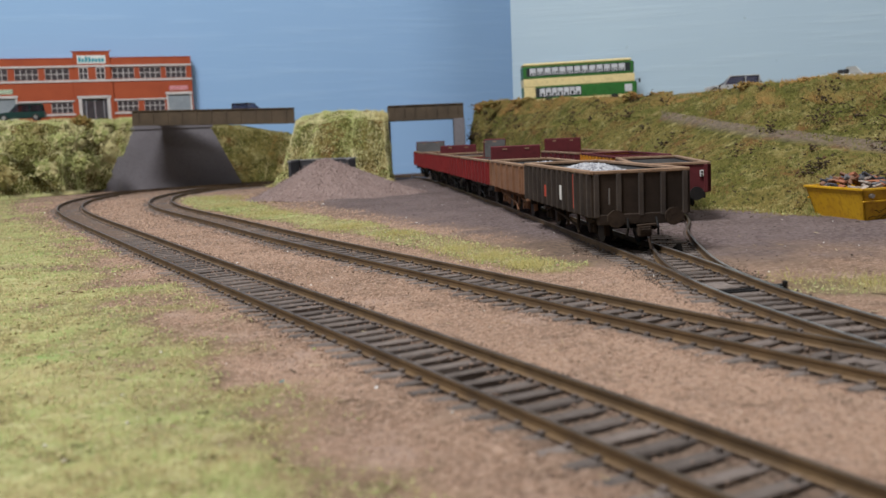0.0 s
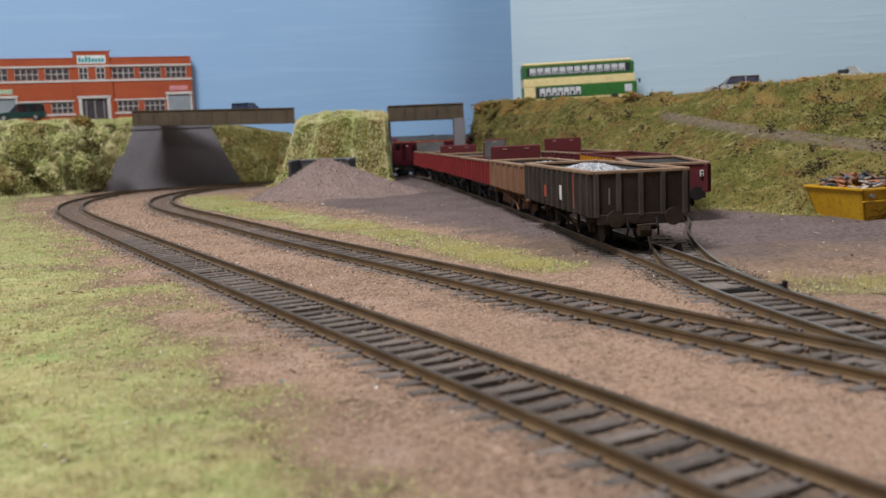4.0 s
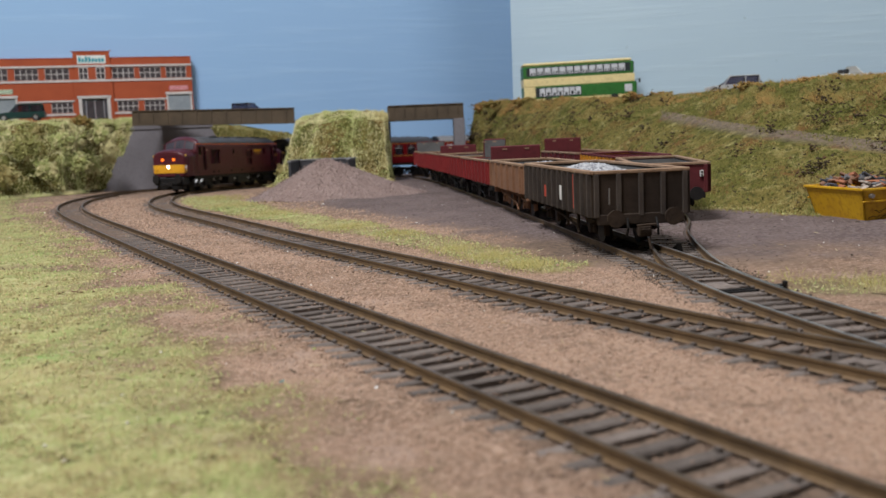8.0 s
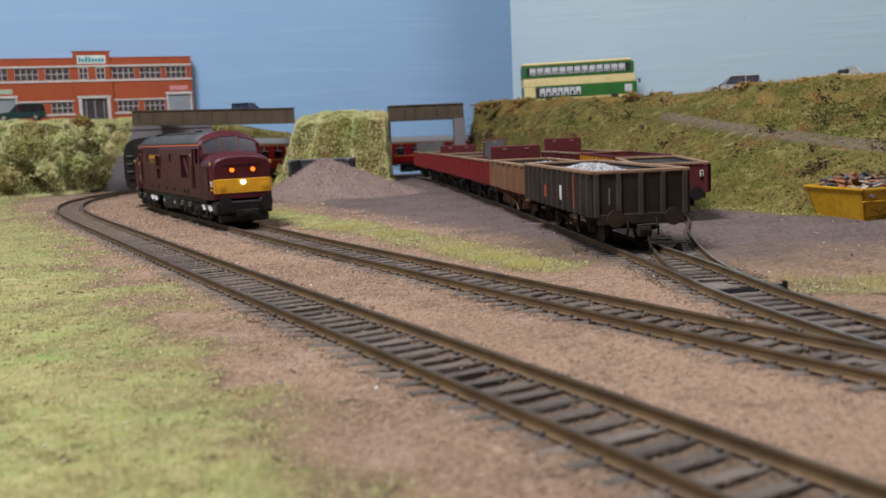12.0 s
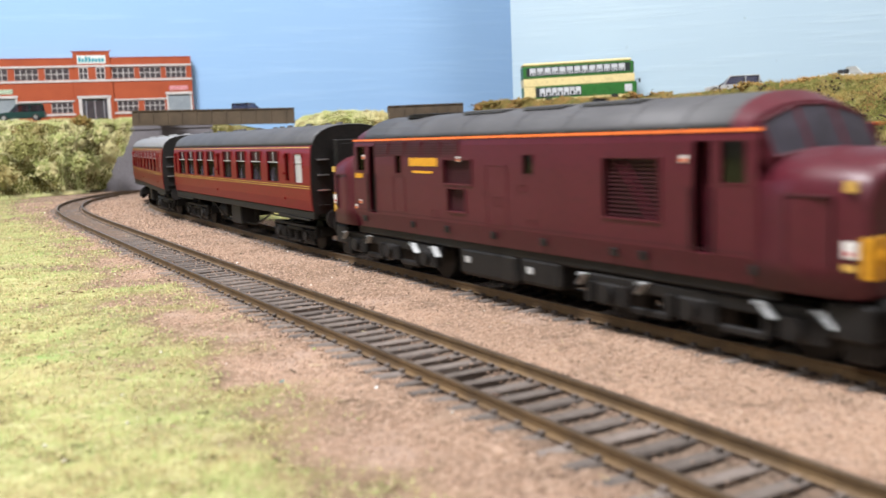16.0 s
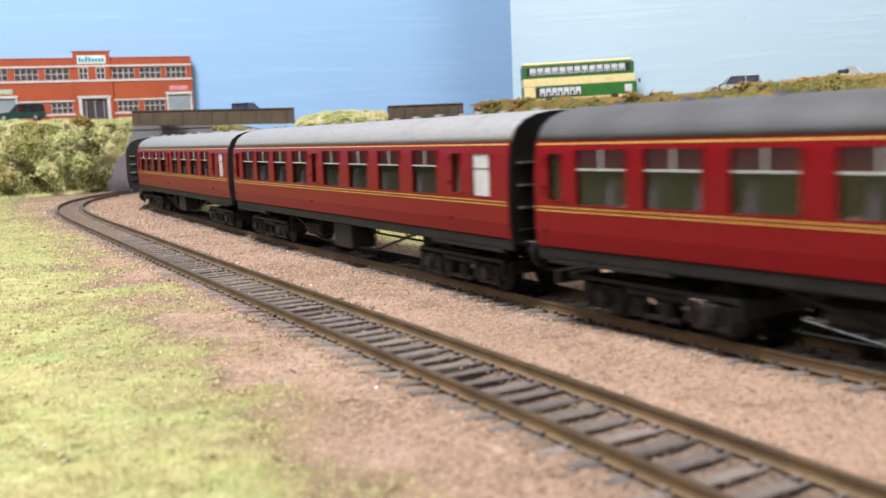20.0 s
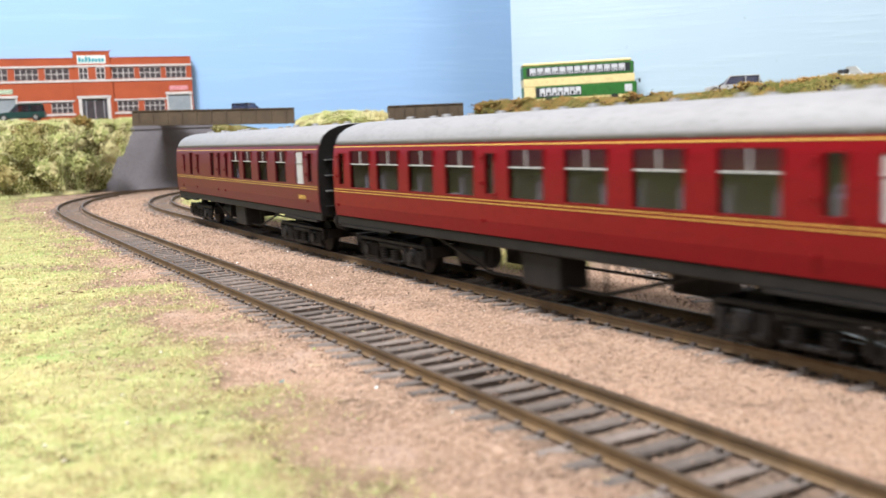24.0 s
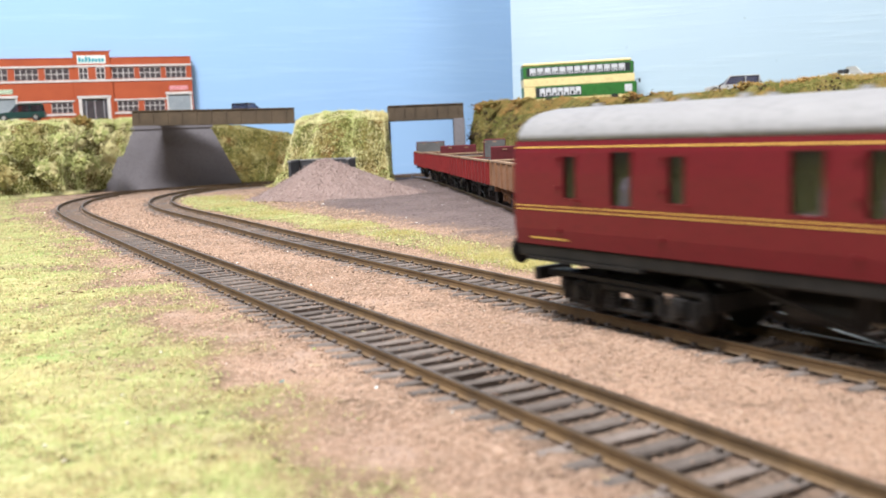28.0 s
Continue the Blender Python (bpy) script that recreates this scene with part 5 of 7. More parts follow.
    for x0, x1, z0, z1, nx, nz in wins:
        bm = bmesh.new()
        box(bm, x0, x1, 1.0, 1.4, z0, z1)
        p = part("window", bm, M_PANE, f)
        bm = bmesh.new()
        for k in range(nx + 1):
            xx = x0 + (x1 - x0) * k / nx
            box(bm, xx - 0.4, xx + 0.4, 0.2, 1.0, z0, z1)
        for k in range(nz + 1):
            zz = z0 + (z1 - z0) * k / nz
            box(bm, x0, x1, 0.2, 1.0, zz - 0.4, zz + 0.4)
        part("glazing_grid", bm, M_STONE, p)
    for x0, x1, txt, sm, im in ((93, 121, "GOODS OUT", M_REDSIGN, M_INKRED), (-123.5, -95, "GOODS IN", M_GREENSIGN, M_INK)):
        bm = bmesh.new()
        box(bm, x0, x1, 1.3, 1.8, 0, 35)
        s = part("roller_shutter", bm, M_SHUTTER, f)
        for k in range(14):
            bm = bmesh.new()
            box(bm, x0, x1, 0.8, 1.3, k * 2.5 + 0.2, k * 2.5 + 2.4)
            part("shutter_slat", bm, M_SHUTTER, s)
        bm = bmesh.new()
        box(bm, x0 - 3.2, x1 + 3.2, -1.4, 0.2, 34.5, 38, 0.2)
        box(bm, x0 - 2.4, x0, -1.0, 0.2, 0, 34.5)
        box(bm, x1, x1 + 2.4, -1.0, 0.2, 0, 34.5)
        part("shutter_surround", bm, M_STONE, f)
        bm = bmesh.new()
        xm = (x0 + x1) / 2
        box(bm, xm - 12, xm + 12, -0.7, 0, 40.5, 46)
        sg = part("sign_board", bm, sm, f)
        lettering(txt, 4.6 if txt.endswith("T") else 5.2, sg, pose(xm * MM, -0.75 * MM, 43.2 * MM, 90, 0, 0), im)
    return f


factory()

# ---- bus and cars ----
M_CREAM = surface("cream_bus_paint", (0.76, 0.64, 0.33), (0.70, 0.58, 0.29), 0.4, 0, 50, 400, 0.02)
M_BUSGREEN = surface("green_bus_paint", (0.035, 0.16, 0.035), (0.03, 0.135, 0.03), 0.4, 0, 50, 400, 0.02)
M_BLIND = surface("pale_seat_shapes", (0.6, 0.62, 0.66), (0.5, 0.52, 0.56), 0.6)
M_TYRE = surface("black_tyre", (0.02, 0.02, 0.02), (0.03, 0.03, 0.03), 0.8)
M_CARGLASS = surface("dark_car_glass", (0.03, 0.035, 0.04), (0.05, 0.055, 0.06), 0.1, 0, 60, 400, 0)


def bus():
    b = thing("double_decker_bus", "cream and green double-decker model bus", "bus")
    b.matrix_basis = pose(0.1785, 1.242, 0.0722, 0, -1.2, 1)
    L, W = 70.0, 16.0
    bm = bmesh.new()
    box(bm, -L, L, -W, W, 3, 10, 0.6)
    part("skirt", bm, M_CREAM, b)
    bm = bmesh.new()
    box(bm, -L, L, -W, W, 10, 25, 0.5)
    part("lower_deck", bm, M_BUSGREEN, b)
    bm = bmesh.new()
    box(bm, -L - 0.2, L - 2, -W - 0.15, W + 0.15, 25, 35, 0.6)
    part("deck_band", bm, M_CREAM, b, "broad cream band between the decks")
    bm = bmesh.new()
    box(bm, -L, L - 3, -W, W, 35, 50, 0.8)
    part("upper_deck", bm, M_BUSGREEN, b)
    bm = bmesh.new()
    box(bm, -L, L - 5, -W, W, 50, 54, 1.6)
    part("roof", bm, M_CREAM, b)
    for s in (-1, 1):
        bm = bmesh.new()
        box(bm, -L + 14, 1, s * W - 0.25, s * W + 0.25, 12, 23.5)
        p = part("window_band", bm, M_CARGLASS, b)
        for k in range(7):
            bm = bmesh.new()
            x = -L + 20 + k * 7.4
            box(bm, x - 0.4, x + 5.8, s * W - 0.4, s * W + 0.4, 13, 22.6)
            part("pane", bm, M_BLIND, p)
            bm = bmesh.new()
            box(bm, x + 1.0, x + 4.4, s * W - 0.5, s * W + 0.5, 13, 17.2 + k % 2, 0.4)
            part("seat_back", bm, M_CARGLASS, p)
        bm = bmesh.new()
        box(bm, -L + 4, L - 7, s * W - 0.25, s * W + 0.25, 38, 48.5)
        p = part("window_band", bm, M_CARGLASS, b)
        for k in range(13):
            bm = bmesh.new()
            x = -L + 7 + k * 9.2
            box(bm, x + 1.2, x + 8.6, s * W - 0.4, s * W + 0.4, 39.0, 47.6)
            part("pane", bm, M_BLIND, p)
            for q in (2.0, 5.4):
                bm = bmesh.new()
                box(bm, x + q, x + q + 2.4, s * W - 0.5, s * W + 0.5, 39.0, 42.4 + k % 2, 0.4)
                part("seat_back", bm, M_CARGLASS, p)
        bm = bmesh.new()
        box(bm, L - 15, L - 6, s * W - 0.35, s * W + 0.35, 13, 22)
        part("cab_window", bm, M_BLIND, b)
        bm = bmesh.new()
        box(bm, -L, -L + 14, s * W - 0.2, s * W + 0.2, 12, 25)
        part("rear_panel", bm, M_CREAM, b)
        bm = bmesh.new()
        for k in range(10):
            box(bm, -L + 32 + k * 3.4, -L + 34.4 + k * 3.4, s * W - 0.3, s * W + 0.3, 6, 8)
        part("side_lettering", bm, M_ORANGE, b, "orange bars of lettering")
        for x in (-40, 42):
            bm = bmesh.new()
            cyl(bm, (x, s * (W - 1.5), 5), 6.2, 3.6, "y", 20)
            part("wheel", bm, M_TYRE, b)
    bm = bmesh.new()
    box(bm, L - 1, L + 0.3, -W + 1, W - 1, 12, 24)
    box(bm, L - 4, L - 2.4, -W + 1, W - 1, 37, 49)
    part("windscreen", bm, M_CARGLASS, b)
    bm = bmesh.new()
    rod(bm, (L - 2, -W, 26), (L + 4, -W - 3, 27), 0.4)
    box(bm, L + 2, L + 4, -W - 4, -W - 2, 23, 28)
    part("mirror", bm, M_TYRE, b)


bus()


def car(label, m, L, W, H, mat, open_top=False, estate=True):
    c = thing("parked_car", label, "car", "parked cars")
    c.matrix_basis = m
    h = H * 0.55
    bm = bmesh.new()
    prof = [(-L / 2, 3), (-L / 2 + 1, h), (L / 2 - 14, h), (L / 2 - 1.5, h * 0.85), (L / 2, 3.2)]
    loft(bm, [[(x, y, z) for x, z in prof] for y in (-W / 2, W / 2)], close=True)
    bmesh.ops.bevel(bm, geom=list(bm.edges), offset=0.5, segments=1, affect="EDGES")
    part("body", bm, mat, c)
    if not open_top:
        bm = bmesh.new()
        x0 = -L / 2 + (1.5 if estate else 8)
        a = [(x0, h), (x0 + 2.5, H), (L / 2 - 24, H), (L / 2 - 16, h)]
        loft(bm, [[(x, y * (1 if z == h else 0.86), z) for x, z in a] for y in (-W / 2 + 0.5, W / 2 - 0.5)], close=True)
        cabin = part("cabin_glass", bm, M_GLASS, c)
        cabin.visible_shadow = False
        bm = bmesh.new()
        box(bm, x0 + 2, L / 2 - 23.5, -W * 0.42, W * 0.42, H - 0.3, H + 0.7, 0.3)
        for x in (x0 + 2, x0 + (L / 2 - 24 - x0) * 0.5, L / 2 - 24.5):
            for s in (-1, 1):
                rod(bm, (x, s * W * 0.43, H), (x + (0 if x < L / 2 - 30 else 6), s * W * 0.49, h), 0.6, 4)
        part("roof", bm, mat, c)
    else:
        bm = bmesh.new()
        loft(bm, [[(L / 2 - 15, y, h), (L / 2 - 22, y * 0.85, H), (L / 2 - 22.6, y * 0.85, H), (L / 2 - 15.8, y, h)] for y in (-W / 2 + 1, W / 2 - 1)], close=True)
        part("windscreen", bm, M_WHITE, c)
        for s in (-1, 1):
            bm = bmesh.new()
            box(bm, -6, -3, s * 4.5 - 3, s * 4.5 + 3, h - 1, h + 4.5, 0.8)
            part("headrest", bm, M_TYRE, c)
    for x in (-L * 0.31, L * 0.32):
        for s in (-1, 1):
            bm = bmesh.new()
            cyl(bm, (x, s * (W / 2 - 1), 4), 4.1, 2.6, "y", 18)
            wl = part("wheel", bm, M_TYRE, c)
            bm = bmesh.new()
            cyl(bm, (x, s * (W / 2 + 0.3), 4), 2.3, 0.4, "y", 12)
            part("hub", bm, M_SILVER, wl)
    for s in (-1, 1):
        bm = bmesh.new()
        cyl(bm, (L / 2 - 0.3, s * W * 0.35, h * 0.72), 1.2, 0.9, "x", 12)
        part("headlamp", bm, M_SILVER, c)
    return c


M_CARGREEN = surface("dark_green_car_paint", (0.02, 0.06, 0.055), (0.018, 0.05, 0.046), 0.25, 0.2)
M_CARSILVER = surface("silver_car_paint", (0.46, 0.47, 0.48), (0.40, 0.41, 0.42), 0.3, 0.1)
M_CARDARK = surface("black_car_paint", (0.03, 0.03, 0.035), (0.025, 0.025, 0.03), 0.3, 0.2)
car("dark green estate car parked before the factory", pose(-0.500, 1.190, 0.0795, 0, 0, 195), 56, 23, 19, M_CARGREEN)
car("dark saloon car crossing the girder bridge", pose(-0.218, 1.150, 0.0698, 0, 0, -12), 54, 22, 18, M_CARDARK, estate=False)
car("silver estate car on the hilltop behind the hedge", pose(0.300, 1.0, 0.0712, 0, 0, 166), 56, 23, 18, M_CARSILVER)
car("open white sports car on the hilltop", pose(0.374, 0.90, 0.0746, 0, 0, 10), 50, 21, 15, M_WHITE, open_top=True)

# ---- sidings: wagons ----
M_WGREY = surface("weathered_grey_brown", (0.042, 0.029, 0.021), (0.022, 0.0155, 0.0115), 0.85, 0, 60, 500, 0.2, spec=0.2)
M_WGEAR = surface("dark_brown_running_gear", (0.03, 0.021, 0.0155), (0.05, 0.034, 0.023), 0.85, 0, 90, 500, 0.2, spec=0.15)
M_WRIB = surface("dusty_brown_rib", (0.06, 0.046, 0.037), (0.036, 0.027, 0.022), 0.85, 0, 60, 500, 0.2)
M_WRUST = surface("rusty_brown_wagon", (0.235, 0.12, 0.065), (0.17, 0.082, 0.042), 0.8, 0, 50, 500, 0.2)
M_WRED = surface("faded_red_wagon", (0.21, 0.014, 0.014), (0.15, 0.011, 0.011), 0.65, 0, 50, 500, 0.12)
M_WDARKRED = surface("dark_maroon_wagon", (0.095, 0.009, 0.013), (0.07, 0.008, 0.010), 0.7, 0, 50, 500, 0.12)
M_WYELLOW = surface("ochre_yellow_wagon", (0.5, 0.22, 0.012), (0.42, 0.17, 0.01), 0.65, 0, 50, 500, 0.12)
M_WINNER = surface("grey_wagon_inside", (0.11, 0.11, 0.11), (0.08, 0.078, 0.075), 0.85, 0, 60, 500, 0.2)
M_RIM = surface("rust_stained_rim", (0.30, 0.20, 0.13), (0.2, 0.12, 0.07), 0.75, 0, 120, 600, 0.2)
M_STONES = island("grey_chippings", [(0.22, 0.23, 0.25), (0.34, 0.35, 0.37), (0.44, 0.45, 0.46), (0.15, 0.15, 0.17)])
M_REDPATCH = surface("faded_red_patch", (0.42, 0.055, 0.03), (0.34, 0.045, 0.025), 0.8)


def wagon(label, path, s_mid, L, mat, z0=13.0, z1=28.3, ribs=8, end_posts=5, rim=M_RIM, inner=M_WINNER, hook=False, tall=None, width=34.0, patches=False, gear=M_BLACK):
    w = thing("open_wagon", label, "wagon", "wagons in the sidings")
    h, W = L / 2, width / 2
    x1, y1, _ = at_path(path, s_mid - h * 0.6)
    x2, y2, _ = at_path(path, s_mid + h * 0.6)
    w.matrix_basis = pose((x1 + x2) / 2 * MM, (y1 + y2) / 2 * MM, dip((y1 + y2) / 2) * MM, 0, 0, math.degrees(math.atan2(y1 - y2, x1 - x2)))
    bm = bmesh.new()
    box(bm, -h, h, -W, W, z0, z0 + 1.2)
    part("floor", bm, inner, w)
    for s in (-1, 1):
        bm = bmesh.new()
        box(bm, -h, h, s * W - 0.7, s * W + 0.7, z0 - 0.6, z1, 0.15)
        sd = part("side", bm, mat, w)
        bm = bmesh.new()
        box(bm, -h + 0.8, h - 0.8, s * (W - 0.9) - 0.1, s * (W - 0.9) + 0.1, z0 + 1.2, z1 - 0.6)
        part("lining_sheet", bm, inner, sd)
        bm = bmesh.new()
        box(bm, -h - 0.6, h + 0.6, s * W - 1.3, s * W + 1.3, z1, z1 + 1.3, 0.25)
        part("rim", bm, rim, sd)
        for k in range(ribs):
            x = -h + 2 + (2 * h - 4) * k / (ribs - 1)
            bm = bmesh.new()
            box(bm, x - 0.55, x + 0.55, s * (W + 0.9) - 1.1, s * (W + 0.9) + 1.1, z0 - 0.4, z1, 0.12)
            part("rib", bm, M_WRIB if patches else mat, sd)
        bm = bmesh.new()
        box(bm, -h, h, s * 11.5 - 0.8, s * 11.5 + 0.8, 9.4, z0 - 0.4, 0.2)
        part("solebar", bm, gear, w)
        for x in (-h * 0.62, h * 0.62):
            bm = bmesh.new()
            box(bm, x - 3.4, x + 3.4, s * 12 - 0.6, s * 12 + 0.8, 4.4, 9.6, 0.3)
            box(bm, x - 8, x + 8, s * 12 - 0.2, s * 12 + 1.1, 8.2, 9.3, 0.2)
            cyl(bm, (x, s * 13, 6), 1.8, 1.4, "y", 12)
            part("axlebox", bm, gear, w)
        bm = bmesh.new()
        rod(bm, (-h * 0.35, s * 14, 9.5), (h * 0.35, s * 14.5, 6.0), 0.5, 5)
        rod(bm, (h * 0.35, s * 14.5, 6.0), (h * 0.42, s * 14.5, 3.0), 0.6, 5)
        for x in (-h * 0.3, 0, h * 0.3):
            box(bm, x - 0.8, x + 0.8, s * 13 - 0.5, s * 13 + 0.5, 4, 10)
        part("brake_lever", bm, gear, w)
        for x in (-h * 0.62, h * 0.62):
            bm = bmesh.new()
            for k in range(4):
                box(bm, x - 7.5 + k * 1.5, x + 7.5 - k * 1.5, s * 12.6 - 0.7, s * 12.6 + 0.7, 9.1 - k * 0.42, 9.5 - k * 0.42)
            for e in (-1, 1):
                rod(bm, (x + e * 7.3, s * 12.6, 9.0), (x + e * 8.6, s * 12.6, 11.5), 0.5, 5)
                box(bm, x + e * 6.4 - 0.9, x + e * 6.4 + 0.9, s * 8.4 - 1, s * 8.4 + 1, 3.2, 9.0, 0.2)
            part("leaf_spring", bm, gear, w)
        if patches:
            for x, a, b, m in ((h * 0.60, 1.2, 0.8, M_REDPATCH), (h * 0.17, 3.4, 6.2, M_WHITE), (-h * 0.30, 3.0, 7.4, M_REDPATCH)):
                bm = bmesh.new()
                box(bm, x - 2.9, x + 2.9, s * (W + 0.75) - 0.2, s * (W + 0.75) + 0.2, z0 + a, z1 - b)
                part("paint_patch", bm, m, sd)
    for e in (-1, 1):
        ends, v0, v1 = (tall or {}).get(e, (0, -W, W))
        bm = bmesh.new()
        box(bm, e * h - 0.7, e * h + 0.7, -W, W, z0 - 0.6, z1, 0.15)
        en = part("end", bm, mat, w)
        if ends:
            bm = bmesh.new()
            box(bm, e * h - 0.6, e * h + 0.6, v0, v1, z1, z1 + ends, 0.55)
            part("end_board", bm, M_WDARKRED, en)
            bm = bmesh.new()
            box(bm, e * (h - 0.75) - 0.1, e * (h - 0.75) + 0.1, v0 + 0.8, v1 - 0.8, z1, z1 + ends - 0.8)
            part("lining_sheet", bm, inner, en)
        bm = bmesh.new()
        box(bm, e * (h - 0.9) - 0.1, e * (h - 0.9) + 0.1, -W + 0.8, W - 0.8, z0 + 1.2, z1 - 0.6)
        part("lining_sheet", bm, inner, en)
        if ends == 0:
            bm = bmesh.new()
            box(bm, e * h - 1.3, e * h + 1.3, -W - 0.6, W + 0.6, z1, z1 + 1.3, 0.25)
            part("rim", bm, rim, en)
        else:
            for y in (v0 * 0.45, v1 * 0.45):
                bm = bmesh.new()
                box(bm, e * h - 0.9, e * h + 0.9, y - 1.4, y + 1.4, z1 + ends - 2.4, z1 + ends - 1.6)
                part("lifting_lug", bm, M_RIM, en)
        for k in range(end_posts):
            y = -W + 1 + (2 * W - 2) * k / (end_posts - 1)
            bm = bmesh.new()
            box(bm, e * (h + 1.1) - 0.7, e * (h + 1.1) + 0.7, y - 0.9, y + 0.9, z0 - 0.4, z1, 0.15)
            part("end_post", bm, M_WRIB if patches else mat, en)
        bm = bmesh.new()
        box(bm, e * h - 1.0, e * h + 1.6, -W * 0.93, W * 0.93, 9.2, z0 + 0.6, 0.3)
        part("headstock", bm, gear if not patches else mat, w)
        for y in (-11, 11):
            bm = bmesh.new()
            cyl(bm, (e * (h + 3), y, 11.8), 1.5, 4, "x", 12)
            cyl(bm, (e * (h + 5.2), y, 11.8), 3.3, 1.0, "x", 20)
            part("buffer", bm, gear, w)
        bm = bmesh.new()
        box(bm, min(e * h, e * (h + 6)), max(e * h, e * (h + 6)), -2, 2, 6, 7.6, 0.2)
        if hook and e > 0:
            box(bm, h + 3, h + 5.5, -2.6, 2.6, 4.6, 8.8, 0.6)
            rod(bm, (h + 6.5, -3.5, 9), (h + 7.5, 3.5, 9.4), 0.5)
            rod(bm, (h + 6, 1, 4), (h + 7.5, 1.5, 0.2), 0.5)
        else:
            box(bm, min(e * (h + 4.4), e * (h + 5.6)), max(e * (h + 4.4), e * (h + 5.6)), -5, 5, 5, 8.4, 0.2)
        part("coupling", bm, gear, w)
        for y in (-5.5, 5.5):
            bm = bmesh.new()
            rod(bm, (e * (h + 1.8), y, 11.5), (e * (h + 3.2), y * 1.05, 8.0), 0.45, 5)
            rod(bm, (e * (h + 3.2), y * 1.05, 8.0), (e * (h + 2.2), y * 1.1, 4.8), 0.45, 5)
            part("brake_hose", bm, M_BLACK, w)
        bm = bmesh.new()
        rod(bm, (e * (h + 1.9), -12.5, 17), (e * (h + 2.4), -12.5, 23), 0.3, 5)
        part("grab_rail", bm, M_SILVER if patches else gear, en)
    for x in (-h * 0.62, h * 0.62):
        wheelset(w, x, 6.2)
    return w


def load(label, path, s_mid, L, z, amp, width, n, seed):
    """A heap of chippings that fills a wagon."""
    r = np.random.RandomState(seed)
    x1, y1, _ = at_path(path, s_mid - L / 2)
    x2, y2, _ = at_path(path, s_mid + L / 2)
    a = math.atan2(y1 - y2, x1 - x2)
    u, v = r.uniform(-1, 1, n), r.uniform(-1, 1, n)
    hz = z + amp * (1 - u ** 2) * (1 - v ** 2) + r.uniform(-0.3, 0.3, n)
    X = (x1 + x2) / 2 + np.cos(a) * u * L / 2 - np.sin(a) * v * width / 2
    Y = (y1 + y2) / 2 + np.sin(a) * u * L / 2 + np.cos(a) * v * width / 2
    return crumbs("gravel_load", np.stack([X, Y, hz + dip((y1 + y2) / 2)], 1), r.uniform(0.55, 1.1, n), M_STONES, seed, 0.8, label, "gravel")


def s_of(path, y):
    """Distance along a siding at which it reaches a plan y."""
    return float(np.interp(y, path[:, 2], path[:, 0]))


wagon("weathered grey-brown ribbed box wagon filled with stone", PATH_C, s_of(PATH_C, 424), 118, M_WGREY, 12.6, 28.2, 13, 5, hook=True, patches=True, gear=M_WGEAR, width=36.0)
load("pale grey stone chippings heaped in the wagon", PATH_C, s_of(PATH_C, 430), 74, 24.6, 4.6, 27, 3000, 31)
wagon("rusty brown open wagon with a stone load", PATH_C, s_of(PATH_C, 545), 92, M_WRUST, 13.5, 27.0, 6, 4, gear=M_WRUST)
load("pale grey stone chippings in the brown wagon", PATH_C, s_of(PATH_C, 520), 40, 23.6, 4.2, 24, 900, 32)
for y, near, far in ((656, 9.5, 13), (775, 0, 0), (894, 8, 0), (1013, 0, 11)):
    wagon("red open wagon with raised end boards and a grey inside", PATH_C, s_of(PATH_C, y), 108, M_WRED, 13.5, 26.6, 9, 4, tall={1: (near, -15.5, 15.5), -1: (far, -1 if y < 700 else -15.5, 15.5)}, rim=M_RIM)
wagon("dark maroon open wagon with a rusty rim", PATH_D, s_of(PATH_D, 530), 108, M_WDARKRED, 12.5, 25.5, 3, 2, width=34)
bm = bmesh.new()
box(bm, 54.9, 55.6, 13.2, 15.0, 19.6, 22.8, 0.1)
WAGON_D = [o for o in bpy.data.objects if str(o.get("label", "")).startswith("dark maroon open wagon with a rusty")][0]
_l = part("panel_label", bm, M_WHITE, WAGON_D, "small white data label")
bm = bmesh.new()
box(bm, 55.4, 55.8, 13.6, 14.6, 21.4, 22.3)
box(bm, 55.4, 55.8, 13.6, 14.6, 20.0, 20.8)
part("label_mark", bm, M_BLACK, _l)
wagon("ochre yellow open wagon with ribbed sides", PATH_D, s_of(PATH_D, 645), 104, M_WYELLOW, 13.0, 26.0, 10, 4, rim=M_WDARKRED, inner=M_WDARKRED)
wagon("dark maroon open wagon with tall end boards", PATH_D, s_of(PATH_D, 760), 104, M_WDARKRED, 13.0, 26.0, 8, 4, tall={-1: (11, -15.5, 15.5)}, inner=M_WDARKRED)

# ---- yard things ----
M_YARDGRIT = island("yard_grit", [(0.18, 0.14, 0.13), (0.135, 0.10, 0.09), (0.21, 0.168, 0.158), (0.08, 0.06, 0.054)])
M_SANDGRAIN = island("sand_grains", [(0.30, 0.225, 0.20), (0.22, 0.16, 0.14), (0.38, 0.30, 0.27), (0.16, 0.115, 0.10)])
M_SAND = surface("pinkish_sand", (0.275, 0.202, 0.18), (0.215, 0.152, 0.134), 0.95, 0, 70, 420, 1.0, (0.33, 0.26, 0.235), bump_dist=0.0012)
M_BIN = surface("dark_bin_boards", (0.05, 0.05, 0.055), (0.035, 0.035, 0.04), 0.8, 0, 60, 500, 0.2)
M_BINTOP = surface("grey_bin_capping", (0.2, 0.2, 0.21), (0.16, 0.16, 0.17), 0.8)
M_SKIP = surface("yellow_skip_paint", (0.58, 0.34, 0.01), (0.47, 0.25, 0.01), 0.5, 0, 60, 500, 0.12, (0.3, 0.13, 0.01))
M_SKIPRUST = surface("black_scratch", (0.05, 0.028, 0.008), (0.03, 0.018, 0.006), 0.85)


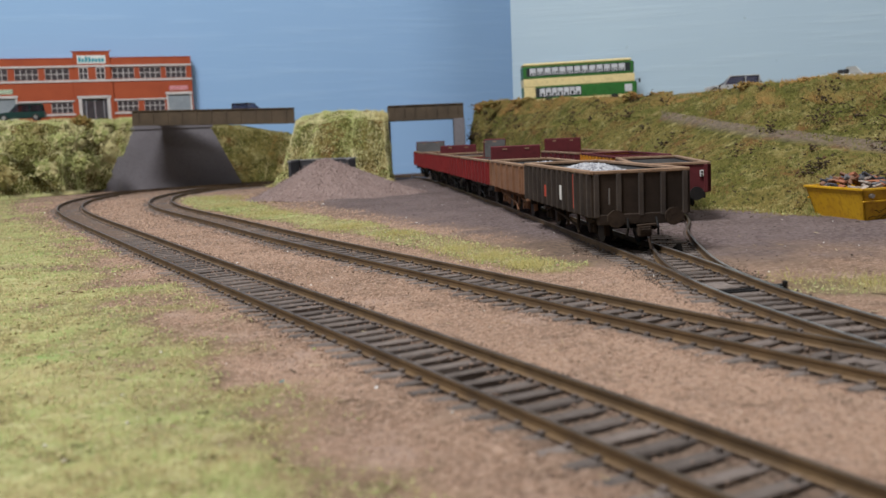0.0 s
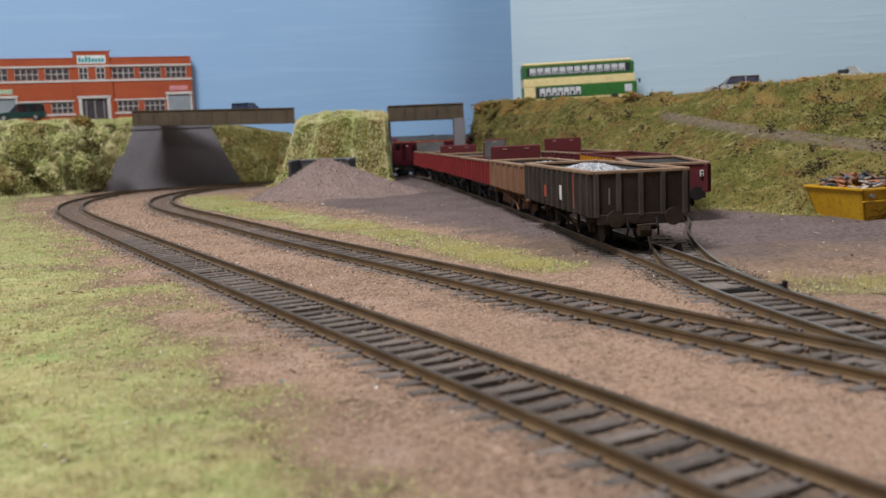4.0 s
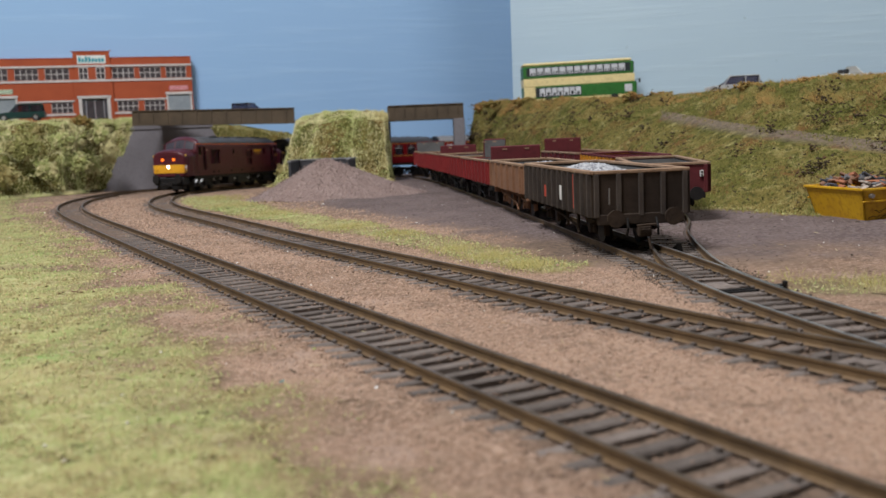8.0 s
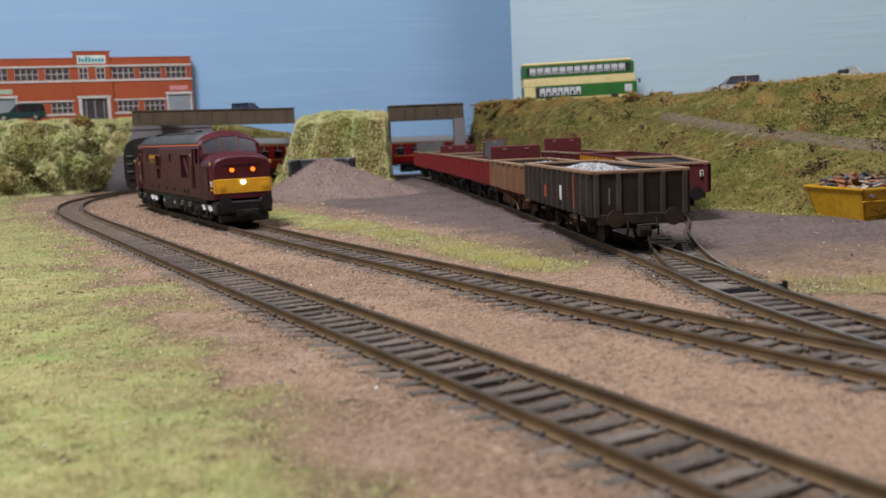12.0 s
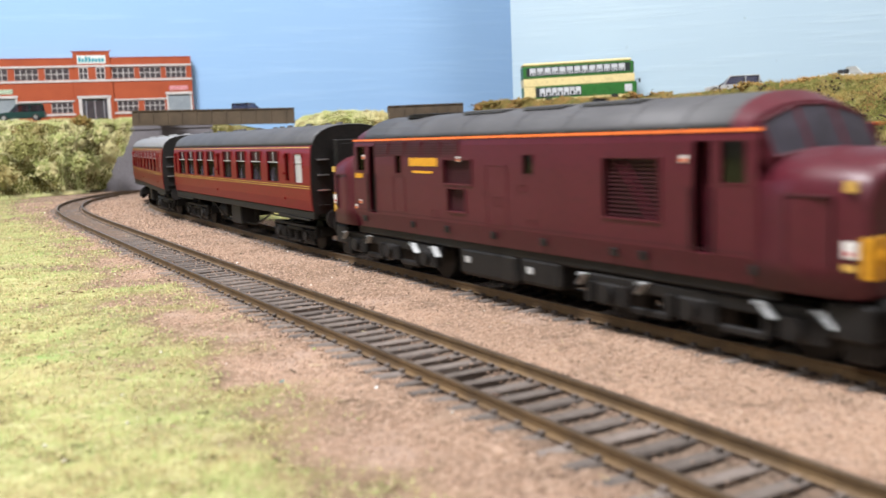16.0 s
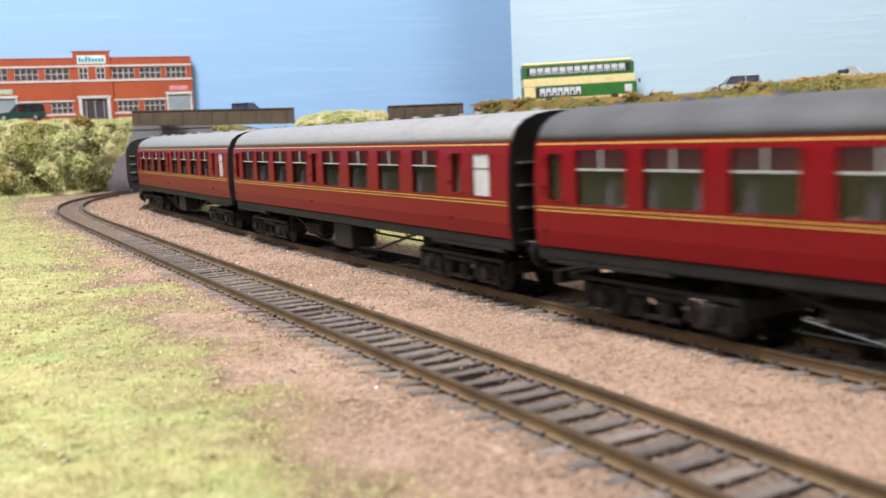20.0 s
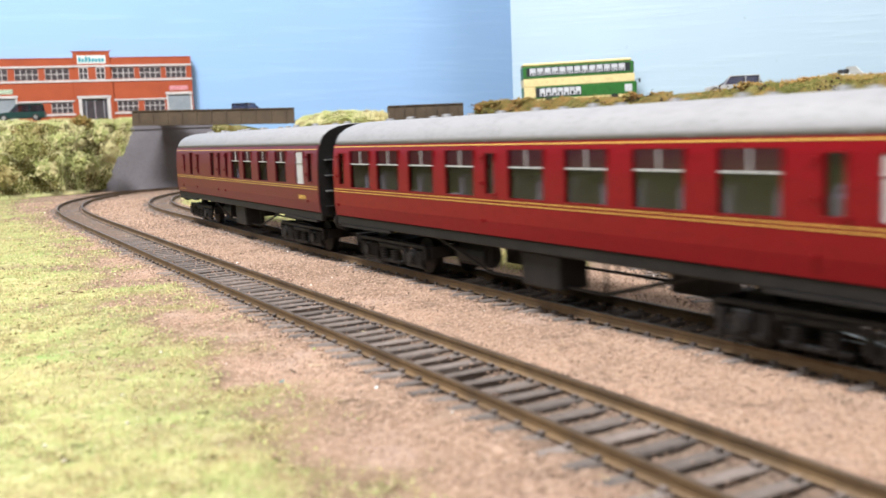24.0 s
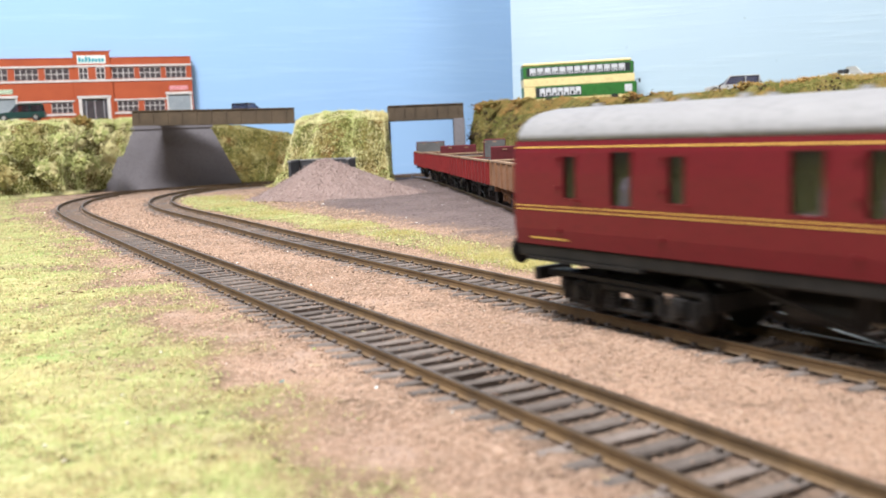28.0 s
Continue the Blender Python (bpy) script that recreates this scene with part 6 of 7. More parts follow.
def heap():
    n, m = 72, 26
    verts, faces = [], []
    cx, cy, R, H = -94, 806, 66, 32
    for i in range(m + 1):
        f = i / m
        for j in range(n):
            a = 2 * math.pi * j / n
            rx = R * (1 + 0.32 * max(0, math.cos(a - 0.35)) ** 2)
            x, y = cx + rx * f * math.cos(a), cy + R * 0.92 * f * math.sin(a)
            z = H * max(0, 1 - f) ** 1.22 * (1 + 0.25 * f * (1 - f)) - 2.7
            z += 1.1 * noise.fractal(Vector((x / 14, y / 14, 0)), 1.0, 2.0, 4) * min(1, f * 4) * (1 - f) ** 0.4
            z += 7.0 * math.exp(-((x + 118) ** 2 / 260 + (y - 772) ** 2 / 200)) * min(1, f * 3)
            if f < 0.06:
                z -= 0.6
            verts.append((x, y, z))
    for i in range(m):
        for j in range(n):
            k = (j + 1) % n
            faces.append((i * n + j, i * n + k, (i + 1) * n + k, (i + 1) * n + j))
    tagged(from_arrays("sand_heap", verts, faces, M_SAND, smooth=True), "conical heap of pinkish sand against a bin", "heap")
    rr = random.Random(19)
    Q = []
    for k in range(2600):
        x, y, z = verts[n + rr.randrange(n * (m - 1))]
        Q.append((x + rr.gauss(0, 1.4), y + rr.gauss(0, 1.4), z + rr.uniform(-0.3, 0.25)))
    crumbs("sand_grains", Q, [rr.uniform(0.25, 0.75) for _ in Q], M_SANDGRAIN, 20, 0.8, "coarse pinkish grains lying on the heap", "sand")


heap()


def storage_bin():
    b = thing("storage_bin", "dark three-sided storage bin with a grey capping", "bin")
    b.matrix_basis = pose(-0.107, 0.893, -0.003, 0, 0, -3)
    for nm, q in (("back_wall", (-27.5, 27.5, 24, 27)), ("side_wall", (-27.5, -25, -16, 24)), ("side_wall", (25, 27.5, -16, 24))):
        bm = bmesh.new()
        box(bm, *q, 0, 27.5, 0.2)
        p = part(nm, bm, M_BIN, b)
        bm = bmesh.new()
        box(bm, q[0] - 0.6, q[1] + 0.6, q[2] - 0.6, q[3] + 0.6, 27.5, 29, 0.2)
        part("capping", bm, M_BINTOP, p)


storage_bin()


def skip():
    s = thing("rubbish_skip", "battered yellow rubbish skip full of rubble", "skip")
    s.matrix_basis = pose(0.2005, 0.4585, -0.0025, 0, 0, 14)
    # x runs along the skip's length, y across; the end faces the camera's side
    H = 14.5
    for sx in (-1, 1):
        bm = bmesh.new()
        pts = [(sx * 9.2, -10, 0), (sx * 9.2, 26, 0), (sx * 12.8, 30, H), (sx * 12.8, -13, H)]
        a = [bm.verts.new(p) for p in pts]
        k = [bm.verts.new((x - sx * 0.9, y, z)) for x, y, z in pts]
        bm.faces.new(a)
        bm.faces.new(k)
        for i in range(4):
            j = (i + 1) % 4
            bm.faces.new((a[i], a[j], k[j], k[i]))
        part("side_plate", bm, M_SKIP, s)
    for y0, y1, d in ((-10, -13, -1), (26, 30, 1)):
        bm = bmesh.new()
        pts = [(-9.2, y0, 0), (9.2, y0, 0), (12.8, y1, H), (-12.8, y1, H)]
        a = [bm.verts.new(p) for p in pts]
        k = [bm.verts.new((x, y - d * 0.9, z)) for x, y, z in pts]
        bm.faces.new(a)
        bm.faces.new(k)
        for i in range(4):
            j = (i + 1) % 4
            bm.faces.new((a[i], a[j], k[j], k[i]))
        e = part("end_plate", bm, M_SKIP, s)
        bm = bmesh.new()
        ym = y0 + (y1 - y0) * 0.62
        box(bm, -12.2, 12.2, min(ym, ym + d * 0.9), max(ym, ym + d * 0.9), 8.6, 9.6, 0.2)
        part("stiffener", bm, M_SKIP, e)
        for x in (-8.5, 8.5):
            bm = bmesh.new()
            yl = y0 + (y1 - y0) * 0.85
            cyl(bm, (x, yl + d * 1.0, 11.8), 1.0, 2.2, "y", 12)
            part("lifting_lug", bm, M_SILVER, e)
        rr = random.Random(3)
        for k in range(11):
            x, z = rr.uniform(-8, 5), rr.uniform(0.8, 8.0)
            bm = bmesh.new()
            for q in range(4):
                x2, z2 = x + rr.uniform(0.7, 1.8), min(8.4, max(0.5, z + rr.uniform(-0.8, 0.8)))
                if abs(x2) < 9:
                    rod(bm, (x, y0 + (y1 - y0) * z / H + d * 0.05, z), (x2, y0 + (y1 - y0) * z2 / H + d * 0.05, z2), rr.uniform(0.09, 0.2), 4)
                x, z = x2, z2
            if bm.verts:
                part("scratch", bm, M_SKIPRUST, e)
            else:
                bm.free()
    bm = bmesh.new()
    box(bm, -9.2, 9.2, -10, 26, -0.2, 0.8)
    part("floor", bm, M_SKIP, s)
    for x0, x1, y0, y1 in ((-13.6, -12.2, -13.6, 30.6), (12.2, 13.6, -13.6, 30.6), (-12.2, 12.2, -13.6, -12.2), (-12.2, 12.2, 29.2, 30.6)):
        bm = bmesh.new()
        box(bm, x0, x1, y0, y1, H - 0.4, H + 0.8, 0.2)
        part("rim", bm, M_SKIP, s)


skip()
M_RUB = [surface("rubble_brown", (0.24, 0.13, 0.08), None, 0.9, 0, 200, 900, 0.3), surface("rubble_grey", (0.13, 0.13, 0.135), None, 0.9, 0, 200, 900, 0.3), surface("rubble_brick", (0.33, 0.13, 0.07), None, 0.9, 0, 200, 900, 0.3), surface("rubble_pale", (0.42, 0.36, 0.31), None, 0.9, 0, 200, 900, 0.3), surface("rubble_slate", (0.06, 0.065, 0.08), None, 0.7, 0, 200, 900, 0.3)]


def rubble():
    rr = random.Random(11)
    base = pose(0.2005, 0.4585, -0.0025, 0, 0, 14)
    for k in range(70):
        u, v = rr.uniform(-10, 10), rr.uniform(-10, 27)
        z = 12.0 + 7.5 * (1 - (u / 12) ** 2) * (1 - ((v - 8) / 24) ** 2) + rr.uniform(-1, 1)
        bm = bmesh.new()
        if rr.random() < 0.35:
            box(bm, -rr.uniform(3, 7), rr.uniform(3, 7), -0.9, 0.9, -0.5, 0.5, 0.1)
        else:
            a, b, c = rr.uniform(1, 2.8), rr.uniform(1, 2.2), rr.uniform(0.6, 1.4)
            box(bm, -a, a, -b, b, -c, c, 0.35)
            for vv in bm.verts:
                vv.co *= rr.uniform(0.75, 1.2)
        ob = tagged(part("rubble_piece", bm, rr.choice(M_RUB)), "broken lump of rubble or timber in the skip", "rubble", "rubble in the skip")
        ob.matrix_basis = base @ pose(u * MM, v * MM, z * MM, rr.uniform(-35, 35), rr.uniform(-35, 35), rr.uniform(0, 180))


rubble()


def point_post():
    p = thing("point_post", "small black point-indicator post beside the turnout", "post")
    p.matrix_basis = pose(0.0966, 0.2743, -0.0025)
    bm = bmesh.new()
    cyl(bm, (0, 0, 1.0), 0.5, 2.0, "z", 8)
    part("post", bm, M_BLACK, p)
    bm = bmesh.new()
    box(bm, -0.7, 0.7, -0.6, 0.6, 1.4, 2.9, 0.15)
    part("indicator", bm, M_BLACK, p)


point_post()


def turnout_fittings():
    """The loose pieces of the turnout: cover plate, tie bars, bright blade, and a stub of check rail."""
    t = thing("turnout_fittings", "grey cover plate and black tie bars between the turnout rails", "turnout")
    t.matrix_basis = pose(0.0815, 0.284, -0.0025, 0, 0, 14)
    bm = bmesh.new()
    box(bm, -3.4, 3.6, -4.2, 5.4, -0.2, 0.55, 0.15)
    part("cover_plate", bm, M_SLEEPER, t, "flat pale grey cover plate")
    for y in (-9.4, -6.4):
        bm = bmesh.new()
        box(bm, -5.2, 6.6, y - 0.35, y + 0.35, -0.3, 0.5, 0.1)
        part("tie_bar", bm, M_BLACK, t)
    bm = bmesh.new()
    box(bm, 12.6, 17.0, -7.4, -5.6, -0.6, 0.9, 0.3)
    part("point_lever", bm, M_BLACK, t)
    p = thing("track_peg", "small black wedge between the siding rails", "peg")
    p.matrix_basis = pose(0.0889, 0.371, -0.0026, 0, 0, 20)
    bm = bmesh.new()
    loft(bm, [[(-1.3, -3, 0), (1.3, -3, 0), (0.8, 3, 0), (-0.8, 3, 0)], [(-0.9, -2.4, 3.2), (0.9, -2.4, 3.2), (0.5, 1.2, 1.2), (-0.5, 1.2, 1.2)]], close=True)
    part("peg", bm, M_BLACK, p)


turnout_fittings()


# ---- loose cover: ballast grit, static grass, hillside scrub ----
M_GRIT = island("ballast_grit", [(0.15, 0.10, 0.07), (0.27, 0.18, 0.125), (0.35, 0.235, 0.17), (0.41, 0.29, 0.215), (0.22, 0.148, 0.104), (0.44, 0.34, 0.265)], 0.9, 0.4, 10)
M_BLADES = island("static_grass", [(0.15, 0.105, 0.048), (0.26, 0.27, 0.10), (0.30, 0.40, 0.14), (0.25, 0.20, 0.09), (0.46, 0.43, 0.22), (0.32, 0.38, 0.14), (0.45, 0.37, 0.18), (0.17, 0.115, 0.05), (0.44, 0.45, 0.22), (0.20, 0.30, 0.08)], 0.9, 0.55, 24)
M_SCRUB = island("hill_scrub", [(0.03, 0.022, 0.009), (0.12, 0.066, 0.02), (0.175, 0.125, 0.036), (0.27, 0.225, 0.085), (0.155, 0.14, 0.037), (0.10, 0.115, 0.028), (0.19, 0.16, 0.05), (0.31, 0.265, 0.12), (0.115, 0.066, 0.02)], 0.95, 0.82, 17, 0.4)
M_STRAW = island("straw_scrub", [(0.10, 0.085, 0.03), (0.34, 0.19, 0.06), (0.17, 0.16, 0.05), (0.40, 0.33, 0.14), (0.48, 0.43, 0.21), (0.27, 0.28, 0.09), (0.42, 0.40, 0.17), (0.54, 0.48, 0.26)], 0.95, 0.85, 16, 0.35)
M_PALESTRAW = island("pale_straw_growth", [(0.20, 0.17, 0.06), (0.40, 0.31, 0.13), (0.58, 0.53, 0.26), (0.72, 0.66, 0.38), (0.36, 0.42, 0.14), (0.60, 0.58, 0.28), (0.76, 0.70, 0.42), (0.30, 0.20, 0.08)], 0.95, 0.82, 15, 0.4)
M_CREST = island("brown_hedge", [(0.09, 0.055, 0.02), (0.24, 0.13, 0.045), (0.33, 0.20, 0.07), (0.20, 0.17, 0.055), (0.28, 0.165, 0.055), (0.36, 0.27, 0.10)], 0.95, 0.85, 18, 0.3)
M_TUFT = island("straw_tufts", [(0.14, 0.10, 0.04), (0.27, 0.23, 0.075), (0.36, 0.31, 0.12), (0.24, 0.22, 0.07), (0.38, 0.32, 0.14), (0.19, 0.13, 0.05)], 0.9, 0.5, 25)
M_DARKBITS = island("dead_leaves", [(0.05, 0.04, 0.025), (0.09, 0.065, 0.04), (0.035, 0.03, 0.02), (0.13, 0.07, 0.04)])
M_SPECK = island("pale_specks", [(0.75, 0.75, 0.7), (0.6, 0.56, 0.48), (0.8, 0.8, 0.78)])


def in_view(x, y, pad=1.12):
    return y > 60 and abs(x) < (0.4527 * y + 12) * pad


def spread(n, seed, y0, y1, want, power=1.0, clear=0.0):
    """Random ground points in a depth range, denser towards the front when power is over 1."""
    r = random.Random(seed)
    out = []
    while len(out) < n:
        y = y0 + (y1 - y0) * r.random() ** power
        x = r.uniform(-0.52 * y - 20, 0.52 * y + 20)
        g, yd = zones(x, y)
        if clear and bed_distance(x, y) < clear and r.random() < 0.85:
            continue
        if clear and r.random() < 1.4 * grime_shade(x, y):
            continue
        if want(g, yd, r.random()):
            out.append((x, y, ground_z(x, y, (g, yd))))
    return out


def straws(name, places, lengths, width, material, seed, label, category):
    """Thin stalks that lie about on the ground."""
    rr = np.random.RandomState(seed)
    n = len(places)
    Q = np.asarray(places)
    a, ll = rr.uniform(0, 6.28, n), np.asarray(lengths)
    w = width * rr.uniform(0.7, 1.4, n)
    c, s = np.cos(a), np.sin(a)
    up = rr.uniform(0.1, 0.7, n)
    A = Q + np.stack([-s * w, c * w, np.full(n, 0.1)], 1)
    B = Q + np.stack([s * w, -c * w, np.full(n, 0.1)], 1)
    T = Q + np.stack([np.zeros(n), np.zeros(n), 0.1 + w * 1.6], 1)
    d = np.stack([c * ll, s * ll, up], 1)
    V = np.stack([A, B, T, A + d, B + d, T + d], 1).reshape(-1, 3)
    k = 6 * np.arange(n)[:, None]
    F = np.concatenate([k + np.array([q]) for q in ((0, 2, 5), (0, 5, 3), (2, 1, 4), (2, 4, 5), (1, 0, 3), (1, 3, 4), (0, 1, 2), (3, 5, 4))])
    tagged(from_arrays(name, V, F, material), label, category, "", "stuff")


r = np.random.RandomState(77)
P = spread(36000, 3, 85, 900, lambda g, yd, q: q > g * 1.3 and q > yd * 1.2, 1.5, 14.0)
P = [p for p in P if not (p[0] > 88 and p[1] > 225)]
S = np.array([0.12 + 0.0007 * p[1] for p in P]) * r.uniform(0.6, 1.8, len(P))
crumbs("ballast_grit", P, S, M_GRIT, 5, 0.8, "loose brown ballast grit between the tracks", "ballast")
P = spread(7000, 4, 330, 1000, lambda g, yd, q: q < yd * (1 - g), 1.3)
crumbs("yard_grit", P, np.array([0.15 + 0.0006 * p[1] for p in P]) * r.uniform(0.6, 1.4, len(P)), M_YARDGRIT, 6, 0.7, "fine grey grit on the yard", "grit")
P = spread(52000, 8, 85, 1000, lambda g, yd, q: q < (g - 0.1) * 1.2, 1.25)
H = np.array([0.45 + 0.0022 * p[1] for p in P]) * r.uniform(0.35, 1.5, len(P))
blades("static_grass", P, H, M_BLADES, 9, 1.7, 0.12, "short pale green and straw static grass", "grass")
P = spread(9000, 18, 85, 1000, lambda g, yd, q: q < g * 0.9, 1.3)
crumbs("grass_flock", P, np.array([0.2 + 0.0009 * p[1] for p in P]) * r.uniform(0.5, 1.6, len(P)), M_BLADES, 10, 0.7, "crumbs of green and straw flock among the grass", "grass flock")
P = spread(170, 12, 110, 900, lambda g, yd, q: True, 1.2)
crumbs("pale_specks", P, np.array([0.2 + 0.0006 * p[1] for p in P]) * r.uniform(0.6, 1.5, len(P)), M_SPECK, 11, 0.7, "scattered pale specks and chips on the ground", "specks")
P = spread(520, 13, 130, 900, lambda g, yd, q: q < 0.3 + g, 1.2)
crumbs("dark_leaf_bits", P, np.array([0.25 + 0.0010 * p[1] for p in P]) * r.uniform(0.4, 1.6, len(P)), M_DARKBITS, 14, 0.35, "dark dried leaf bits on the ground", "leaf bits")


def bed_grit(name, path, s0, s1, n, seed, label, mat=None):
    """Grit heaped along the rails and over the sleeper ends."""
    rr = random.Random(seed)
    Q, Z = [], []
    while len(Q) < n:
        s = s0 + (s1 - s0) * rr.random() ** 1.5
        x, y, th = at_path(path, s)
        if y < 85:
            continue
        q = rr.random()
        u = rr.choice((-1, 1)) * (rr.gauss(9.5, 2.6) if q < 0.45 else rr.gauss(15.5, 1.6) if q < 0.9 else rr.uniform(0, 8))
        size = (0.14 + 0.0008 * y) * rr.uniform(0.6, 1.5)
        Q.append((x + math.cos(th) * u, y + math.sin(th) * u, dip(y) + rr.uniform(-3.5, -2.65)))
        Z.append(size)
    crumbs(name, Q, Z, mat or M_BEDGRIT, seed, 0.7, label, "ballast")


M_DARKGRIT = island("oily_grit", [(0.05, 0.038, 0.03), (0.10, 0.074, 0.056), (0.15, 0.11, 0.085), (0.07, 0.055, 0.045)], 0.9, 0.3, 12)
M_BEDGRIT = island("track_grit", [(0.10, 0.072, 0.055), (0.17, 0.118, 0.088), (0.24, 0.165, 0.122), (0.31, 0.22, 0.165), (0.14, 0.098, 0.075)], 0.9, 0.3, 12)
bed_grit("track_ballast", PATH_A, -40, 1050, 15000, 301, "brown grit heaped along the rails and sleeper ends")
bed_grit("track_ballast", PATH_B, -20, 950, 12000, 302, "brown grit heaped along the main line rails")
bed_grit("track_ballast", PATH_C, 60, 400, 3500, 303, "dark grey-brown grit along the siding", M_DARKGRIT)
bed_grit("track_ballast", PATH_D, 40, 300, 3000, 304, "dark grey-brown grit along the curved siding", M_DARKGRIT)

M_STALK = island("dry_stalks", [(0.55, 0.47, 0.27), (0.42, 0.33, 0.17), (0.62, 0.56, 0.36), (0.30, 0.20, 0.10)])
P = spread(420, 61, 100, 700, lambda g, yd, q: q < 0.15 + g, 1.3)
straws("dry_stalks", P, r.uniform(0.8, 3.6, len(P)), 0.07, M_STALK, 62, "dry straw stalks scattered over the grass", "straw")
P = spread(70, 63, 130, 700, lambda g, yd, q: q < 0.2 + g, 1.2)
straws("dark_twigs", P, r.uniform(1.0, 4.0, len(P)), 0.13, M_DARKBITS, 64, "dark broken twigs on the grass", "twigs")
M_TURQ = surface("turquoise_chip", (0.05, 0.33, 0.36), (0.04, 0.28, 0.3), 0.6)
for k, (x, y, s_, m) in enumerate(((-34, 195, 0.55, M_TURQ), (-19, 220, 0.4, M_TURQ), (-67.4, 157.8, 0.5, M_SPECK), (-60.7, 149, 0.45, M_SPECK), (-55.9, 171, 0.35, M_SPECK), (0.4, 166.4, 0.35, M_SPECK), (37.4, 155.8, 0.35, M_SPECK))):
    chip = crumbs("paint_chip", [(x, y, ground_z(x, y) + 0.2)], [s_], m, 70 + k, 0.8, "tiny loose chip lying on the ground", "chip")
    del chip["kind"]
# taller tufts along the yard edge
rt = random.Random(21)
P, H = [], []
for cx, cy, rr_, n, h in ((30, 345, 9, 420, 2.8), (18, 375, 10, 420, 2.6), (5, 405, 10, 320, 2.3), (-22, 470, 12, 400, 2.2), (-50, 520, 14, 500, 2.4), (126, 286, 11, 190, 2.4), (146, 275, 12, 240, 2.4), (106, 300, 8, 70, 1.8), (-110, 640, 18, 500, 3), (-150, 720, 20, 500, 3), (-185, 830, 22, 600, 3.4)):
    for _ in range(n):
        x, y = rt.gauss(cx, rr_ * 0.6), rt.gauss(cy, rr_ * 0.7)
        P.append((x, y, ground_z(x, y)))
        H.append(h * rt.uniform(0.4, 1.3))
blades("grass_tufts", P, H, M_TUFT, 22, 1.1, 0.13, "taller straw-green grass tufts beside the track", "grass tufts")


def hill_points(hill, n, seed, rows, skip_path=None, lift=0.3, thin=0.0):
    """Random places on a hillside sheet, thinned out by broad drifts."""
    ob, grid = hill
    rr = random.Random(seed)
    nu, nv = len(grid) - 1, len(grid[0]) - 1
    P = []
    while len(P) < n:
        i, j = rr.uniform(0, nu), rr.uniform(rows[0], rows[1]) * nv
        if skip_path and skip_path[0] <= j <= skip_path[1] and i > skip_path[2] * nu and rr.random() < 0.95:
            continue
        a, b = int(i), int(j)
        if thin and noise.fractal(grid[a][b] / 26, 1.0, 2.0, 3) < thin * rr.random():
            continue
        fi, fj = i - a, j - b
        a2, b2 = min(a + 1, nu), min(b + 1, nv)
        p = grid[a][b].lerp(grid[a2][b], fi).lerp(grid[a][b2].lerp(grid[a2][b2], fi), fj)
        P.append((p.x, p.y, p.z + rr.uniform(-0.2, lift)))
    return P


def scrub(hill, n, mat, seed, hmax, name, label, skip_path=None, rows=(0.0, 0.9), crumb=0.25, thin=0.0):
    """Fuzzy scrub over a hillside: leaning fibres with a few foam crumbs among them."""
    rr = np.random.RandomState(seed)
    P = hill_points(hill, n, seed, rows, skip_path, 0.3, thin)
    blades(name, P, hmax * rr.uniform(0.25, 1.0, n), mat, seed, 1.5, 0.26, label, "scrub")
    m = int(n * crumb)
    if m:
        P = hill_points(hill, m, seed + 500, rows, skip_path, 0.8, thin)
        crumbs(name, P, rr.uniform(0.25, 0.75, m) * (hmax / 2.4), mat, seed + 1, 0.8, label, "scrub")


LEAF_DRIFT = []
SKIP = (8.6, 20.4, 0.42)
scrub(HILLS[0], 60000, M_SCRUB, 41, 2.4, "hillside_scrub", "olive and brown scrub on the hillside", SKIP, (0.0, 0.8), 0.2)
crumbs("dead_leaf_bits", hill_points(HILLS[0], 1500, 42, (0.0, 0.8), SKIP), r.uniform(0.5, 1.5, 1500), M_DARKBITS, 42, 0.4, "dark dead leaf bits on the hillside", "leaf bits")
rc = random.Random(58)
for cx in hill_points(HILLS[0], 90, 57, (0.03, 0.6), SKIP, 2.0):
    k_ = rc.uniform(0.4, 1.2)
    Q = [(cx[0] + rc.gauss(0, 5) * k_, cx[1] + rc.gauss(0, 5) * k_, cx[2] + 1.0 + rc.gauss(0, 3.5) * k_) for _ in range(26)]
    LEAF_DRIFT.extend(Q)
crumbs("dead_leaf_bits", LEAF_DRIFT, r.uniform(0.5, 1.5, len(LEAF_DRIFT)), M_DARKBITS, 59, 0.5, "drifts of dark leaf bits on the hillside", "leaf bits")
scrub(HILLS[0], 12000, M_CREST, 43, 4.2, "hedge_scrub", "brown and green hedge along the hilltop", None, (0.50, 0.66), 0.3, 0.25)
scrub(HILLS[1], 20000, M_PALESTRAW, 44, 3.0, "mound_scrub", "straw-coloured scrub on the mound", None, (0.0, 0.85))
scrub(HILLS[2], 26000, M_PALESTRAW, 45, 3.4, "bank_scrub", "pale green and straw growth on the bank", None, (0.0, 0.9))
scrub(HILLS[3], 8000, M_STRAW, 46, 3.0, "rear_scrub", "yellow-brown scrub on the rear bank", None, (0.0, 0.9))


BANK_BUSHES = ((-413, 1078, 54, 17, 13, M_PALESTRAW), (-399, 1090, 30, 16, 14, M_PALESTRAW), (-387, 1128, 59, 15, 13, M_PALESTRAW), (-403, 1118, 75, 12, 8, M_CREST), (-421, 1050, 24, 16, 14, M_PALESTRAW), (-438, 1040, 48, 20, 17, M_STRAW), (-441, 1000, 20, 18, 14, M_STRAW), (-389, 1160, 36, 10, 18, M_PALESTRAW))


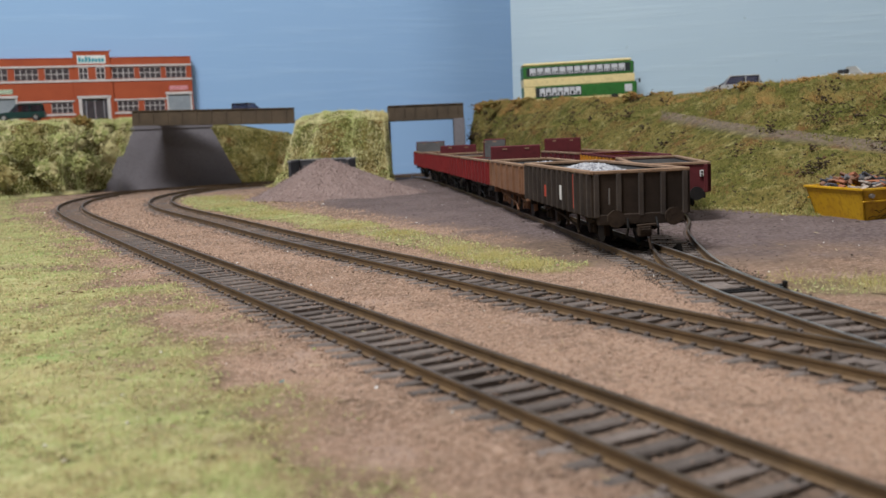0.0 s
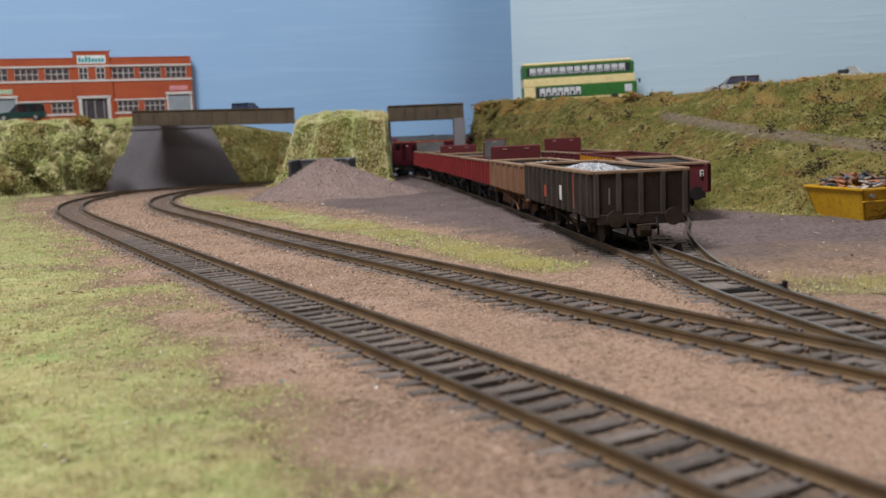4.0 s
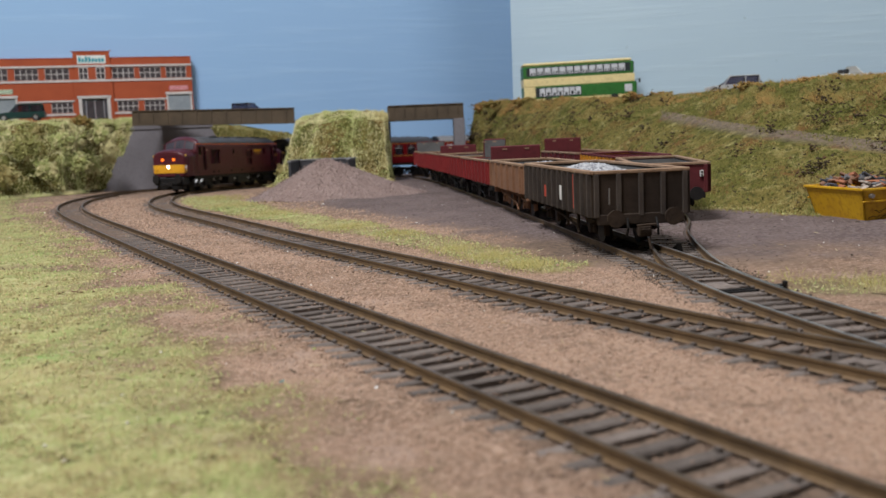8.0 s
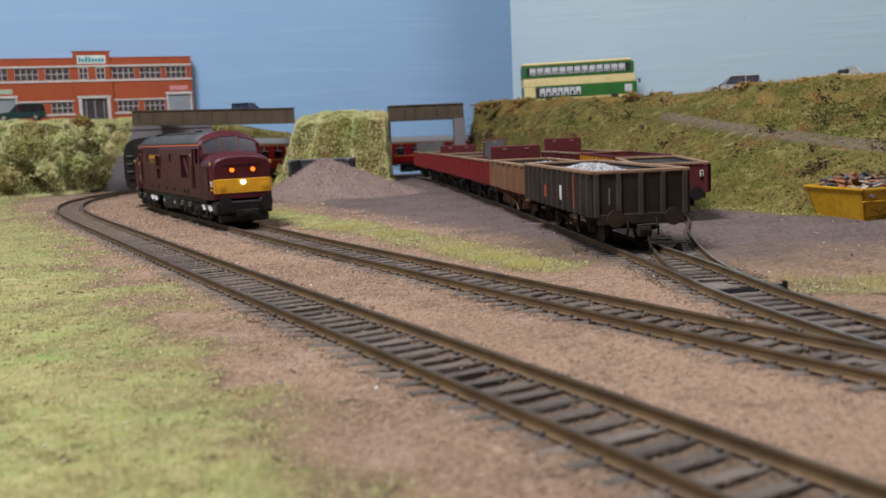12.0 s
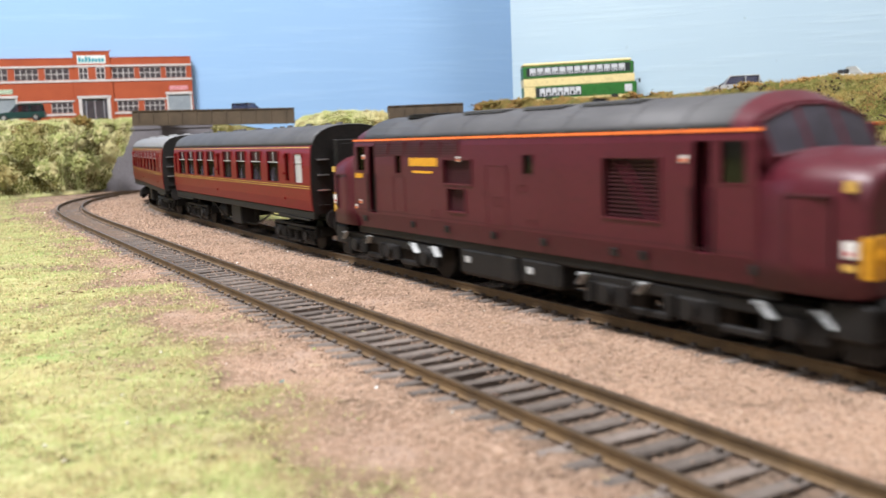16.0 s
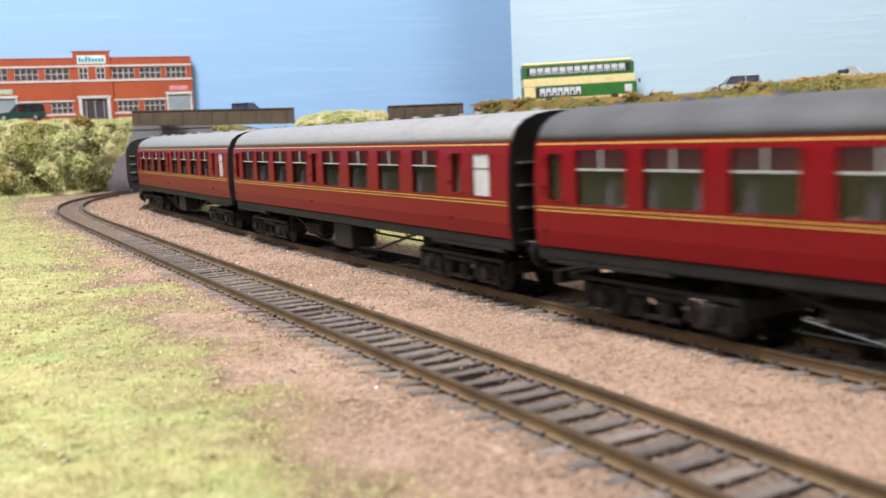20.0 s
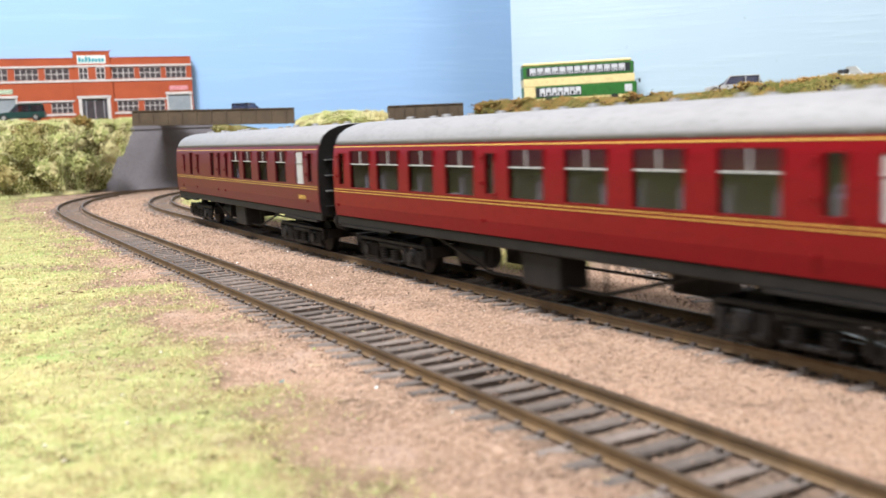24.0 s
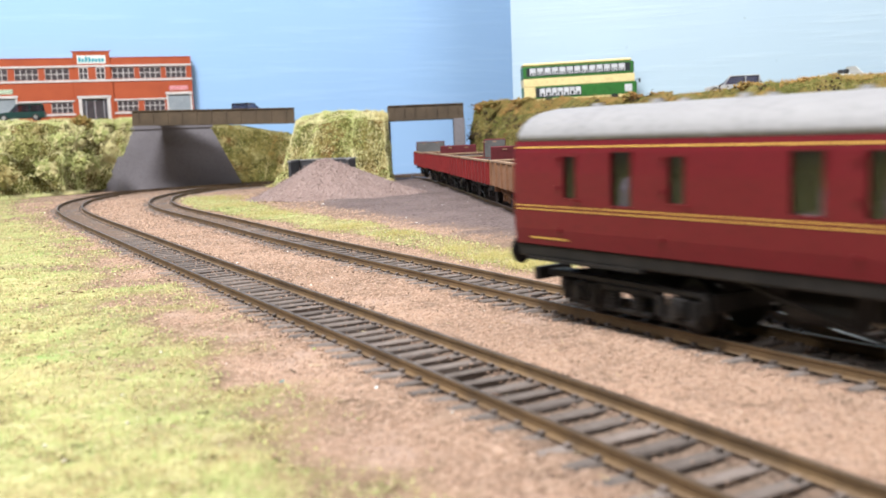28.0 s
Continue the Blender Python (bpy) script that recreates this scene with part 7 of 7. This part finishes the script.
def bush(label, x, y, z, rx, ry, rz, n, mat, seed):
    """One loose shrub: fibres and crumbs in an uneven clump."""
    rr = np.random.RandomState(seed)
    d = rr.normal(size=(n, 3))
    d /= np.linalg.norm(d, axis=1)[:, None]
    f = rr.uniform(0.55, 1.0, n) ** 0.7
    f *= 0.62 + 0.75 * np.array([noise.fractal(Vector(q) * 2 + Vector((seed, 0, 0)), 1.0, 2.0, 3) for q in d])
    f = np.clip(f, 0.3, 1.05)
    P = np.array([x, y, z]) + d * np.array([rx, ry, rz]) * f[:, None]
    b = crumbs("bush", P, rr.uniform(0.5, 1.5, n), mat, seed, 0.8, label, "bush")
    b["kind"] = ""
    del b["kind"]
    b["group"] = "bushes on the banks"


# growth along the feet of the banks
for toe, n, mat, h, seed in ((TOES[0][0][1:], 2600, M_PALESTRAW, 4.5, 131), (TOES[1][0], 1300, M_STRAW, 4.0, 132), (TOES[2][0], 2600, M_SCRUB, 2.6, 133)):
    rr_ = random.Random(seed)
    P = []
    while len(P) < n:
        k = rr_.randrange(len(toe) - 1)
        f = rr_.random()
        x = toe[k][0] + (toe[k + 1][0] - toe[k][0]) * f + rr_.gauss(0, 5)
        y = toe[k][1] + (toe[k + 1][1] - toe[k][1]) * f - abs(rr_.gauss(0, 7)) + 3
        P.append((x, y, ground_z(x, y)))
    blades("toe_growth", P, h * r.uniform(0.3, 1.2, n), mat, seed, 1.4, 0.3, "straggling growth along the foot of the bank", "scrub")
for k, (x, y, z, rx, rz, mat) in enumerate(BANK_BUSHES):
    bush("loose straw and green shrub on the face of the bank", x, y, z, rx, rx * 0.6, rz, 1300, mat, 160 + k)
for k, (x, y, z, rx, rz) in enumerate(((-452, 1105, 62, 16, 18), (-432, 1128, 48, 18, 24), (-420, 1150, 60, 15, 18), (-470, 1050, 34, 22, 22), (-490, 1010, 14, 24, 16), (-446, 1085, 22, 18, 20), (-520, 985, 40, 26, 26), (-415, 1180, 24, 12, 20), (-500, 1040, 62, 20, 16), (-410, 1165, 70, 10, 9))):
    bush("pale straw-green shrub on the bank below the factory", x, y, z, rx, rx * 0.7, rz, 1100, M_PALESTRAW if k % 3 else M_STRAW, 60 + k)
for k, (x, y, z, rx, rz) in enumerate(((50, 1168, 72, 8, 7), (60, 1120, 75, 14, 5), (95, 1080, 76, 16, 4), (130, 1010, 73, 14, 4), (196, 868, 68, 12, 7), (172, 880, 70, 8, 6), (232, 735, 70, 12, 5), (262, 690, 70, 12, 5), (300, 650, 68, 14, 6), (-160, 1092, 30, 10, 14), (-172, 1075, 10, 10, 10))):
    bush("brown-green shrub along the hilltop", x, y, z, rx, rx * 0.7, rz, 500, M_CREST if x > 0 else M_STRAW, 90 + k)


# ---- motion of the train ----
SPEED = 102.64
FRONT_AT_10 = 730.2
# the train loses a little pace: seconds, and how far it has fallen behind
SLOWING = ([0, 16, 17.2, 18.4, 20, 21.2, 22.4, 23.6, 24.8, 26, 27.2, 28], [0, 0, 0.6, 2.2, 6.1, 10.4, 15.7, 22.2, 30.5, 38.0, 44.5, 48.5])


def ride(ob, centre_behind, half, bogies=()):
    """Key a vehicle whose middle runs centre_behind mm behind the train's front, with its bogie pivots half mm each way."""
    rows, swing = [], [[] for _ in bogies]
    for i in range(0, 71):
        t = i * 0.4
        s = FRONT_AT_10 - SPEED * (t - 10.0) + centre_behind + float(np.interp(t, SLOWING[0], SLOWING[1]))
        xf, yf, hf = at_path(PATH_B, s - half)
        xr, yr, hr = at_path(PATH_B, s + half)
        head = math.atan2(yf - yr, xf - xr)
        zf, zr = dip(yf), dip(yr)
        rows.append((t, pose((xf + xr) / 2 * MM, (yf + yr) / 2 * MM, (zf + zr) / 2 * MM, 0, math.degrees(-math.atan2(zf - zr, 2 * half)), math.degrees(head))))
        for (b, x), rr, h in zip(bogies, swing, (hf, hr)):
            rel = (math.degrees(h) - 90 - math.degrees(head) + 180) % 360 - 180
            rr.append((t, pose(x * MM, 0, 0, 0, 0, rel)))
    walk(ob, rows)
    for (b, x), rr in zip(bogies, swing):
        walk(b, rr)


def motions():
    for ob, behind, half, bogies in TRAIN:
        ride(ob, behind, half, bogies)


motions()
